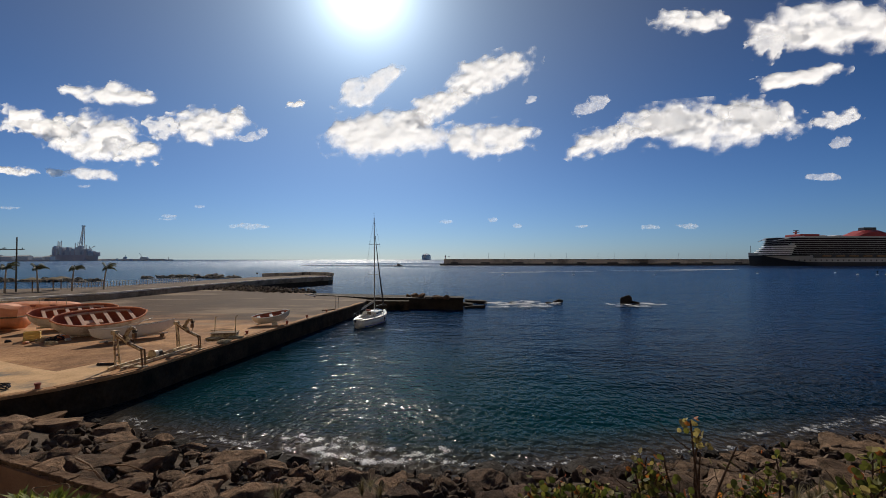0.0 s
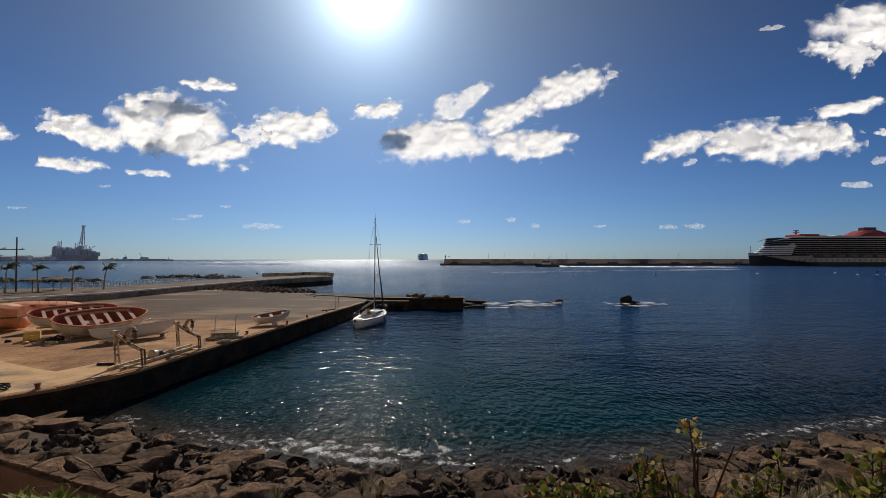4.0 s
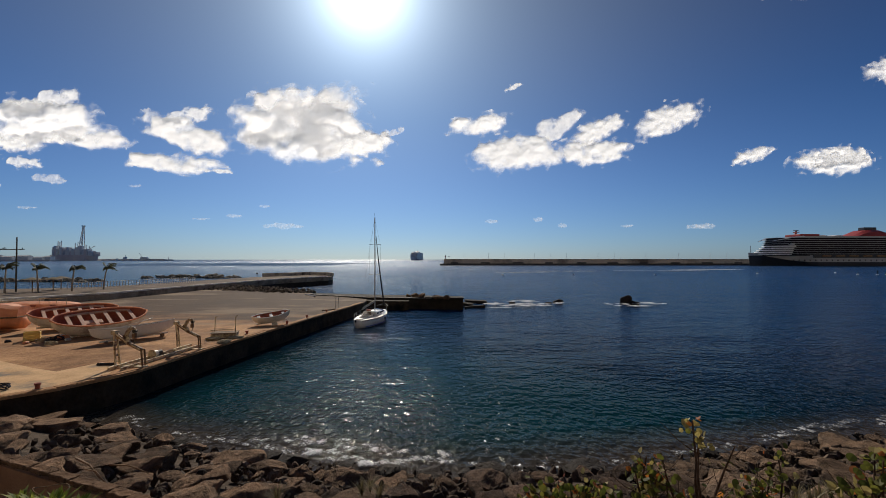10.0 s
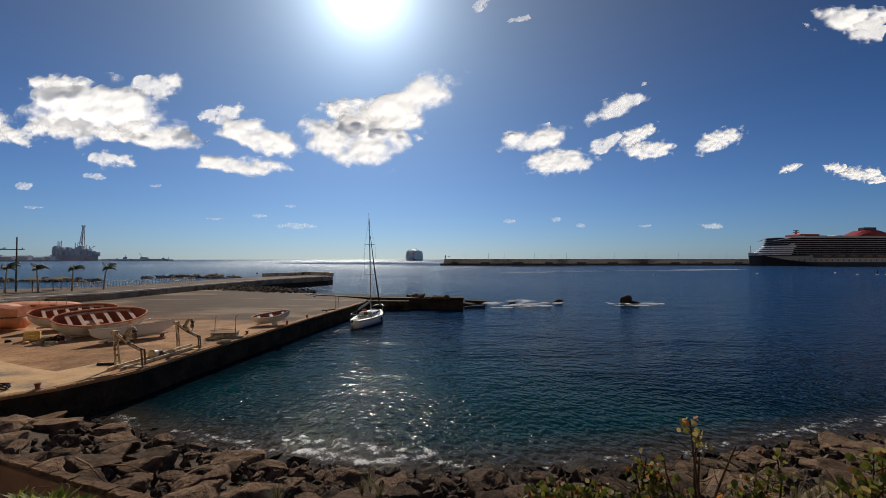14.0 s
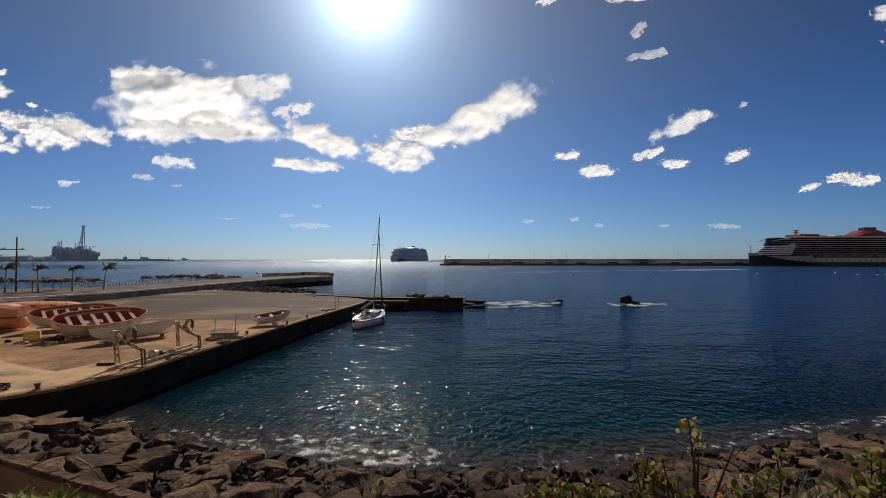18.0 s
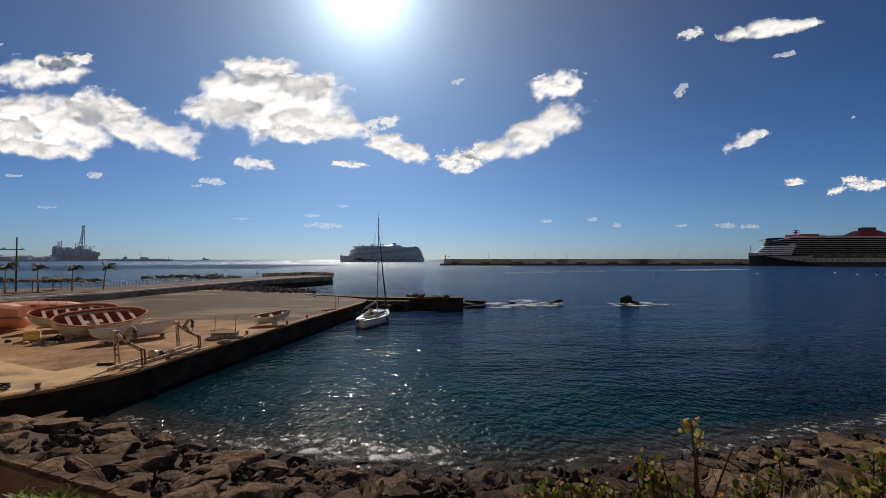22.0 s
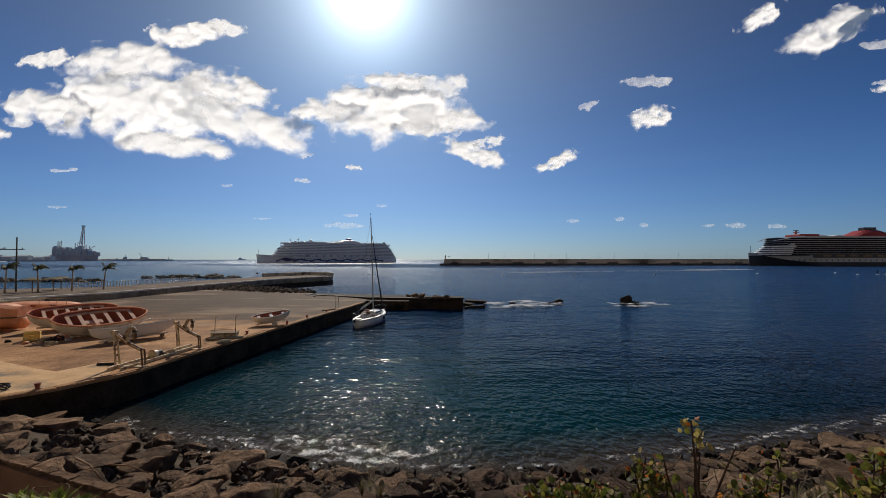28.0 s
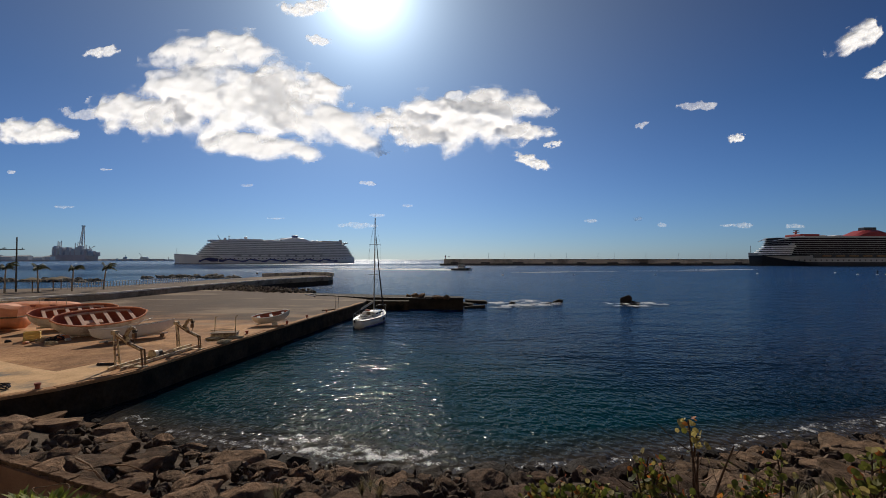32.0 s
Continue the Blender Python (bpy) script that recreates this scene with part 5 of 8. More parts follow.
def cloud(label, *puffs, thick=0.0):
    """A drifting cloud of rigid puffs that hang at one distance. Each puff: width, height, tilt, then rows of seconds, x, y, size; the first one leads the cloud and sets how far off it is."""
    ob = thing("cloud", Matrix.Identity(4), label, "cloud", "drifting clouds")
    far, lead = None, None
    for k, (w, h, tilt, *rows) in enumerate(puffs):
        seed = len(CLOUDS) * 17 + k * 5 + int(w)
        rows = list(rows)
        if rows[0][0] > 0:
            (t0, x0, y0, s0), (t1, x1, y1, s1) = rows[:2]
            v = (x1 - x0) / (t1 - t0)
            rows.insert(0, (0, x0 - v * t0, y0 - (5 if y0 < 60 else 0.5) * t0, max(0.23, s0 * 0.8)))
        if rows[-1][0] < 32:
            (t0, x0, y0, s0), (t1, x1, y1, s1) = rows[-2:]
            v = (x1 - x0) / (t1 - t0)
            rows.append((32, x1 + v * (32 - t1), y1 + 1.2 * (32 - t1), max(0.23, s1 * 0.8)))
        full = max(rows, key=lambda r: (r[3], -abs(r[1] - 784)))
        if far is None:
            # at its fullest the cloud hangs at the common height of the clouds
            near = full[3] * min(4600.0, CLOUD_BASE / max(0.05, sky_way(full[1], full[2])[1]))
            far = [(t, 5600.0 if s < 0.25 else min(4850.0, near / s)) for t, x, y, s in rows]
        path = []
        for t in sorted({r[0] for r in rows} | {f[0] for f in far}):
            across, up = sky_way(along([(r[0], r[1]) for r in rows], t), along([(r[0], r[2]) for r in rows], t))
            d = along(far, t) + 1.5 * k
            path.append((t, Vector((across * d, d, 8 + up * d))))
        lead = lead or path
        grown = [r for r in rows if r[3] > 0.55 * full[3] and -150 < r[1] < 1700]
        unit = sum(r[3] * along(far, r[0]) for r in grown or [full]) / len(grown or [full]) / 784
        p = new("puff" if w > 60 else "wisp", puff_mesh(w, h, seed, thick or (1.1 if w * h > 6500 else 0.34 if w * h > 2600 else 0.1), unit))
        p.parent = ob
        turn = pose(0, 0, 0, 0, -tilt, 0)
        if k:
            CLOUDS.append((p, [(t, Matrix.Translation(q - along(lead, t)) @ turn) for t, q in path]))
        else:
            p.matrix_basis = turn
            CLOUDS.append((ob, [(t, Matrix.Translation(q)) for t, q in path]))
    return ob


BIG = "broad white sunlit fair-weather cloud with grey base drifting"
LOOSE = "ragged white cloud breaking up in a blue sky"
SCRAP = "small white scrap of cloud in a blue sky"
STREAK = "thin white streak of cloud high in the sky"

cloud(LOOSE,
      (235, 112, 4, (0, 690, 236, 1), (3, 745, 244, 0.93), (6, 840, 262, 0.88), (9, 905, 268, 0.78), (12, 955, 278, 0.68), (14.5, 1000, 288, 0.5), (17, 1040, 300, 0.35), (20, 1120, 304, 0.24)),
      (190, 78, 6, (0, 862, 245, 1), (3, 912, 252, 0.95), (6, 985, 258, 0.8), (9, 1030, 276, 0.36), (12, 1105, 250, 0.5), (14.5, 1155, 268, 0.3), (17, 1190, 284, 0.24), (20, 1240, 295, 0.23)),
      (172, 76, 20, (0, 862, 132, 0.92), (3, 965, 150, 0.98), (6, 1072, 180, 0.9), (9, 1150, 208, 0.85), (12, 1235, 226, 0.72), (14.5, 1278, 253, 0.62), (17, 1310, 268, 0.5), (20, 1340, 283, 0.32), (24, 1450, 320, 0.24)),
      (150, 62, 26, (0, 775, 188, 1), (3, 872, 202, 1), (6, 955, 215, 0.9), (9, 1045, 232, 0.8), (12, 1075, 228, 0.55), (14.5, 1140, 243, 0.4), (17, 1160, 262, 0.24), (24, 1250, 297, 0.23)),
      (110, 56, 20, (0, 655, 155, 0.9), (3, 785, 178, 1.05), (6, 880, 192, 1.1), (9, 965, 216, 1.05), (12, 1030, 240, 0.95), (14.5, 1083, 258, 0.75), (17, 1130, 266, 0.42), (20, 1185, 285, 0.24)))
cloud(SCRAP, (132, 50, 8, (0, 525, 184, 0.26), (3, 632, 192, 0.65), (6, 728, 201, 0.95), (9, 822, 214, 0.93), (12, 898, 232, 1), (14.5, 958, 246, 1.05), (17, 1000, 263, 0.66), (20, 1058, 283, 0.24)))
cloud(LOOSE, (128, 44, 18, (0, 585, 158, 0.23), (6, 765, 165, 0.24), (9, 897, 155, 0.24), (12, 1012, 175, 0.9), (14.5, 1097, 195, 1), (17, 1177, 215, 1.05), (20, 1262, 238, 1), (22, 1312, 250, 0.75), (24, 1345, 265, 0.5), (28, 1440, 280, 0.24)))
cloud(BIG,
      (300, 104, 3, (0, 1255, 222, 1), (3, 1335, 243, 0.93), (6, 1425, 260, 0.76), (9, 1452, 280, 0.6), (12, 1512, 300, 0.38), (14.5, 1522, 308, 0.28), (17, 1522, 318, 0.28), (20, 1525, 321, 0.27), (24, 1545, 332, 0.26)),
      (150, 58, 17, (0, 1070, 248, 1), (3, 1155, 255, 0.85), (6, 1265, 256, 0.8), (9, 1315, 269, 0.65), (12, 1360, 288, 0.5), (14.5, 1400, 298, 0.28), (17, 1420, 328, 0.24), (20, 1455, 335, 0.24)),
      (170, 82, -6, (0, 1335, 205, 1), (3, 1420, 235, 0.9), (6, 1480, 240, 0.75), (9, 1500, 268, 0.6), (12, 1470, 285, 0.35), (17, 1490, 312, 0.24)),
      (160, 70, 8, (0, 1160, 215, 0.95), (3, 1250, 238, 0.9), (6, 1360, 258, 0.7), (9, 1410, 272, 0.5), (12, 1540, 302, 0.4), (14.5, 1550, 318, 0.3), (17, 1500, 315, 0.24)))
cloud(SCRAP, (66, 36, 18, (0, 1045, 187, 1), (1.5, 1100, 205, 0.5), (3, 1185, 281, 0.45), (6, 1245, 290, 0.3), (12, 1450, 300, 0.24)))
cloud(BIG,
      (270, 118, 0, (0, 1470, 45, 1), (3, 1562, 50, 0.95), (6, 1560, 52, 0.85), (9, 1570, 118, 0.6), (12, 1640, 140, 0.6)),
      (90, 70, 30, (0, 1370, 70, 1), (3, 1500, 105, 0.9), (6, 1520, 80, 0.9), (9, 1545, 125, 0.85), (12, 1600, 160, 0.7)))
cloud(LOOSE, (140, 50, 0, (0, 1225, 38, 1), (3, 1378, 82, 0.8), (6, 1470, 130, 0.35), (9, 1480, 100, 0.24), (12, 1650, 150, 0.24)))
cloud(LOOSE, (175, 44, 10, (0, 1412, 136, 1), (3, 1488, 172, 0.9), (6, 1525, 213, 0.65), (9, 1620, 240, 0.6)))
cloud(SCRAP, (85, 22, 8, (3, 1290, 50, 0.4), (6, 1402, 40, 1), (9, 1478, 100, 0.5), (12, 1590, 150, 0.5)))
cloud(SCRAP, (92, 38, 12, (0, 1482, 211, 1), (3, 1545, 230, 0.5), (6, 1640, 240, 0.4)))
cloud(SCRAP, (38, 24, 0, (0, 1486, 252, 1), (3, 1540, 273, 0.8), (6, 1640, 300, 0.6)))
cloud(SCRAP, (70, 18, 0, (0, 1455, 312, 1), (3, 1505, 322, 0.9), (6, 1535, 335, 0.85), (9, 1590, 345, 0.8)))
cloud(SCRAP, (42, 26, 20, (0, 942, 176, 0.6), (3, 1068, 128, 0.8), (6, 1180, 157, 0.6), (9, 1290, 200, 0.3), (12, 1085, 140, 0.24), (14.5, 1190, 158, 0.4), (17, 1290, 180, 0.5), (20, 1420, 200, 0.3)))
cloud(BIG,
      (180, 56, 2, (9, 1330, -70, 1), (12, 1432, 18, 1), (14.5, 1525, 40, 0.9), (17, 1600, 60, 0.8)),
      (90, 64, 0, (9, 1400, -60, 1), (12, 1480, 10, 1), (14.5, 1540, 62, 0.9), (17, 1552, 10, 0.8), (20, 1650, 40, 0.8)))

# the chain of clouds that starts over the quay
cloud(LOOSE,
      (140, 80, 0, (0, 372, 222, 1), (3, 487, 226, 1.02), (6, 575, 233, 0.92), (9, 632, 250, 0.75), (12, 700, 268, 0.42), (14.5, 753, 279, 0.24), (17, 810, 285, 0.23), (20, 845, 290, 0.23)),
      (76, 32, 14, (0, 448, 240, 0.9), (3, 540, 240, 0.7), (6, 628, 226, 0.65), (9, 683, 222, 0.6), (12, 735, 264, 0.3), (17, 800, 285, 0.23)),
      (75, 66, 0, (0, 288, 225, 1), (3, 415, 240, 0.8), (6, 510, 240, 0.7), (9, 595, 245, 0.7), (12, 690, 245, 0.5), (14.5, 745, 278, 0.24)))
cloud(BIG,
      (225, 150, 0, (0, 170, 242, 0.72), (3, 265, 222, 0.92), (6, 372, 222, 0.95), (9, 488, 222, 1.03), (12, 600, 226, 1.05), (14.5, 648, 246, 0.8), (17, 690, 266, 0.6), (20, 762, 281, 0.45), (22, 815, 286, 0.36), (24, 858, 291, 0.3), (25.5, 885, 296, 0.24), (28, 930, 301, 0.23)),
      (155, 85, -8, (0, 235, 265, 0.8), (3, 335, 265, 1), (6, 445, 265, 0.95), (9, 565, 252, 0.95), (12, 655, 250, 0.85), (14.5, 700, 215, 0.75), (17, 748, 238, 0.6), (20, 820, 248, 0.45), (22, 860, 265, 0.4), (24, 900, 272, 0.4), (25.5, 925, 283, 0.3)),
      (110, 60, 0, (0, 120, 222, 0.8), (3, 225, 185, 0.8), (6, 350, 185, 1), (9, 460, 180, 1), (12, 570, 180, 1), (14.5, 640, 200, 0.9), (17, 700, 225, 0.8), (20, 790, 260, 0.6), (22, 840, 272, 0.5), (24, 880, 285, 0.35), (28, 950, 296, 0.24)))
cloud(BIG, (235, 76, 22, (0, 190, 245, 0.6), (3, 290, 235, 0.7), (6, 388, 222, 1), (9, 500, 215, 1.07), (12, 612, 208, 1.1), (14.5, 720, 190, 1.08), (17, 815, 200, 1.1), (20, 900, 222, 1.12), (22, 935, 238, 1), (24, 952, 253, 0.8), (25.5, 970, 270, 0.55), (28, 985, 286, 0.38), (32, 1060, 300, 0.24)))
cloud(LOOSE,
      (175, 64, -16, (0, 75, 222, 0.86), (3, 130, 232, 0.95), (6, 218, 238, 1), (9, 305, 240, 1.05), (12, 398, 240, 1.05), (14.5, 478, 244, 1), (17, 548, 246, 0.95), (20, 645, 258, 0.85), (22, 708, 262, 0.8), (24, 755, 265, 0.85), (25.5, 785, 268, 0.88), (28, 845, 273, 0.72), (30, 888, 280, 0.56), (32, 945, 287, 0.42)),
      (92, 48, 4, (0, 40, 220, 0.95), (3, 85, 218, 0.9), (6, 168, 222, 0.7), (9, 288, 205, 0.85), (12, 420, 202, 0.55), (14.5, 405, 198, 0.75), (17, 490, 190, 0.9), (20, 600, 206, 0.95), (22, 680, 216, 0.65), (24, 745, 230, 0.42), (25.5, 798, 234, 0.3), (28, 868, 250, 0.24)))
cloud(SCRAP, (165, 46, -6, (0, 200, 168, 1), (3, 338, 156, 0.72), (6, 468, 152, 0.34), (9, 578, 160, 0.24), (12, 700, 170, 0.24)))
cloud(SCRAP,
      (165, 40, -4, (0, 25, 302, 0.5), (3, 92, 292, 0.7), (6, 180, 288, 0.95), (9, 268, 287, 1.1), (12, 362, 290, 1.05), (14.5, 438, 291, 1), (17, 512, 292, 0.95), (20, 585, 286, 0.45), (22, 615, 290, 0.32), (24, 655, 298, 0.24), (28, 700, 300, 0.23)))
cloud(SCRAP, (150, 27, -4, (0, 150, 308, 1), (3, 215, 307, 0.85), (6, 295, 306, 0.36), (9, 375, 305, 0.3), (12, 400, 300, 0.4), (17, 540, 298, 0.5), (20, 620, 300, 0.35), (24, 680, 302, 0.23)))
cloud(BIG,
      (250, 135, 0, (0, -320, 210, 0.8), (6, -15, 224, 0.62), (9, 62, 215, 0.75), (12, 110, 208, 0.95), (14.5, 185, 190, 1), (17, 280, 180, 1.1), (20, 412, 178, 1.15), (22, 480, 178, 1.12), (24, 555, 180, 1.12), (25.5, 608, 186, 1.1), (28, 690, 196, 1), (30, 752, 208, 0.98), (32, 812, 215, 0.95)),
      (205, 72, -4, (0, -280, 220, 0.8), (6, 45, 235, 0.6), (9, 135, 240, 0.62), (12, 220, 236, 0.72), (14.5, 290, 235, 0.85), (17, 362, 226, 1), (20, 490, 208, 1), (22, 560, 215, 0.95), (24, 630, 213, 0.9), (25.5, 690, 206, 0.9), (28, 778, 205, 0.9), (30, 840, 178, 0.9), (32, 895, 182, 0.9)),
      (115, 56, 0, (0, -250, 170, 0.8), (6, 0, 200, 0.6), (9, 80, 178, 0.9), (12, 190, 166, 1.15), (14.5, 305, 148, 1), (17, 432, 146, 1), (20, 500, 165, 0.9), (22, 550, 150, 0.9), (24, 622, 150, 1), (25.5, 690, 150, 1), (28, 785, 152, 1), (30, 790, 170, 0.9), (32, 830, 178, 0.9)),
      (165, 62, 4, (0, -380, 240, 0.8), (6, -40, 240, 0.6), (9, 20, 255, 0.7), (12, 50, 222, 1), (14.5, 135, 225, 1), (17, 245, 230, 0.75), (20, 365, 215, 0.8), (22, 402, 192, 0.9), (24, 470, 186, 1), (25.5, 512, 186, 0.9), (28, 585, 195, 0.85), (30, 655, 200, 0.9), (32, 715, 210, 0.85)),
      (160, 50, -6, (0, -300, 250, 0.6), (9, 60, 240, 0.5), (14.5, 220, 235, 0.6), (17, 345, 232, 0.6), (20, 430, 226, 0.85), (22, 520, 236, 0.9), (24, 560, 238, 1), (25.5, 590, 240, 0.95), (28, 740, 225, 1), (30, 850, 222, 0.9), (32, 918, 232, 0.8)),
      (140, 60, 0, (0, -360, 190, 0.8), (9, 30, 190, 0.7), (12, 90, 185, 0.9), (14.5, 120, 150, 0.95), (17, 215, 145, 1), (20, 350, 130, 1), (22, 460, 125, 0.95), (24, 560, 120, 0.85), (25.5, 630, 125, 0.8), (28, 700, 150, 0.8), (30, 690, 235, 0.9), (32, 740, 240, 0.9)))
cloud(BIG,
      (260, 150, 0, (0, -500, 230, 0.6), (12, -130, 225, 0.6), (14.5, -30, 225, 0.5), (17, 55, 232, 0.5), (20, 55, 218, 0.75), (22, 100, 215, 0.95), (24, 150, 205, 1.05), (25.5, 180, 200, 1.1), (28, 250, 185, 1.15), (30, 310, 178, 1.22), (32, 400, 178, 1.22)),
      (225, 82, -15, (0, -480, 240, 0.6), (12, -100, 250, 0.5), (14.5, 15, 228, 0.5), (17, 95, 222, 0.62), (20, 190, 238, 0.85), (22, 255, 230, 1), (24, 310, 222, 1.1), (25.5, 360, 222, 1.1), (28, 430, 215, 1.1), (30, 490, 212, 1.1), (32, 555, 208, 0.95)),
      (205, 90, 4, (0, -560, 180, 0.5), (17, -70, 160, 0.5), (20, 5, 145, 0.42), (22, 70, 128, 0.75), (24, 130, 112, 1), (25.5, 180, 110, 1), (28, 220, 112, 0.95), (30, 290, 105, 1), (32, 375, 95, 1.1)),
      (185, 82, 0, (0, -560, 240, 0.5), (17, -60, 240, 0.6), (20, -30, 230, 0.8), (22, 20, 225, 1), (24, 60, 220, 1.1), (25.5, 55, 190, 1), (28, 100, 190, 1), (30, 185, 215, 0.95), (32, 265, 200, 0.95)),
      (155, 82, -10, (0, -540, 200, 0.5), (17, -20, 210, 0.4), (20, 100, 205, 0.6), (22, 190, 192, 0.9), (24, 265, 175, 1), (25.5, 315, 168, 1.1), (28, 405, 160, 1.15), (30, 455, 160, 1.2), (32, 530, 155, 1.2)),
      (225, 60, -6, (0, -560, 260, 0.5), (20, 20, 255, 0.6), (22, 70, 262, 0.7), (24, 130, 260, 0.8), (25.5, 195, 258, 0.9), (28, 300, 255, 1), (30, 385, 255, 1), (32, 450, 258, 1)))
cloud(LOOSE, (150, 62, 4, (0, -500, 120, 0.4), (20, 60, 130, 0.3), (22, 130, 108, 0.5), (24, 240, 88, 0.7), (25.5, 245, 76, 0.8), (28, 332, 60, 0.95), (30, 450, 40, 0.9), (32, 540, 14, 0.62)),
      (80, 42, -14, (0, -520, 100, 0.5), (22, 190, 195, 0.4), (24, 290, 92, 0.5), (25.5, 352, 80, 0.9), (28, 400, 48, 0.7), (30, 440, 72, 0.9), (32, 562, 70, 0.8)),
      (90, 40, 4, (0, -600, 110, 0.5), (25.5, 70, 75, 0.3), (28, 80, 105, 0.9), (30, 185, 70, 0.9), (32, 180, 92, 0.9)))
cloud(SCRAP, (145, 60, 0, (0, -700, 230, 0.8), (26, -110, 235, 0.8), (28, -45, 235, 0.8), (30, 5, 234, 0.82), (32, 58, 234, 1)),
      (70, 24, -6, (0, -680, 200, 0.8), (28, 30, 218, 0.9), (30, 60, 206, 1), (32, 140, 202, 0.9)))
cloud(SCRAP, (86, 34, -6, (0, -300, 300, 0.6), (6, -50, 290, 0.6), (9, 25, 288, 0.7), (12, 117, 286, 1), (14.5, 202, 283, 1.05), (17, 275, 287, 0.95), (20, 380, 289, 1), (22, 447, 290, 0.9), (24, 508, 291, 0.85), (25.5, 550, 293, 0.7), (28, 625, 297, 0.3)))
cloud(SCRAP, (52, 20, -4, (0, -230, 318, 1), (9, 42, 316, 1.1), (12, 122, 313, 1.3), (14.5, 170, 311, 0.75), (17, 235, 312, 0.75), (20, 320, 322, 0.75), (22, 375, 320, 0.9), (24, 423, 318, 0.75), (25.5, 463, 317, 0.75), (28, 535, 319, 0.5)))
cloud(SCRAP, (34, 20, 0, (0, -400, 330, 1), (14.5, 43, 329, 1), (17, 115, 327, 0.8), (20, 135, 319, 0.9), (22, 167, 310, 0.9), (24, 240, 309, 0.9), (28, 130, 300, 0.4)))
cloud(SCRAP, (58, 12, 0, (0, -300, 320, 1), (14.5, -30, 318, 1), (17, 55, 321, 0.9), (20, 110, 316, 0.6), (24, 15, 310, 0.6), (25.5, 28, 307, 1), (28, 110, 302, 0.7), (32, 190, 300, 0.4)))
# scraps that come down from the upper sky
cloud(LOOSE, (122, 56, 12, (0, 500, -300, 0.23), (12, 780, -300, 0.23), (17, 812, 148, 0.24), (20, 905, 140, 0.68), (22, 983, 152, 0.95), (24, 1050, 172, 1.06), (25.5, 1100, 186, 1.1), (28, 1150, 208, 0.75), (30, 1185, 230, 0.42), (32, 1302, 245, 0.3)))
cloud(SCRAP, (62, 28, 24, (0, 60, 100, 0.23), (14.5, 420, 120, 0.24), (20, 585, 152, 0.6), (22, 810, 145, 0.4), (24, 895, 160, 0.75), (25.5, 960, 170, 0.85), (28, 1040, 188, 0.6), (30, 1082, 210, 0.5), (32, 1135, 222, 0.42)))
cloud(SCRAP, (92, 28, 2, (0, 300, -140, 0.4), (20, 820, -80, 0.4), (22, 920, -20, 0.4), (24, 1000, 103, 0.45), (25.5, 1062, 118, 0.65), (28, 1148, 145, 0.95), (30, 1198, 165, 1.05), (32, 1236, 188, 0.75)))
cloud(STREAK, (185, 40, 8, (0, 300, -250, 0.7), (14.5, 960, -110, 0.7), (17, 1090, -35, 0.7), (20, 1250, 24, 0.8), (22, 1365, 50, 1), (24, 1450, 82, 0.75), (25.5, 1508, 105, 0.65), (28, 1600, 150, 0.6)))
cloud(STREAK, (88, 26, 8, (0, 300, -150, 0.5), (12, 792, 2, 0.4), (14.5, 960, 47, 0.55), (17, 1095, 96, 0.75), (20, 1255, 85, 1.1), (22, 1390, 97, 0.5), (24, 1460, 120, 0.4), (25.5, 1500, 145, 0.3), (28, 1560, 146, 0.4)))
cloud(SCRAP, (86, 36, 10, (0, 300, -260, 0.5), (14.5, 780, -70, 0.5), (17, 945, 0, 0.4), (20, 1118, 22, 1), (22, 1222, 60, 0.6), (24, 1370, 138, 0.45), (28, 1540, 180, 0.24)))
cloud(SCRAP, (44, 32, 40, (0, 400, -160, 0.8), (12, 830, -40, 0.8), (17, 1040, 35, 0.9), (20, 1165, 90, 0.6), (22, 1205, 160, 0.7), (24, 1260, 182, 0.5), (28, 1380, 200, 0.24)))
cloud(LOOSE, (135, 54, 22, (0, 200, -350, 0.6), (20, 1050, -120, 0.6), (22, 1160, -40, 0.7), (24, 1262, 18, 0.72), (25.5, 1335, 35, 1), (28, 1465, 55, 1.35), (30, 1518, 85, 0.95), (32, 1560, 125, 0.5)))
cloud(LOOSE, (122, 54, 30, (0, 200, -360, 0.6), (22, 960, -80, 0.7), (24, 1065, 5, 0.6), (25.5, 1190, 8, 0.45), (28, 1345, 30, 0.8), (30, 1460, 42, 1.02), (32, 1518, 65, 1)))
cloud(SCRAP, (66, 24, 4, (0, 600, -300, 0.8), (22, 1320, -30, 0.8), (24, 1420, 26, 0.9), (25.5, 1475, 48, 1.1), (28, 1548, 80, 0.9), (32, 1700, 150, 0.7)))

for x, y, w, h, v in ((295, 388, 34, 7, 6.0), (870, 389, 20, 9, 8.0), (790, 392, 26, 8, 8.0), (915, 400, 20, 12, 8.0), (1030, 400, 26, 8, 8.0), (1150, 402, 36, 10, 8.0), (1215, 400, 38, 14, 3.0),
                      (440, 400, 74, 14, 6.0), (300, 382, 26, 9, 11.5), (355, 366, 24, 8, 11.5), (150, 330, 26, 9, 9.0), (20, 368, 40, 8, 3.0)):
    cloud("small far cloud low over the horizon", (w, h, 0, (0, x, y, 1), (32, x + v * 32, y - 1.5, 1)), thick=-0.02)


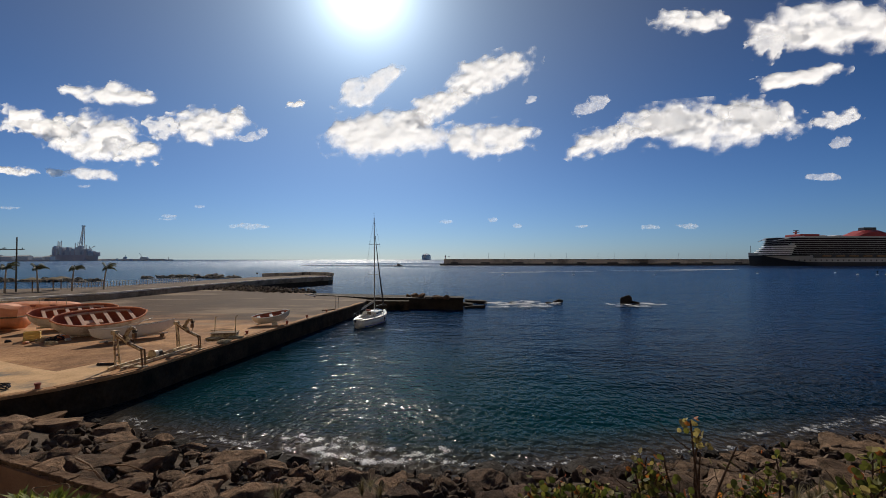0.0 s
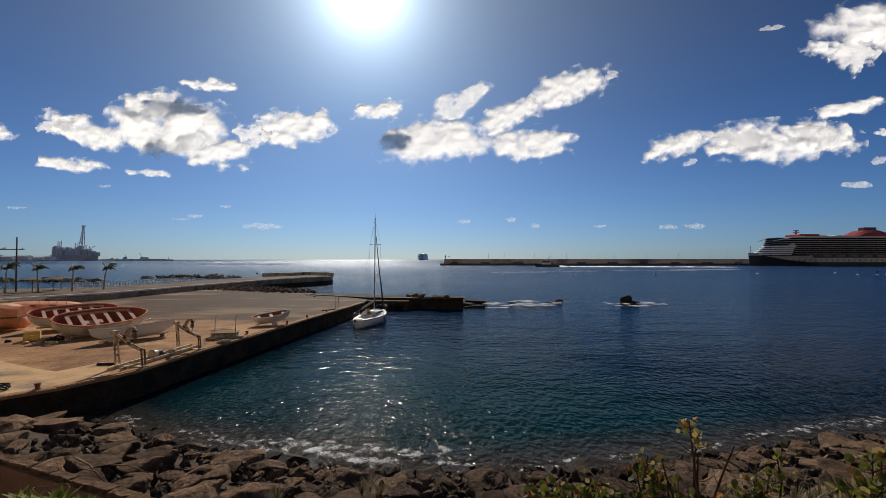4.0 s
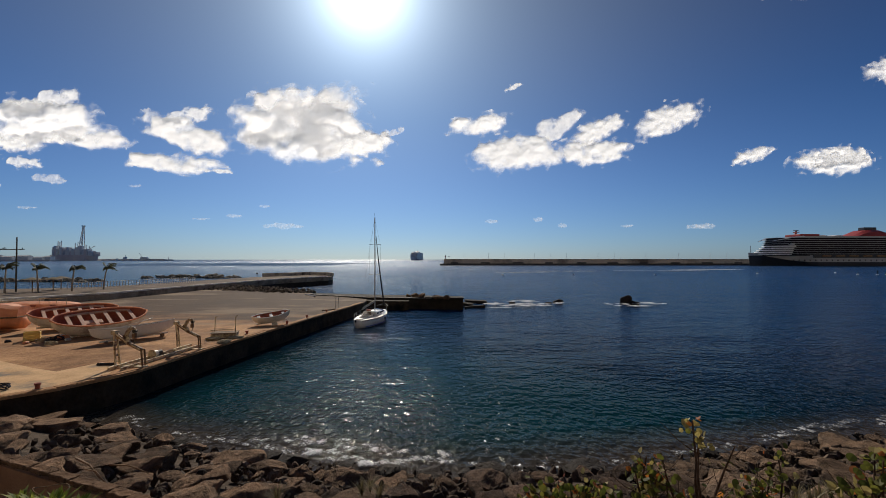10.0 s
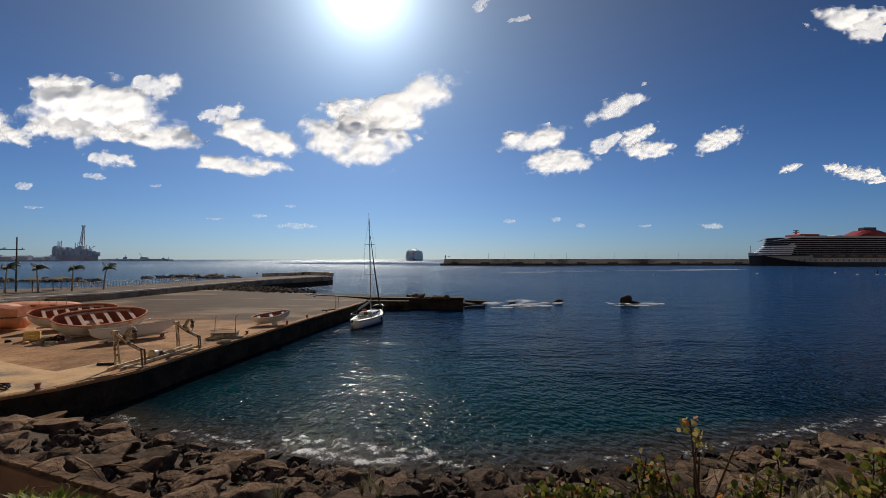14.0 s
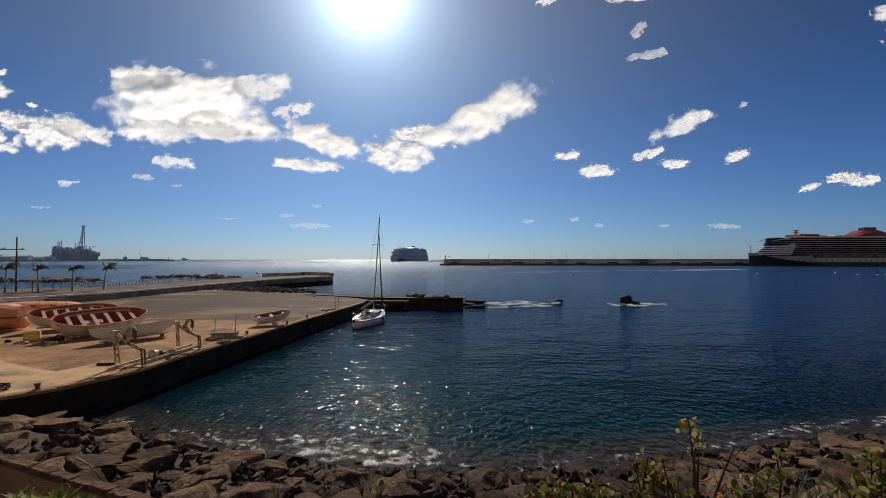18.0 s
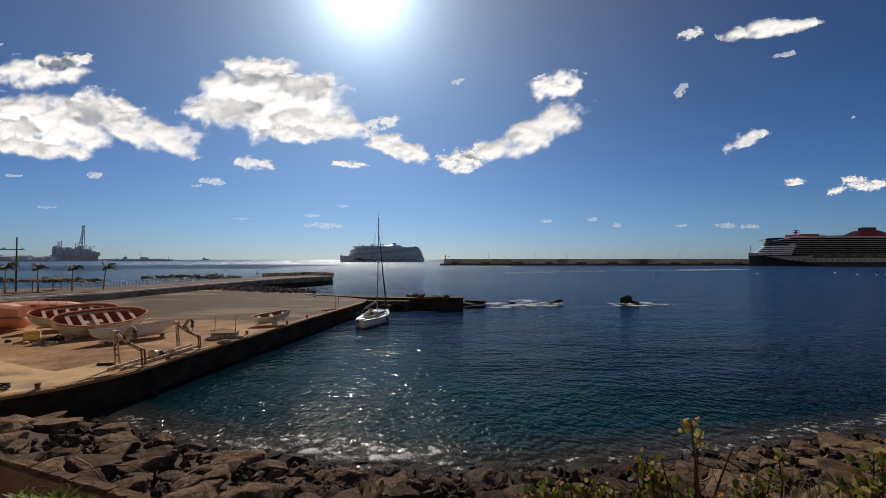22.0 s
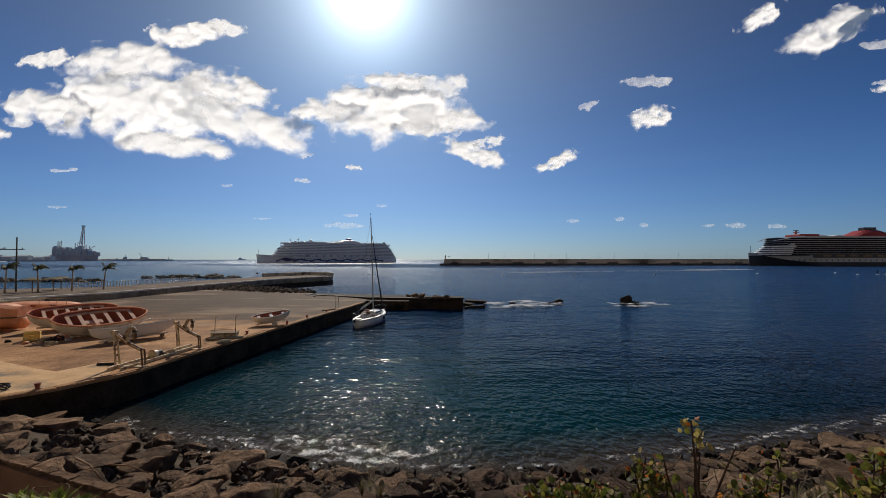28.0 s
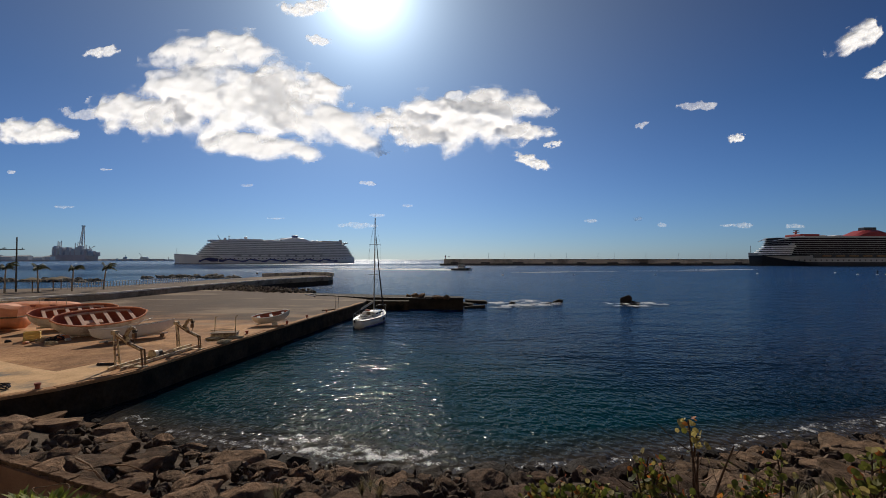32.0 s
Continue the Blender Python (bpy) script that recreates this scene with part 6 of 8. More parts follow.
# ---------------------------------------------------------------- boats under way, wakes and foam
rib = launch("dark fast inflatable boat speeding with a white wake", 9, SHIP_BLACK)
sail_past(rib, wake(150, 8, 301, 1.6), [(t, (px - 784) / 784 * y * 0.84, y * 0.84) for t, px, y in (
    (0, 705, 560), (0.4, 818, 520), (0.6, 897, 505), (0.8, 1005, 490), (1.0, 1104, 480), (1.3, 1245, 470), (1.6, 1392, 462), (2.0, 1590, 455), (2.6, 1900, 450), (4, 2600, 450), (6, 2605, 450), (32, 2640, 450))])
tug = launch("dark harbour tug with a white deckhouse, under way", 24, SHIP_BLACK, "tug_boat", 2.0)
sail_past(tug, wake(190, 11, 302, 2.0), [(t, (px - 784) / 784 * y * 0.93, y * 0.93) for t, px, y in (
    (0, 2600, 440), (1, 2100, 440), (2.0, 1575, 445), (2.3, 1473, 452), (2.6, 1388, 458), (3.0, 1273, 464), (3.3, 1188, 468), (3.5, 1135, 470), (4.1, 935, 480), (4.5, 820, 505), (4.8, 735, 580),
    (5.05, 690, 720), (5.3, 696, 890), (5.5, 718, 960), (5.7, 736, 985), (6.0, 763, 1000), (6.4, 803, 1005), (7.5, 900, 1005), (10, 1100, 900), (14, 1400, 720), (16, 1480, 690), (32, 1500, 690))])
pilot = launch("dark pilot boat with a white cabin, running fast", 14, SHIP_BLACK, "pilot_boat", 1.3)
sail_past(pilot, wake(170, 9, 303, 1.8), [(t, (px - 784) / 784 * y * 0.88, y * 0.88) for t, px, y in (
    (0, -60, 1500), (26, -40, 1500), (28.5, 60, 1450), (29.6, 165, 1150), (30.2, 245, 820), (30.5, 287, 690), (30.8, 338, 570), (31.0, 387, 510), (31.2, 445, 465), (31.4, 518, 425), (31.6, 613, 395), (31.8, 709, 368), (32, 817, 348))])


def foam(cx, cy, w, d, seed, rot=0.0, puffs=None, lift=0.05, high=0.06, beat=3.0, cell=0.16, ragged=0.9, level=-0.38):
    """A patch of foam that rises and sinks with the swell."""
    me = sheet_mesh("foam", FOAM, w, d, cell, seed, puffs or puffs_of(seed, 6, 0.42), high, ragged=ragged, freq=2.6, level=level, soft=0.85)
    ob = tagged(new("foam_patch", me), "white foam of a breaking wave on the water", "foam", "foam patches")
    rnd = random.Random(seed)
    rows, t, up = [], 0.0, rnd.random() < 0.5
    while True:
        z = lift if up else lift - rnd.uniform(0.02, 0.05) - high * d * 0.4
        rows.append((t, pose(cx + rnd.uniform(-0.5, 0.5), cy + rnd.uniform(-0.25, 0.25), z, 0, 0, rot)))
        if t >= 32:
            break
        t = min(32.0, t + beat * rnd.uniform(0.6, 1.4))
        up = not up
    MOVERS.append((ob, rows))
    return ob


# surf between the pier slabs and the reef, round the tall rock, and along the shore
for k, ((x, y, z), w, d) in enumerate((
    ((9.1, 76.13, 0), 5.0, 7.0), ((11.44, 74.33, 0), 7.0, 6.0), ((14.93, 75.22, 0), 7.5, 7.0), ((16.44, 72.62, 0), 6.5, 5.0), ((14.35, 79.99, 0), 8.0, 6.0), ((19.22, 77.06, 0), 4.6, 5.0), ((10.02, 70.99, 0), 6.0, 4.0),
    ((30.41, 76.13, 0), 4.4, 4.5), ((34.51, 77.06, 0), 5.2, 5.0), ((36.22, 76.13, 0), 5.4, 4.0), ((31.22, 73.47, 0), 6.5, 3.6),
)):
    foam(x, y, w, d, 320 + k, lift=0.16, high=0.05, cell=0.16, level=-0.32)


def surf(seed, spots, level=-0.6):
    for k, ((x, y, z), w, d, r) in enumerate(spots):
        foam(x, y, w, d, seed + k, r, lift=0.06, high=0.05, cell=0.07, beat=1.6, level=level)


# left shore: foam whose white also stands in for sun glitter
surf(360, (
    ((-15.17, 21.84, 0), 3.2, 1.1, -30), ((-11.2, 20.19, 0), 2.6, 0.9, -25), ((-9.16, 19.39, 0), 2.6, 0.9, -22), ((-7.51, 18.93, 0), 3.2, 1.5, -20), ((-5.68, 18.44, 0), 3.4, 1.8, -14), ((-3.98, 18.13, 0), 3.4, 1.9, -8), ((-2.11, 17.77, 0), 3.4, 1.9, -4), ((-5.49, 19.39, 0), 3.6, 1.4, -12), ((-3.18, 18.76, 0), 3.6, 1.4, -6), ((-1.01, 18.23, 0), 3.2, 1.3, -2),
))
surf(370, (
    ((-0.31, 17.34, 0), 2.6, 1.0, 0), ((1.65, 17.15, 0), 2.6, 0.9, 2), ((3.59, 17.15, 0), 2.6, 0.9, 6), ((5.19, 17.43, 0), 2.2, 0.9, 10), ((6.87, 17.77, 0), 2.4, 0.8, 12), ((10.1, 18.55, 0), 2.4, 0.9, 18),
    ((12.21, 19.1, 0), 2.6, 0.9, 20), ((14.56, 20, 0), 3.0, 0.9, 24), ((16.7, 20.44, 0), 3.2, 1.1, 26), ((18.86, 21.12, 0), 3.2, 1.1, 28), ((21.02, 21.7, 0), 3.2, 1.0, 28), ((17.04, 21.19, 0), 3.6, 0.6, 20), ((19.78, 21.84, 0), 3.6, 0.5, 22),
), -0.67)
# long thin streaks where boats have passed
for k, ((x, y, z), w, d) in enumerate((((79.95, 277.6, 0), 55, 1.6), ((47.45, 255.06, 0), 40, 1.3), ((143.26, 283.87, 0), 70, 1.6), ((194.14, 320.02, 0), 60, 1.5))):
    me = sheet_mesh("foam_streak", WAKE_FOAM, w, d * 9, 0.9, 400 + k, [(0, 0, 0.5, 0.5), (0.25, 0.05, 0.25, 0.5), (-0.3, -0.05, 0.2, 0.6)], 0.02, ragged=0.7, freq=0.8, level=-0.12, soft=0.8)
    ob = tagged(new("foam_streak", me), "thin white streak of foam drifting on the water", "foam", "foam streaks")
    MOVERS.append((ob, [(0, pose(x - 6, y, 0.05)), (16, pose(x, y + 2, 0.04)), (32, pose(x + 7, y - 1, 0.05))]))

# the sea itself slides gently shoreward under its own ripples
MOVERS.append((water, [(0, pose(0, 6, 0)), (8, pose(1.0, 1.5, 0.02)), (16, pose(-0.6, -3, 0)), (24, pose(0.8, -7, 0.02)), (32, pose(0, -11, 0))]))


# ---------------------------------------------------------------- sailing boat
def sailing_boat():
    ob = thing("sailing_boat", pose(-8.9, 55.6, 0), "white sailing yacht with bare mast moored off the quay", "sailing boat")
    L, beam = 9.4, 3.05
    rings, deck = [], []
    for i in range(17):
        f = i / 16
        x = -L / 2 + L * f
        half = beam / 2 * (0.3 + 0.7 * math.sin(math.pi * min(1, f / 0.62) * 0.5) ** 0.7) * (1 - max(0, (f - 0.42) / 0.58) ** 2.1) + 0.03
        top = 0.95 + 0.3 * max(0, f - 0.3) ** 1.5
        bot = -0.35 + 0.55 * max(0, (f - 0.75) / 0.25) ** 2 + 0.25 * max(0, (0.2 - f) / 0.2)
        dx = 0.75 * max(0, (f - 0.8) / 0.2)
        ring = [(x - dx, 0, bot), (x - dx * 0.6, half * 0.72, bot + 0.22), (x - dx * 0.3, half * 0.96, 0.4), (x, half, top)]
        rings.append(ring + [(p[0], -p[1], p[2]) for p in ring[:0:-1]])
    hull = part("hull", loft(B(), rings), BOAT_WHITE, ob, smooth=True)
    for side in (-1, 1):
        part("rubbing_strake", tube(B(), [(r[3][0], side * (r[3][1] + 0.01), r[3][2] - 0.08) for r in rings], 0.035, 6), WEATHERED_WOOD, hull, "dark rubbing strake")
        part("waterline_stripe", tube(B(), [(r[2][0], side * (r[2][1] - 0.055), 0.14) for r in rings[1:-2]], 0.06, 6), SHIP_BLUE, hull, "blue waterline stripe")
    dk = [[(r[3][0], r[3][1] * k, r[3][2] + 0.01 + 0.05 * (1 - abs(k))) for k in (-1, -0.5, 0, 0.5, 1)] for r in rings]
    part("deck", loft(B(), dk, closed=False), BOAT_WHITE, ob, "pale deck")
    # coach roof
    rr = []
    for x, h, w in ((-1.1, 0.52, 0.95), (-0.2, 0.52, 0.98), (1.2, 0.45, 0.85), (2.2, 0.3, 0.6), (2.7, 0.05, 0.4)):
        z = 1.05
        rr.append([(x, -w, z), (x, -w * 0.86, z + h * 0.8), (x, -w * 0.4, z + h), (x, w * 0.4, z + h), (x, w * 0.86, z + h * 0.8), (x, w, z)])
    roof = part("coach_roof", loft(B(), rr), BOAT_WHITE, ob)
    for side in (-1, 1):
        for x in (-0.6, 0.5, 1.4):
            part("cabin_window", box(B(), (x, side * (0.92 - 0.07 * max(0, x)), 1.3), (0.75, 0.05, 0.16), bevel=0.02), DARK_GLASS, roof)
    part("hatch", box(B(), (1.5, 0, 1.53), (0.55, 0.55, 0.07), bevel=0.02), DARK_GLASS, roof, "smoked deck hatch")
    part("fore_hatch", box(B(), (3.0, 0, 1.28), (0.5, 0.5, 0.07), bevel=0.02), DARK_GLASS, ob)
    # cockpit well with coaming, wheel and sprayhood
    ring = [(-2.45 + 1.05 * math.cos(a), 0.58 * math.sin(a)) for a in (2 * math.pi * k / 18 for k in range(18))]
    part("cockpit", prism(B(), ring, 1.0, 1.045), COCKPIT, ob, "dark open cockpit well")
    part("coaming", tube(B(), [(x, y, 1.1) for x, y in ring + ring[:1]], 0.09, 6), BOAT_WHITE, ob, "rounded white coaming")
    part("tiller", tube(B(), [(-3.6, 0, 1.25), (-2.6, 0.1, 1.45)], 0.03, 6), WEATHERED_WOOD, ob, "wooden tiller")
    part("companionway", box(B(), (-1.14, 0, 1.3), (0.06, 0.5, 0.42), bevel=0.01), WEATHERED_WOOD, ob, "brown companionway boards")
    for side in (-1, 1):
        part("winch_drum", tube(B(), [(-1.7, side * 0.78, 1.05), (-1.7, side * 0.78, 1.28)], 0.09, 8), ALLOY, ob)
    part("rope_heap", rock_bm(5, 0.24, 0.1), ROPE, ob, "heap of brown rope on the deck").matrix_basis = pose(3.4, 0.1, 1.2)
    part("deck_bag", rock_bm(9, 0.28, 0.16), RED_INSIDE, ob, "faded red bag on the cabin top").matrix_basis = pose(-0.6, 0.3, 1.62)
    part("transom_locker", box(B(), (-4.2, 0, 1.02), (0.5, 0.8, 0.14), bevel=0.05), BOAT_WHITE, ob)
    # spars and rigging
    mast_x, foot, head = 0.75, 1.45, 13.2
    mast = part("mast", tube(B(), [(mast_x, 0, foot), (mast_x - 0.05, 0, 8), (mast_x - 0.2, 0, head)], 0.085, 8, 0.06), ALLOY, ob)
    for z in (6.0, 9.8):
        part("spreader", tube(B(), [(mast_x - 0.05, -0.75, z), (mast_x, 0, z + 0.05), (mast_x - 0.05, 0.75, z)], 0.025, 5), ALLOY, mast)
    part("masthead_aerial", tube(B(), [(mast_x - 0.2, 0, head), (mast_x - 0.2, 0.02, head + 0.6)], 0.02, 5), RIGGING, mast)
    boom = part("boom", tube(B(), [(mast_x, 0, 2.55), (-2.7, 0.35, 1.95)], 0.06, 8), ALLOY, ob)
    bm = tube(B(), [(mast_x - 0.2, 0.02, 2.62), (-0.4, 0.13, 2.46), (-1.6, 0.25, 2.25), (-2.5, 0.33, 2.08)], 0.13, 8, 0.08)
    part("furled_mainsail", bm, SAILCLOTH, boom, "grey-white furled mainsail")
    part("furled_headsail", tube(B(), [(4.35, 0, 1.7), (2.4, 0, 6.6), (mast_x + 0.25, 0, 10.9)], 0.11, 7, 0.035), NAVY_CANVAS, ob, "dark furled headsail")
    part("backstay", tube(B(), [(-4.55, 0, 1.15), (mast_x - 0.2, 0, head)], 0.007, 4), RIGGING, ob)
    for side in (-1, 1):
        part("shroud", tube(B(), [(mast_x - 0.1, side * 1.38, 1.15), (mast_x - 0.05, side * 0.75, 6.0), (mast_x - 0.05, side * 0.72, 9.8), (mast_x - 0.18, 0, 12.9)], 0.007, 4), RIGGING, ob)
        part("lower_shroud", tube(B(), [(mast_x - 0.5, side * 1.36, 1.15), (mast_x - 0.05, 0, 6.0)], 0.007, 4), RIGGING, ob)
        rail = [(r[3][0], side * (r[3][1] - 0.06), r[3][2] + 0.6) for r in rings]
        wire = part("guard_wire", tube(B(), rail, 0.012, 4), RIGGING, ob)
        for i in (1, 4, 7, 10, 13):
            x, y, z = rail[i]
            part("stanchion", tube(B(), [(x, y, z - 0.6), (x, y, z)], 0.016, 5), ALLOY, wire)
    part("pulpit", tube(B(), [(3.6, -0.75, 1.75), (4.3, -0.35, 1.85), (4.65, 0, 1.88), (4.3, 0.35, 1.85), (3.6, 0.75, 1.75)], 0.02, 6), ALLOY, ob)
    part("pushpit", tube(B(), [(-3.6, -0.85, 1.62), (-4.5, -0.5, 1.65), (-4.62, 0, 1.65), (-4.5, 0.5, 1.65), (-3.6, 0.85, 1.62)], 0.02, 6), ALLOY, ob)
    for side, x in ((1, -1.8), (1, 1.0), (-1, 0.2)):
        part("fender", tube(B(), [(x, side * 1.56, 0.24), (x, side * 1.58, 0.5), (x, side * 1.56, 0.8)], 0.11, 8), NAVY_CANVAS, ob)
    part("outboard_motor", box(B(), (-4.78, 0.3, 0.85), (0.18, 0.18, 0.36), bevel=0.06), NAVY_CANVAS, ob, "dark outboard motor on the stern")
    return ob


yacht = sailing_boat()
YACHT_SWAY = (  # seconds, sideways drift, lean
    (0, 0.1, 0), (1, 0.8, -1.0), (2, 0.05, -1.4), (3, 0.15, -1.6), (4, 0.05, 0.8), (6, 0.05, 1.0), (7, -0.05, 0.3), (8, 0, 2.0), (9, -0.3, -1.0), (10, 0.15, 0.3),
    (11, 0.15, -1.3), (12, 0.15, 1.3), (13, -0.15, 1.0), (14, -0.3, -1.0), (15, -0.1, 0.8), (16, -0.2, 1.4), (17, -0.3, 0.7), (18, -0.15, 4.4), (19, -0.3, 0.7), (20, 0, 1.0), (21, 0.2, -1.4), (21.5, 0.6, 0.6),
    (22, 0.4, 1.3), (23, 0.05, -1.7), (24, 0.05, 1.0), (25, -0.15, -1.0), (27, 0, -0.6), (28, 0, -1.4), (29, 0, 1.6), (30, -0.15, 0), (31, -0.3, -2.0), (32, 0, 1.2))
MOVERS.append((yacht, [(t, pose(-8.95 + dx, 55.6, 0.02 * math.sin(t * 2.1), lean, 0.35 * math.sin(t * 1.7), 79 - 2.5 * dx)) for t, dx, lean in YACHT_SWAY]))


# ---------------------------------------------------------------- boats laid up on the quay
def open_boat(length, beam, depth, label, outside, inside, rim, thwarts, name="lifeboat", category="lifeboat", full=3.6, rail=0.1, blunt=1.0, sheer=0.22):
    """A double-ended open boat; keel on the ground, x along it."""
    ob = thing(name, pose(0, 0, 0), label, category)

    def section(f, inset, lift):
        x = (f - 0.5) * (length - 2 * inset)
        half = max(0.04, (beam / 2 - inset) * (1 - abs(2 * f - 1) ** full) ** blunt)
        top = depth + sheer * depth * abs(2 * f - 1) ** 2.2
        bot = lift + 0.5 * depth * abs(2 * f - 1) ** 3
        pts = []
        for k in range(6):
            a = k / 5
            pts.append((x * (1 - 0.1 * (1 - a) * abs(2 * f - 1)), half * (a ** 0.4), bot + (top - bot) * a ** 2.0))
        return pts

    out = [section(i / 20, 0, 0) for i in range(21)]
    bm = loft(B(), [[(x, -y, z) for x, y, z in r[::-1]] + r[1:] for r in out], closed=False)
    hull = part("hull", bm, outside, ob, smooth=True)
    ins = [section(i / 20, 0.07, 0.12) for i in range(21)]
    bm = loft(B(), [[(x, -y, z - 0.005) for x, y, z in r[::-1]] + r[1:] for r in ins], closed=False)
    part("lining", bm, inside, ob, smooth=True)
    for side in (-1, 1):
        part("gunwale", tube(B(), [(r[-1][0], side * (r[-1][1] - 0.02), r[-1][2] + 0.02) for r in out], rail, 6), rim, ob, "painted gunwale rail")
    for k in range(thwarts):
        f = 0.14 + 0.72 * k / max(1, thwarts - 1)
        r = section(f, 0.09, 0.1)
        z = r[-1][2] - 0.1 * depth - 0.02
        half = r[-1][1] - 0.06
        part("thwart", box(B(), (r[0][0], 0, z), (0.27, half * 2, 0.06), bevel=0.015), PALE_BENCH if rim is ORANGE_PAINT else rim, ob, "cross bench")
    part("keel", box(B(), (0, 0, 0.0), (length * 0.8, 0.09, 0.14), bevel=0.02), outside, ob)
    for side in (-1, 1):
        part("side_bench", tube(B(), [(ins[i][-1][0], side * max(0.05, ins[i][-1][1] - 0.24), ins[i][-1][2] - 0.16) for i in range(3, 18)], 0.1, 5), PALE_BENCH if rim is ORANGE_PAINT else inside, ob, "bench along the side")
    return ob


big = open_boat(6.6, 3.2, 1.3, "open white lifeboat with red inside leaning on its side", WHITE_PAINT, RED_INSIDE, ORANGE_PAINT, 6, full=2.6, rail=0.07, blunt=0.6, sheer=0.1)
bx, by, bz = (-29.03, 37.71, 1.6)
big.matrix_basis = pose(bx, by, bz + 0.3, 19, -2.0, 50)
copy_thing(big, pose(-34.32, 41.42, 1.6 + 0.3, 17, -1.5, 47))
part("bench_box", box(B(), (-0.6, -0.2, 0.95), (1.3, 0.6, 0.2), bevel=0.03), PALE_BENCH, big, "small pale locker")
whaler = open_boat(5.8, 1.6, 0.85, "long narrow white rowing boat standing on chocks", BOAT_WHITE, WEATHERED_WOOD, BOAT_WHITE, 5, "rowing_boat", "rowing boat", 2.4, 0.05)
whaler.matrix_basis = pose(-24.46, 35.34, 1.78, -5, -2, 50)
for k, x in enumerate((-1.9, 1.9)):
    c = part("chock", box(B(), (x, 0, -0.12), (0.18, 0.5, 0.22), bevel=0.03), WEATHERED_WOOD, whaler)
dinghy = open_boat(3.5, 1.5, 0.7, "small white dinghy with brown inside tilted on the quay", BOAT_WHITE, RED_INSIDE, BOAT_WHITE, 3, "dinghy", "dinghy", 2.8, 0.05)
dinghy.matrix_basis = pose(-16.63, 43.19, 1.9, 12, -8, 24)
part("prop", box(B(), (0.2, -0.5, -0.02), (0.5, 0.35, 0.4), bevel=0.03), WHITE_PAINT, dinghy)


def covered_lifeboat(length, beam, high, label, mat, blunt=3.0, least=0.08):
    ob = thing("covered_lifeboat", pose(0, 0, 0), label, "lifeboat")
    low, up = [], []
    for i in range(15):
        f = i / 14
        x = (f - 0.5) * length
        k = max(least, (1 - abs(2 * f - 1) ** blunt))
        h = beam / 2 * k
        low.append([(x, -h, high * 0.52), (x, -h * 0.8, high * 0.2), (x, 0, 0.05 + 0.2 * (1 - k)), (x, h * 0.8, high * 0.2), (x, h, high * 0.52)])
        t = high * (0.52 + 0.48 * k ** 0.7)
        up.append([(x, -h * 0.97, high * 0.525), (x, -h * 0.86, t * 0.9), (x, -h * 0.4, t), (x, h * 0.4, t), (x, h * 0.86, t * 0.9), (x, h * 0.97, high * 0.525)])
    part("hull", loft(B(), low), mat, ob, smooth=True)
    part("canopy", loft(B(), up), mat, ob, "moulded canopy")
    part("fender_rail", tube(B(), [(r[0][0], r[0][1] - 0.02, r[0][2]) for r in low] + [(r[4][0], r[4][1] + 0.02, r[4][2]) for r in low[::-1]], 0.07, 6), WEATHERED_WOOD, ob)
    for x in (-0.22, 0.02, 0.24):
        part("hatch", box(B(), (x * length, -beam * 0.44, high * 0.74), (0.6, 0.1, 0.45), bevel=0.04), RED_INSIDE, ob)
    part("keel", box(B(), (0, 0, 0.06), (length * 0.7, 0.3, 0.22), bevel=0.03), mat, ob)
    return ob


near_cover = covered_lifeboat(7.5, 2.9, 2.35, "faded orange covered lifeboat stored on the quay", ORANGE_PAINT, 9.0, 0.72)
near_cover.matrix_basis = pose(-41.53, 39.48, 1.6, 0, 0, 12)
far_cover = covered_lifeboat(9.4, 2.8, 1.65, "long pale orange covered lifeboat stored on the quay", ORANGE_PAINT, 6.0, 0.3)
far_cover.matrix_basis = pose(-44.42, 49.06, 1.6, 0, 0, 3)
for k, (p, L) in enumerate((((-58.81, 60.9, 1.6), 5.0), ((-65.45, 63.19, 1.6), 5.0))):
    b = open_boat(L, 1.6, 0.7, "upturned white skiff stored on the quay", WHITE_PAINT, WHITE_PAINT, WHITE_PAINT, 2, "skiff", "skiff")
    b.matrix_basis = pose(p[0], p[1], 2.3, 180, 0, 8 + 6 * k)

white_boat = open_boat(7.0, 2.2, 1.0, "long white open boat standing behind the lifeboats", WHITE_PAINT, WHITE_PAINT, WHITE_PAINT, 4, "work_boat", "boat", 2.6, 0.07)
white_boat.matrix_basis = pose(-53.6, 55.5, 1.82, 0, 0, 6)
for x in (-2.0, 2.0):
    part("chock", box(B(), (x, 0, -0.12), (0.2, 0.7, 0.24), bevel=0.03), WEATHERED_WOOD, white_boat)
for x in (0.6, 1.6, 2.4, 3.4):
    part("grab_rail", tube(B(), [(x, -0.9, 1.1), (x, -0.95, 2.15)], 0.03, 6), RUSTY, far_cover, "thin rusty grab rail")
part("grab_rail", tube(B(), [(0.6, -0.95, 2.1), (3.4, -0.95, 2.12)], 0.03, 6), RUSTY, far_cover, "thin rusty grab rail")

# spars lying across the boats
for p, q, r in (((-30.84, 36.29, 1.75), (-26.81, 36, 2.3), 0.05), ((-26.94, 36.06, 2.2), (-24.57, 37.6, 3), 0.05), ((-32.68, 35.53, 1.7), (-30.6, 36.83, 1.75), 0.04)):
    single("spar", tube(B(), [p, q], r, 7, r * 0.7), BOAT_WHITE, pose(0, 0, 0), "long white wooden spar lying on the boats", "spar", "loose spars", smooth=True)


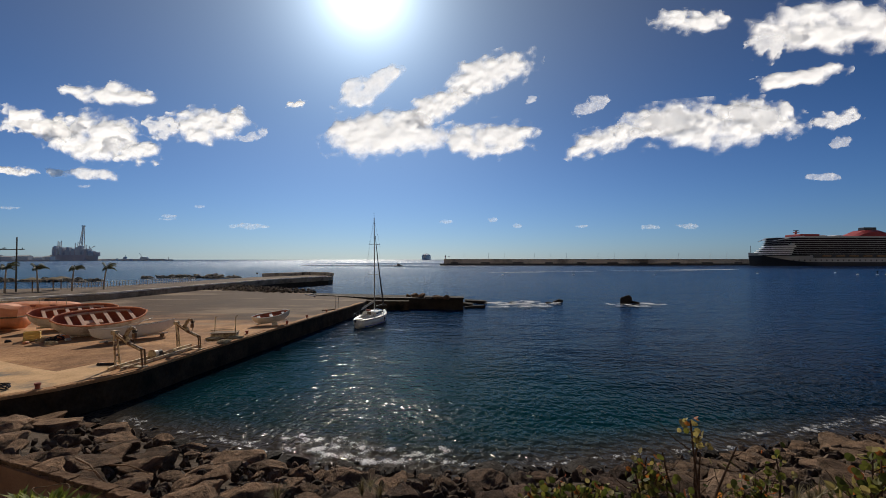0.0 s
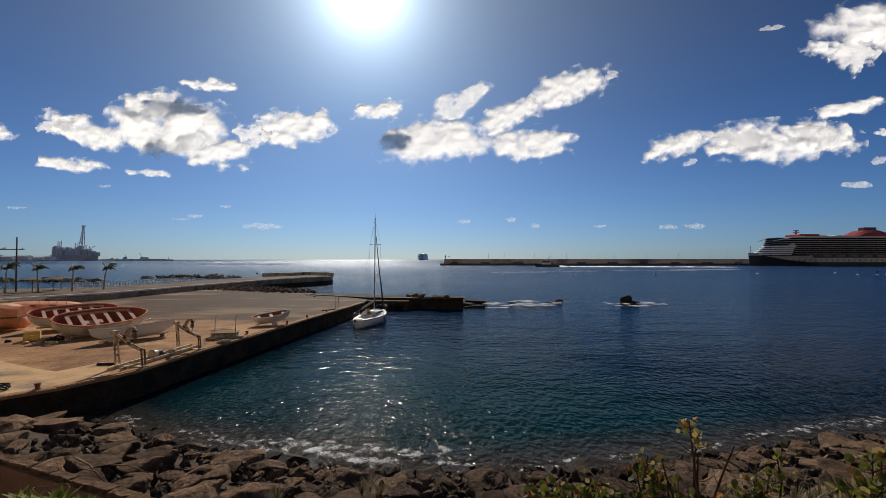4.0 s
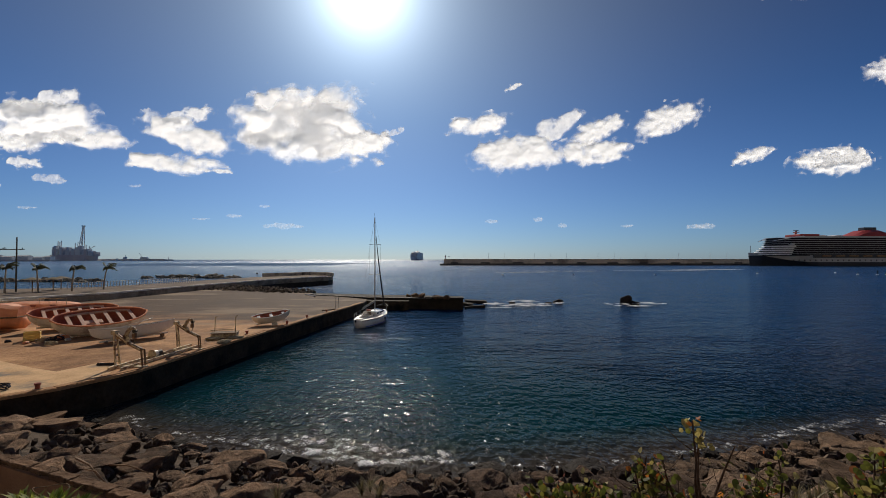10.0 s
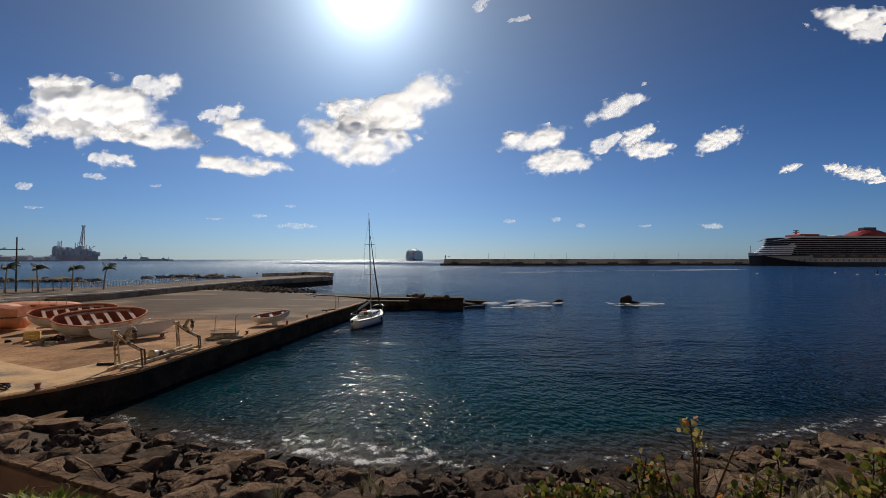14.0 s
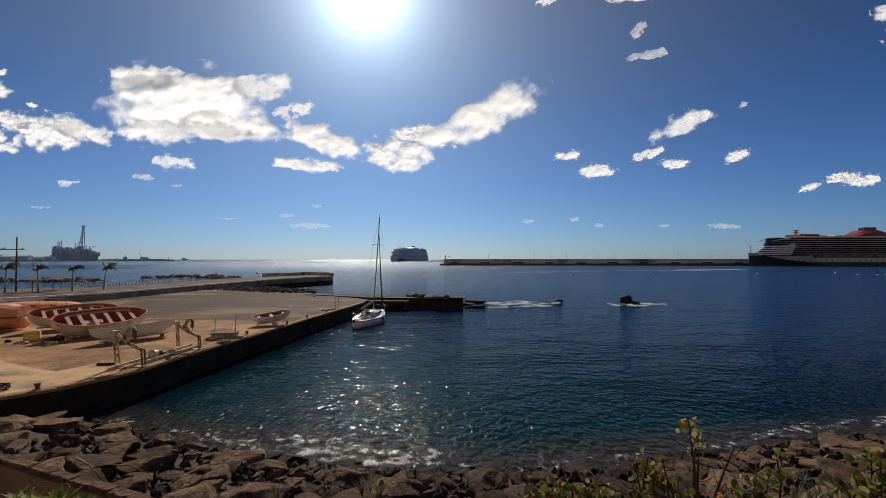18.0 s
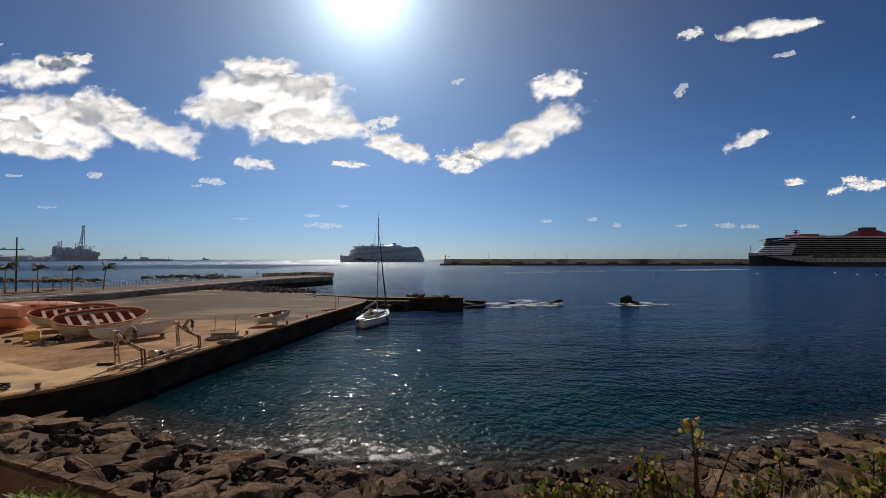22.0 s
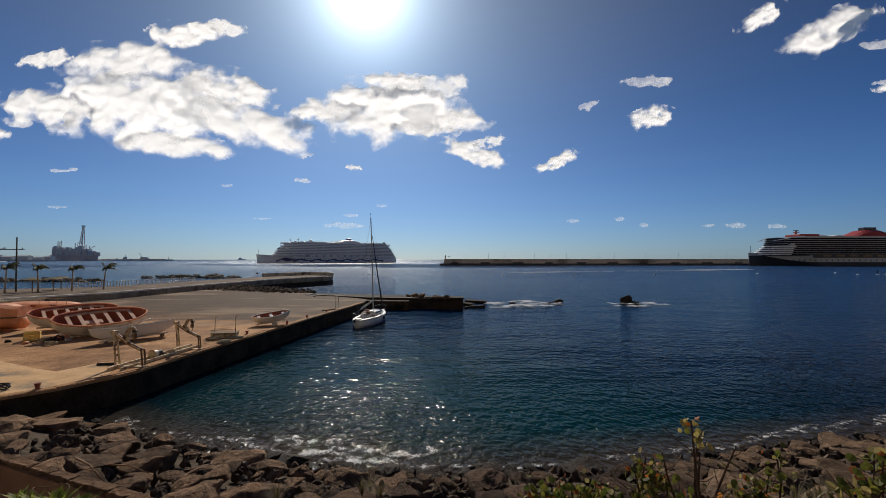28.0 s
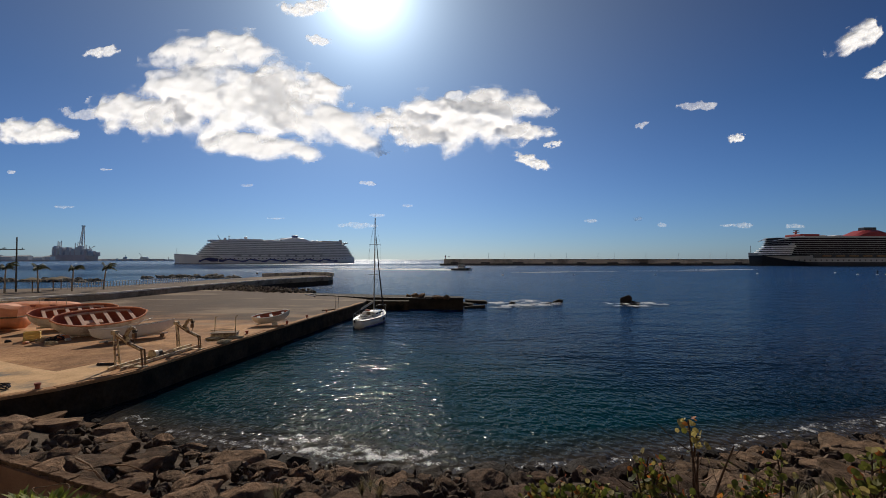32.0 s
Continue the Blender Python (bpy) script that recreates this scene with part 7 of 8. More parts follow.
# ---------------------------------------------------------------- davits on the edge
def davit_frame():
    ob = thing("boat_davit", pose(0, 0, 0), "rusty cream-painted boat davit frame standing on the quay edge", "davit")
    # y towards the land; the lattice leg at the back, the bent arm in front
    for dx in (-0.2, 0.2):
        part("leg", tube(B(), [(dx, 1.35, 0), (dx * 0.7, 1.55, 2.15)], 0.07, 6), RUSTY, ob)
    for k in range(5):
        part("rung", box(B(), (0, 1.38 + 0.04 * k, 0.35 + 0.4 * k), (0.42, 0.07, 0.11), bevel=0.01), RUSTY, ob)
    part("slanted_beam", tube(B(), [(0, 1.6, 2.25), (0, 0.55, 1.55), (0, -0.35, 1.15)], 0.13, 6), OLD_RUST, ob)
    for dx in (-0.14, 0.16):
        part("front_post", tube(B(), [(dx, -0.4, 1.18), (dx, -0.5, 0.05)], 0.06, 6), OLD_RUST, ob, "rusty front post")
    part("arm", tube(B(), [(0, 0.55, 1.5), (0, 0.7, 1.85), (0, 0.75, 2.2), (0, 0.6, 2.5), (0, 0.4, 2.62), (0, 0.22, 2.55), (0, 0.16, 2.4)], 0.16, 7, 0.12), RUSTY, ob, "hooked lifting arm")
    part("sheave", tube(B(), [(-0.12, 0.18, 2.42), (0.12, 0.18, 2.42)], 0.12, 10), DARK_STEEL, ob)
    part("head_block", box(B(), (0, 1.58, 2.3), (0.42, 0.35, 0.28), bevel=0.05), RUSTY, ob)
    part("beam_flange", tube(B(), [(-0.13, 1.5, 2.24), (-0.13, 0.5, 1.58), (-0.13, -0.3, 1.2)], 0.05, 5), RUSTY, ob, "cream edge of the beam")
    part("pulley_block", box(B(), (0, 0.2, 2.08), (0.2, 0.26, 0.4), bevel=0.06), OLD_RUST, ob, "hanging pulley block")
    part("winding_wheel", tube(B(), [(0.14, 0.95, 1.95), (0.22, 0.95, 1.95)], 0.2, 12), OLD_RUST, ob)
    part("base_plate", box(B(), (0, 0.5, 0.04), (0.5, 2.3, 0.08), bevel=0.02), RUSTY, ob)
    part("fall_rope", tube(B(), [(0, 0.16, 2.35), (0.05, 0.2, 1.8), (0.05, 0.3, 1.4)], 0.025, 5), ROPE, ob)
    return ob


d1 = davit_frame()
e1, e2 = Vector((-17.48, 25.67, 1.6)), Vector((-16.95, 31.2, 1.6))
line = math.degrees(math.atan2(e2.y - e1.y, e2.x - e1.x))
d1.matrix_basis = pose(e1.x - 0.62, e1.y + 0.66, 1.62, 0, 0, line) @ Matrix.Diagonal((0.8, 0.9, 0.87, 1))
copy_thing(d1, pose(e2.x - 0.6, e2.y + 0.2, 1.62, 0, 0, line) @ Matrix.Diagonal((0.8, 0.95, 0.92, 1)))
rail = thing("davit_track", pose(e1.x - 0.4, e1.y + 0.6, 1.62, 0, 0, line), "pair of rusty steel beams along the davit feet", "track")
span = (e2 - e1).length
for y in (0.35, 1.1):
    part("beam", box(B(), (span / 2 - 0.2, y, 0.1), (span + 1.6, 0.12, 0.18), bevel=0.02), RUSTY, rail)
for k in range(6):
    part("tie", box(B(), (0.2 + k * span / 5.4, 0.72, 0.06), (0.12, 0.66, 0.1), bevel=0.01), RUSTY, rail)
winch = thing("winch", pose(-18.38, 28.4, 1.72, 0, 0, line) @ Matrix.Diagonal((0.75, 0.75, 0.8, 1)), "grey and cream cable winch between the davits", "winch")
part("drum", tube(B(), [(-0.28, 0, 0.3), (0.2, 0, 0.3)], 0.26, 14), WHITE_PAINT, winch)
part("drum_flange", tube(B(), [(-0.34, 0, 0.3), (-0.28, 0, 0.3)], 0.36, 14), RUSTY, winch)
part("motor", tube(B(), [(0.25, 0, 0.3), (0.7, 0, 0.3)], 0.2, 12), DARK_STEEL, winch)
part("bed", box(B(), (0.1, 0, 0.02), (1.2, 0.5, 0.1), bevel=0.02), RUSTY, winch)

# a small float with uprights, drawn up on the quay
fl = thing("work_float", pose(-17.7, 36.1, 1.6, 0, 0, 14), "low rusty work float with two thin uprights", "float")
part("pontoon", box(B(), (0, 0, 0.2), (1.9, 1.1, 0.4), bevel=0.1), RUSTY, fl)
part("deck_board", box(B(), (0, 0, 0.44), (2.0, 1.2, 0.06), bevel=0.01), WEATHERED_WOOD, fl)
for dx, dy, h in ((-0.85, 0.4, 1.6), (0.85, -0.4, 1.75)):
    part("upright", tube(B(), [(dx, dy, 0.4), (dx + 0.04, dy, h), (dx + 0.2, dy, h + 0.1)], 0.035, 6), RUSTY, fl)
part("side_rail", tube(B(), [(-0.95, -0.5, 0.7), (0.95, -0.5, 0.75)], 0.03, 6), RUSTY, fl)
for k, p in enumerate(((-18.1, 35.1, 1.6), (-16.68, 35.59, 1.6), (-16.71, 33.92, 1.6))):
    single("net_heap", rock_bm(70 + k, 0.35, 0.16), ROPE, pose(p[0], p[1], 1.68, 0, 0, 40 * k) @ Matrix.Diagonal((1.7, 1, 1, 1)), "heap of pale net and rope on the quay", "net", "net heaps", smooth=True)


# ---------------------------------------------------------------- bollards, crates and litter on the quay
def bollard():
    ob = thing("bollard", pose(0, 0, 0), "short rusty iron mooring bollard on the quay edge", "bollard", "bollards")
    part("post", tube(B(), [(0, 0, 0), (0, 0, 0.14), (0, 0, 0.24)], 0.11, 10, 0.1), RED_INSIDE, ob)
    part("cap", tube(B(), [(0, 0, 0.24), (0, 0, 0.3), (0, 0, 0.33)], 0.15, 10, 0.12), RED_INSIDE, ob)
    part("foot", tube(B(), [(0, 0, 0), (0, 0, 0.05)], 0.19, 10), OLD_RUST, ob)
    return ob


b0 = bollard()
places = [(-19.84, 21.82, 1.6), (-16.62, 37.71, 1.6), (-14.75, 48.13, 1.6), (-15.28, 43.56, 1.6), (-13.94, 53.2, 1.6)]
b0.matrix_basis = pose(*places[0])
for p in places[1:]:
    copy_thing(b0, pose(*p))

crate = thing("crate", pose(-32.18, 34.85, 1.6, 0, 0, 38), "yellow slatted crate on the quay", "crate")
for k in range(3):
    for y in (-0.4, 0.4):
        part("slat", box(B(), (0, y, 0.12 + 0.24 * k), (1.0, 0.04, 0.17), bevel=0.01), YELLOW_PAINT, crate)
    for x in (-0.48, 0.48):
        part("slat", box(B(), (x, 0, 0.12 + 0.24 * k), (0.04, 0.76, 0.17), bevel=0.01), YELLOW_PAINT, crate)
part("crate_floor", box(B(), (0, 0, 0.03), (0.94, 0.76, 0.04)), YELLOW_PAINT, crate)
for sx in (-0.45, 0.45):
    for sy in (-0.36, 0.36):
        part("corner_post", box(B(), (sx, sy, 0.36), (0.07, 0.07, 0.72)), YELLOW_PAINT, crate)


def coil(label, r, mat, name="rope_coil"):
    pts = [(r * (1 - 0.03 * k / 6) * math.cos(k * 0.55) + 0.03 * math.sin(k * 1.3), r * 0.8 * math.sin(k * 0.55), 0.03 + 0.006 * k) for k in range(40)]
    return single(name, tube(B(), pts, 0.03, 5), mat, pose(0, 0, 0), label, "rope", "rope coils", smooth=True)


for k, (p, r, mat, lab) in enumerate((
    ((-30.75, 34.15, 1.6), 0.5, ROPE, "loose coil of pale rope on the quay"), ((-30.16, 34.62, 1.6), 0.6, NAVY_CANVAS, "loose coil of dark hose on the quay"),
    ((-30.16, 35.34, 1.6), 0.45, ORANGE_PAINT, "loose coil of orange rope on the quay"), ((-21.56, 21.82, 1.6), 0.34, NAVY_CANVAS, "coil of dark rope on the quay edge"), ((-29.11, 33.03, 1.6), 0.4, ROPE, "loose coil of pale rope on the quay"))):
    c = coil(lab, r, mat)
    c.matrix_basis = pose(p[0], p[1], 1.62, 0, 0, 50 * k)
for k, (p, s) in enumerate((((-30.99, 34.85, 1.6), 0.3), ((-30.91, 35.84, 1.6), 0.34), ((-29.39, 34.85, 1.6), 0.2), ((-31.37, 33.47, 1.6), 0.2), ((-33.39, 34.15, 1.6), 0.2), ((-30.2, 36.36, 1.6), 0.22))):
    single("fishing_gear", rock_bm(80 + k, s, s * 0.6), (ORANGE_PAINT, NAVY_CANVAS, WHITE_PAINT)[k % 3], pose(p[0], p[1], 1.6 + s * 0.3, 0, 0, 33 * k), "crumpled heap of fishing gear on the quay", "fishing gear", "fishing gear", smooth=True)
ladder = thing("quay_ladder", pose(-13.51, 56.79, 1.6, 0, 0, 70), "thin grey ladder rails standing at the quay edge", "ladder")
for dy in (-0.25, 0.25):
    part("rail", tube(B(), [(0, dy, 0), (-0.15, dy, 1.5), (-0.25, dy, 1.65)], 0.03, 6), ALLOY, ladder)
for k in range(4):
    part("rung", tube(B(), [(-0.03 * k, -0.25, 0.25 + 0.35 * k), (-0.03 * k, 0.25, 0.25 + 0.35 * k)], 0.02, 5), ALLOY, ladder)
for k, (p, q) in enumerate((((-24.55, 79.06, 1.7), (-21.38, 74.32, 1.7)), ((-14.84, 54.51, 1.65), (-13.61, 55.72, 1.65)), ((-20.78, 26.77, 1.63), (-19.74, 26.79, 1.66)))):
    single("plank", tube(B(), [p, q], 0.09, 4), (BOAT_WHITE, RUSTY, DARK_STEEL)[k], pose(0, 0, 0.02), ("pale plank lying on the quay", "rusty beam lying on the quay edge", "dark timber lying beside the davit")[k], "plank", "loose planks")
for k, p in enumerate(((-13.31, 57.21, 0.9), (-13.21, 59.02, 0.9))):
    f = single("boat_fender", tube(B(), [(0, 0, -0.3), (0, 0, 0), (0, 0, 0.3)], 0.13, 8), BUOY_WHITE, pose(p[0] + 0.1, p[1] - 0.3, p[2]), "white fender hung on the quay wall", "fender", "hung fenders", smooth=True)


# ---------------------------------------------------------------- promenade on the jetty: fence, palms, poles
def fence():
    ob = thing("railing", pose(0, 0, 2.45), "thin grey post railing along the jetty", "railing")
    a, b = Vector((-69.37, 82.05, 2.4)), Vector((-59.08, 105.67, 2.4))
    n = 46
    for k in range(n + 1):
        p = a.lerp(b, k / n)
        part("post", box(B(), (p.x, p.y, 0.55), (0.07, 0.07, 1.1)), WHITE_PAINT, ob)
    for z in (0.55, 1.08):
        part("rail", tube(B(), [(a.x, a.y, z), (b.x, b.y, z)], 0.03, 5), WHITE_PAINT, ob)
    return ob


fence()


def palm(seed, height, lean, label):
    """Wind-blown palm: ringed trunk, fronds swept to one side."""
    rnd = random.Random(seed)
    ob = thing("palm_tree", pose(0, 0, 0), label, "palm tree", "palms on the jetty")
    top = Vector((lean, 0, height))
    bm = tube(B(), [(0, 0, -0.1), (lean * 0.15, 0, height * 0.3), (lean * 0.5, 0, height * 0.65), tuple(top)], 0.15, 8, 0.09)
    part("trunk", bm, PALM_TRUNK, ob, smooth=True)
    for k in range(20):
        a = 2 * math.pi * k / 20 + rnd.uniform(-0.2, 0.2)
        up = rnd.uniform(0.7, 2.0)
        L = rnd.uniform(0.7, 1.15)
        d = Vector((math.cos(a) * 0.85 + 0.22, math.sin(a), 0))
        bm = B()
        spine = [top + d * (L * f) + Vector((0.25 * f * f, 0, L * (up * f - 0.95 * f * f))) for f in (i / 7 for i in range(8))]
        tube(bm, spine, 0.03, 4, 0.01)
        for i in range(1, 8):
            for s in (-1, 1):
                for q in (0, 0.5):
                    p = spine[i] if q == 0 or i == 7 else spine[i].lerp(spine[i + 1], q)
                    side = Vector((-d.y, d.x, 0)).normalized() * s
                    tip = p + side * 0.34 * (1 - 0.07 * i) + d * 0.22 + Vector((0.1, 0, -0.24 - rnd.uniform(0, 0.15)))
                    w = d.normalized() * 0.07
                    bm.faces.new([bm.verts.new(v) for v in (p - w, p + w, tip)])
        part("frond", bm, PALM_LEAF, ob)
    return ob


p1 = palm(1, 3.9, 0.5, "wind-blown young palm tree with a thin crown")
p1.matrix_basis = pose(*(-61.63, 80.55, 2.4))
p2 = palm(2, 3.8, 0.25, "wind-blown young palm tree with a ragged crown")
p2.matrix_basis = pose(*(-63.87, 76.36, 2.4))
p3 = palm(3, 3.9, -0.2, "wind-blown young palm tree with a ragged crown")
p3.matrix_basis = pose(*(-67.36, 73.8, 2.4))
p4 = palm(4, 4.1, 0.2, "wind-blown young palm tree with a ragged crown")
p4.matrix_basis = pose(*(-70.54, 71.41, 2.4))
for k, (p, h) in enumerate(((p1, 3.9), (p2, 3.8), (p3, 3.9), (p4, 4.1))):
    m = p.matrix_basis.copy()
    MOVERS.append((p, [(t, m @ pose(0, 0, 0, 0.6 * math.sin(t * 2.3 + k), 0.9 * math.sin(t * 1.9 + 2 * k), 3 * math.sin(t * 1.3 + k))) for t in range(33)]))

pole = thing("utility_pole", pose(*(-72.24, 75.06, 2.4)), "tall dark utility pole with a crossarm", "pole")
part("pole", tube(B(), [(0, 0, 0), (0, 0, 9.3)], 0.14, 8, 0.09), DARK_STEEL, pole)
part("crossarm", box(B(), (-1.2, 0, 7.2), (5.0, 0.12, 0.14), bevel=0.02), DARK_STEEL, pole)
for x in (-3.4, -2.3, 1.0):
    part("insulator", tube(B(), [(x, 0, 7.25), (x, 0, 7.5)], 0.06, 6), DARK_STEEL, pole)
copy_thing(pole, pose(*(-72.81, 72.59, 2.4)))


def parasol():
    ob = thing("beach_parasol", pose(0, 0, 0), "flat thatched shade on a post", "parasol", "beach parasols")
    part("post", tube(B(), [(0, 0, 0), (0, 0, 2.3)], 0.08, 6), WEATHERED_WOOD, ob)
    ring = [[(r * math.cos(a), r * math.sin(a), z) for a in (2 * math.pi * k / 14 for k in range(14))] for r, z in ((1.35, 2.05), (1.4, 2.1), (0.7, 2.3), (0.1, 2.45))]
    part("canopy", loft(B(), ring), THATCH, ob, "thatched canopy")
    return ob


u = parasol()
u.matrix_basis = pose(*(-67.08, 76.36, 2.4))
copy_thing(u, pose(*(-69.47, 75.06, 2.4)))
copy_thing(u, pose(*(-69.33, 80.55, 2.4)))
for k, (x, y, z) in enumerate(((-74.37, 94.35, 2.4), (-54.48, 129.97, 2.6))):
    w = thing("sign_board", pose(x, y, z), "small dark board on a post by the railing", "sign board", "sign boards")
    part("post", tube(B(), [(0, 0, 0), (0, 0, 1.0)], 0.05, 6), DARK_STEEL, w)
    part("board", box(B(), (0, 0, 1.1), (0.5, 0.06, 0.5), bevel=0.02), DARK_STEEL, w)


# ---------------------------------------------------------------- plants in the foreground
def leaf_disc(bm, c, n, r, fold=0.15):
    """A round leaf, slightly folded along its midrib."""
    n = n.normalized()
    u = n.orthogonal().normalized()
    v = n.cross(u)
    mid = [bm.verts.new(c + u * (r * k)) for k in (-1.0, -0.4, 0.3, 0.95)]
    for s in (-1, 1):
        rim = [bm.verts.new(c + u * (r * a) + v * (s * r * b) + n * (fold * r * b)) for a, b in ((-0.72, 0.72), (-0.1, 1.02), (0.55, 0.78))]
        bm.faces.new((mid[0], rim[0], mid[1]))
        bm.faces.new((mid[1], rim[0], rim[1]))
        bm.faces.new((mid[1], rim[1], mid[2]))
        bm.faces.new((mid[2], rim[1], rim[2]))
        bm.faces.new((mid[2], rim[2], mid[3]))


def shrub(seed, foot, tips, leaves, spread, radius, label, colours, run=0.26):
    """Stems from the foot to each tip, round leaves in clusters along their upper parts."""
    rnd = random.Random(seed)
    ob = thing("sea_grape_shrub", pose(*foot), label, "shrub", "shrubs on the bank")
    f = Vector(foot)
    meshes = {c: B() for c in colours}
    for k, tip in enumerate(tips):
        t = Vector(tip) - f
        bend = Vector((rnd.uniform(-0.1, 0.1), rnd.uniform(-0.1, 0.1), 0))
        pts = [t * a + bend * math.sin(math.pi * a) for a in (0, 0.25, 0.5, 0.75, 1)]
        stem = part("stem", tube(B(), pts, 0.022, 6, 0.008), STEM, ob)
        for j in range(4):
            a = rnd.uniform(0.35, 0.9)
            p = t * a + bend * math.sin(math.pi * a)
            q = p + Vector((rnd.uniform(-0.35, 0.35), rnd.uniform(-0.2, 0.2), rnd.uniform(0.02, 0.3)))
            part("twig", tube(B(), [p, (p + q) / 2 + Vector((0, 0, -0.03)), q], 0.007, 4, 0.003), STEM, stem)
        for j in range(leaves):
            a = 1 - abs(rnd.gauss(0, run))
            a = max(0.2, a)
            p = t * a + bend * math.sin(math.pi * a) + Vector((rnd.gauss(0, spread), rnd.gauss(0, spread), rnd.gauss(0, spread * 0.7)))
            n = Vector((rnd.gauss(0, 0.7), rnd.gauss(-0.4, 0.7), rnd.gauss(0.5, 0.5)))
            c = rnd.choices(colours, [6, 2, 1][: len(colours)])[0]
            leaf_disc(meshes[c], p, n, radius * rnd.uniform(0.5, 0.95))
    for c, bm in meshes.items():
        part("leaves", bm, c, ob)
    return ob


SEA_GRAPE = [LEAF, LEAF_YELLOW, LEAF_RED]
PLANTS = []
PALE = [LEAF_YELLOW, LEAF, LEAF_RED]
PLANTS.append(shrub(11, (3.05, 5.2, 4.72), [(2.88, 5.2, 6.12), (2.97, 5.2, 5.94)], 16, 0.065, 0.044, "tall thin sea grape shoot with pale and red-tinged leaves", PALE, 0.07))
PLANTS.append(shrub(12, (3.04, 5.3, 4.66), [(3.03, 5.3, 5.71), (3.46, 5.3, 5.78), (2.58, 5.3, 5.71)], 3, 0.08, 0.05, "bare twiggy shrub with a few leaves", SEA_GRAPE, 0.3))
PLANTS.append(shrub(13, (1.47, 5.4, 4.59), [(1.03, 5.4, 5.2), (1.2, 5.4, 5.23), (1.37, 5.4, 5.24), (1.54, 5.4, 5.25), (1.71, 5.4, 5.28), (1.81, 5.4, 5.24), (1.98, 5.4, 5.2), (1.67, 5.4, 5.13), (1.2, 5.4, 5.1), (1.88, 5.4, 5.1)], 40, 0.09, 0.045, "dense low sea grape bush with green and red leaves", SEA_GRAPE, 0.26))
PLANTS.append(shrub(14, (2.51, 5.3, 4.66), [(2.42, 5.3, 5.66), (2.28, 5.3, 5.5), (2.57, 5.3, 5.52), (2.65, 5.3, 5.37), (2.45, 5.3, 5.28), (2.78, 5.3, 5.24), (2.31, 5.3, 5.24)], 22, 0.08, 0.05, "open sea grape bush with brown and green leaves", SEA_GRAPE, 0.22))
PLANTS.append(shrub(15, (3.74, 5.4, 4.59), [(4.04, 5.4, 5.58), (3.94, 5.4, 5.41), (3.75, 5.4, 5.33), (3.58, 5.4, 5.24), (3.85, 5.4, 5.21), (3.44, 5.4, 5.16)], 26, 0.08, 0.045, "leaning sea grape bush with small green leaves", SEA_GRAPE, 0.22))
PLANTS.append(shrub(16, (4.49, 4.6, 5.1), [(4.42, 4.6, 6), (4.51, 4.6, 5.93), (4.33, 4.6, 5.76), (4.55, 4.6, 5.73), (4.15, 4.6, 5.63), (4.68, 4.6, 6.02)], 20, 0.1, 0.055, "sea grape bush with dark green and red leaves", SEA_GRAPE, 0.22))


def grass_tuft(seed, foot, n, h, mat, label, name="grass_tuft", wide=0.012, spread=0.5):
    rnd = random.Random(seed)
    bm = B()
    for _ in range(n):
        a, s = rnd.uniform(0, 6.28), rnd.uniform(0.15, 1) * spread
        d = Vector((math.cos(a), math.sin(a), 0)) * s * h
        side = Vector((-math.sin(a), math.cos(a), 0)) * wide
        k = h * rnd.uniform(0.6, 1.1)
        pts = [d * f * f + Vector((0, 0, k * (f - 0.25 * f * f * s))) for f in (0, 0.4, 0.75, 1)]
        vs = [(bm.verts.new(p - side * (1 - f)), bm.verts.new(p + side * (1 - f))) for p, f in zip(pts[:3], (0, 0.3, 0.6))]
        for (a0, a1), (b0, b1) in zip(vs, vs[1:]):
            bm.faces.new((a0, a1, b1, b0))
        bm.faces.new((vs[-1][0], vs[-1][1], bm.verts.new(pts[3])))
    return single(name, bm, mat, pose(*foot), label, "plant", "tufts on the bank")


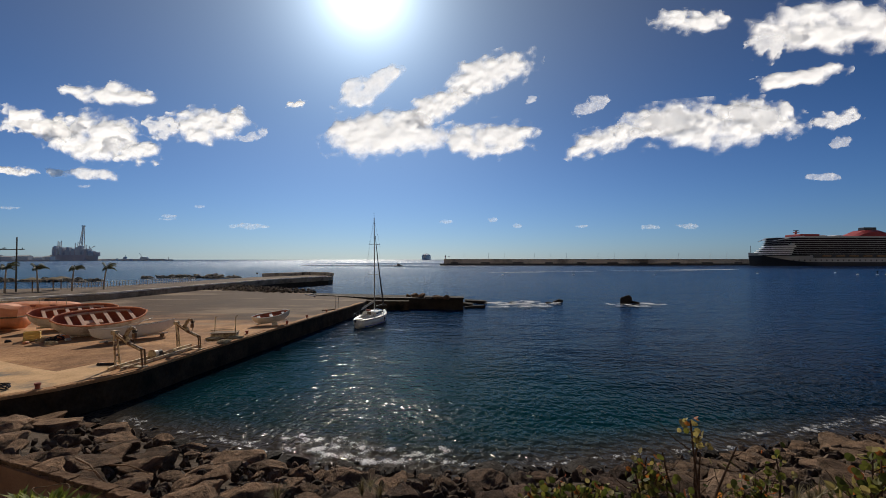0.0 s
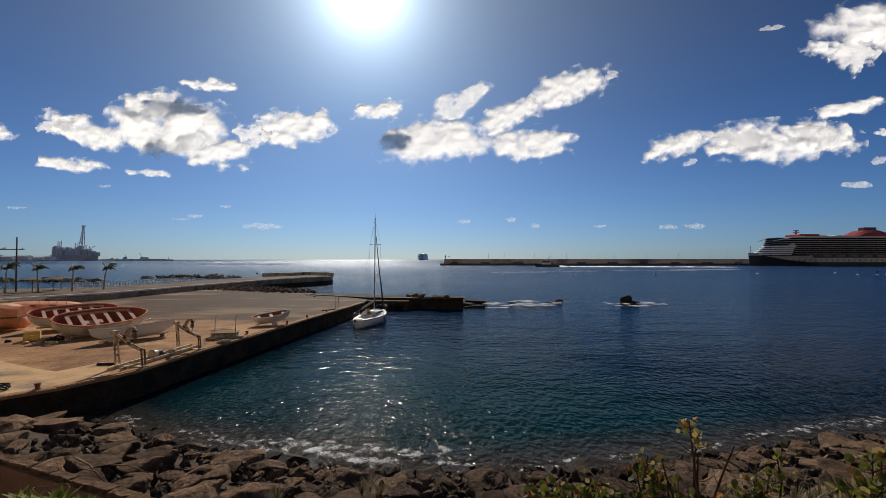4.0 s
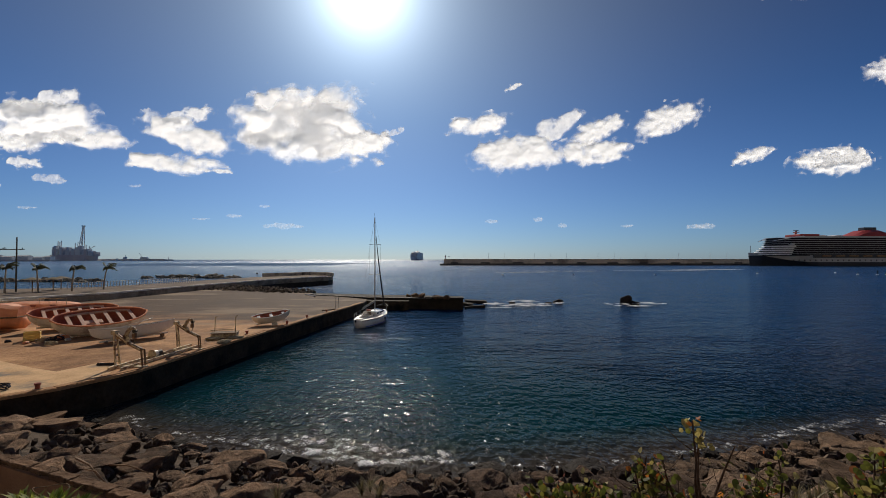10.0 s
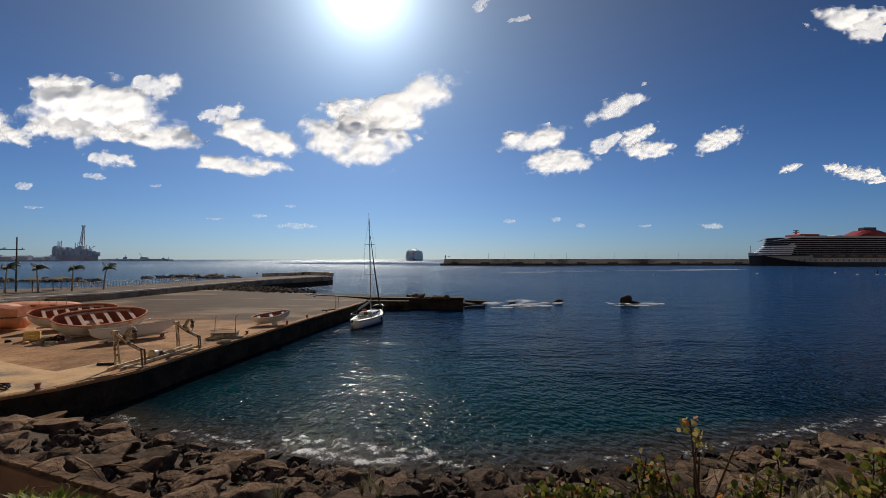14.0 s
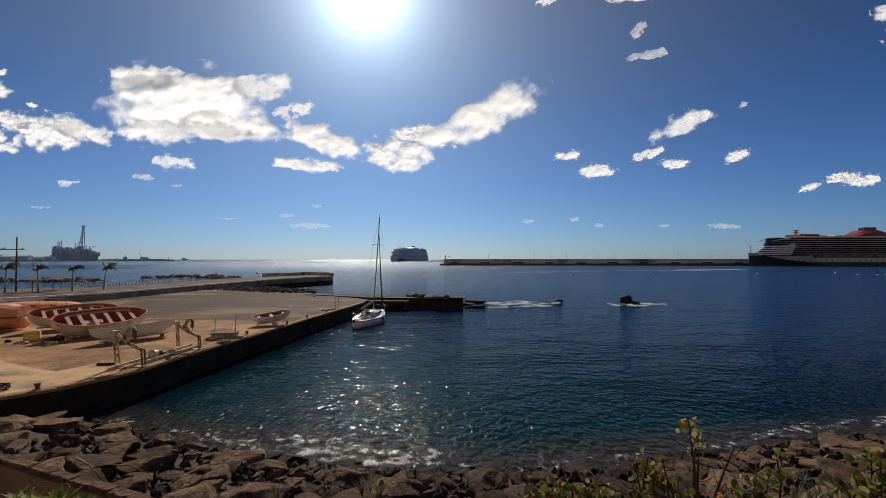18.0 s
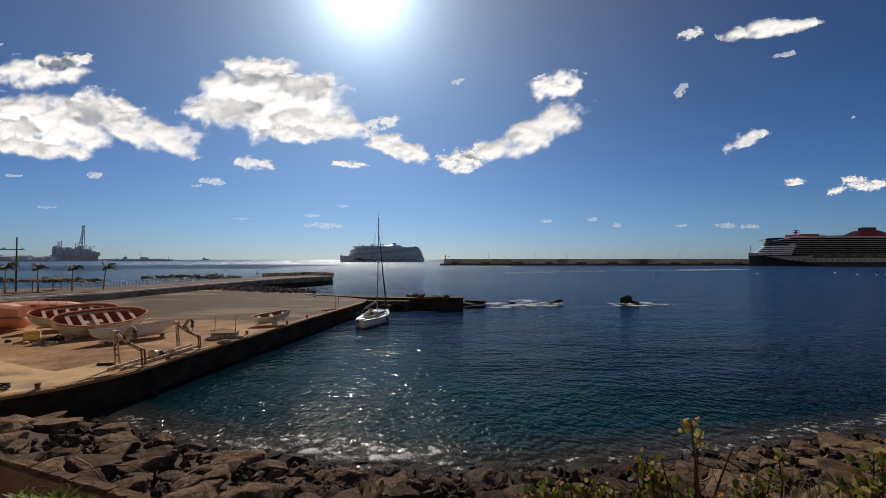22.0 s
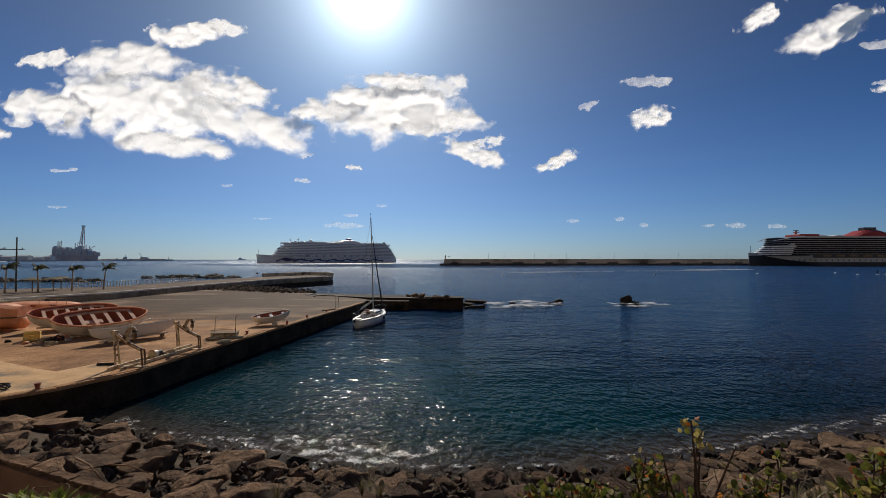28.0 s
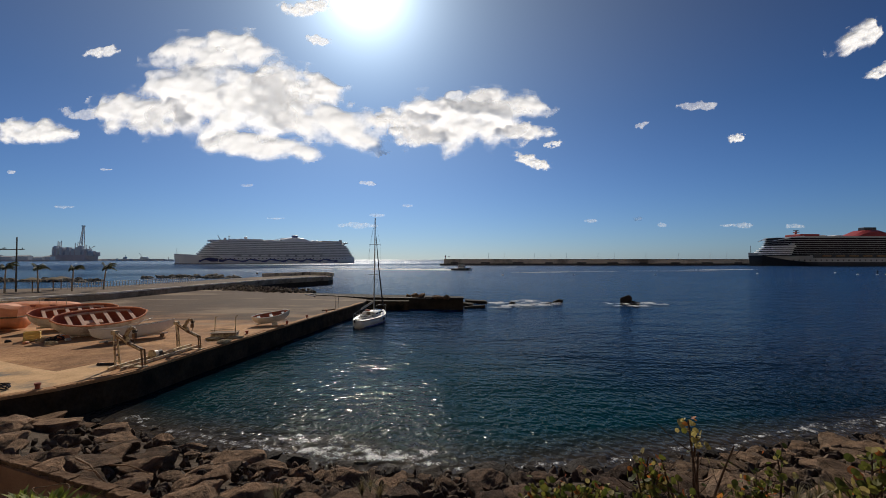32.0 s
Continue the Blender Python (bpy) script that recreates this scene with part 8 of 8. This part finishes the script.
for k, p in enumerate(((-3.56, 3.9, 5.81), (-3.25, 3.8, 5.86), (-3.77, 4, 5.78), (-3.17, 3.6, 5.93), (-3, 3.7, 5.87))):
    PLANTS.append(grass_tuft(30 + k, p, 34, 0.17 + 0.03 * (k % 2), AGAVE, "bright green succulent tuft behind the garden wall", "succulent_tuft", 0.034, 1.0))
for k, p in enumerate(((-1.85, 10.2, 2.58), (-1.69, 10.4, 2.58), (-1.41, 10, 2.63), (-3.41, 9.2, 2.98), (6.71, 8, 3.65), (7.09, 8.2, 3.59), (5.99, 7.6, 3.77), (6.15, 7.5, 3.78))):
    PLANTS.append(grass_tuft(50 + k, p, 60, 0.42, DRY_GRASS, "dry tuft of grass growing between the boulders", wide=0.012, spread=0.9))
# driftwood on the coping and a dry twig over the wall
for p, q, r, lab in (((-4.51, 5.5, 5.55), (-3.82, 5, 5.54), 0.014, "broken dry branch leaning on the garden wall"), ((-4.16, 5.2, 5.56), (-3.74, 4.95, 5.54), 0.009, "broken dry branch leaning on the garden wall"), ((-4.91, 6.6, 4.97), (-4.21, 6.4, 4.94), 0.012, "thin dry stick lying on the boulders")):
    single("dry_branch", tube(B(), [p, tuple((Vector(p) + Vector(q)) / 2 + Vector((0.02, 0, 0.04))), q], r, 6, r * 0.5), DEAD_WOOD, pose(0, 0, 0), lab, "branch", "dry branches", smooth=True)
# a dry vine bent into a loop over the succulents
loop = [(0.14 * math.cos(a), 0.1 * math.sin(a), 0.02 * math.sin(2 * a)) for a in (0.15 * k for k in range(40))]
single("dry_vine", tube(B(), loop, 0.004, 5), DEAD_WOOD, pose(-3.5, 4.0, 5.94, 0, 8, 0), "thin dry vine looped over the succulents", "vine", smooth=True)
for k, ob in enumerate(PLANTS):
    m = ob.matrix_basis.copy()
    MOVERS.append((ob, [(t, m @ pose(0, 0, 0, 0.5 * math.sin(t * 2.1 + k), 0.8 * math.sin(t * 2.7 + 1.3 * k), 0)) for t in range(33)]))


# ---------------------------------------------------------------- what moves
def motions():
    for ob, rows in CLOUDS:
        walk(ob, rows)
    for ob, rows in MOVERS:
        walk(ob, rows)


motions()
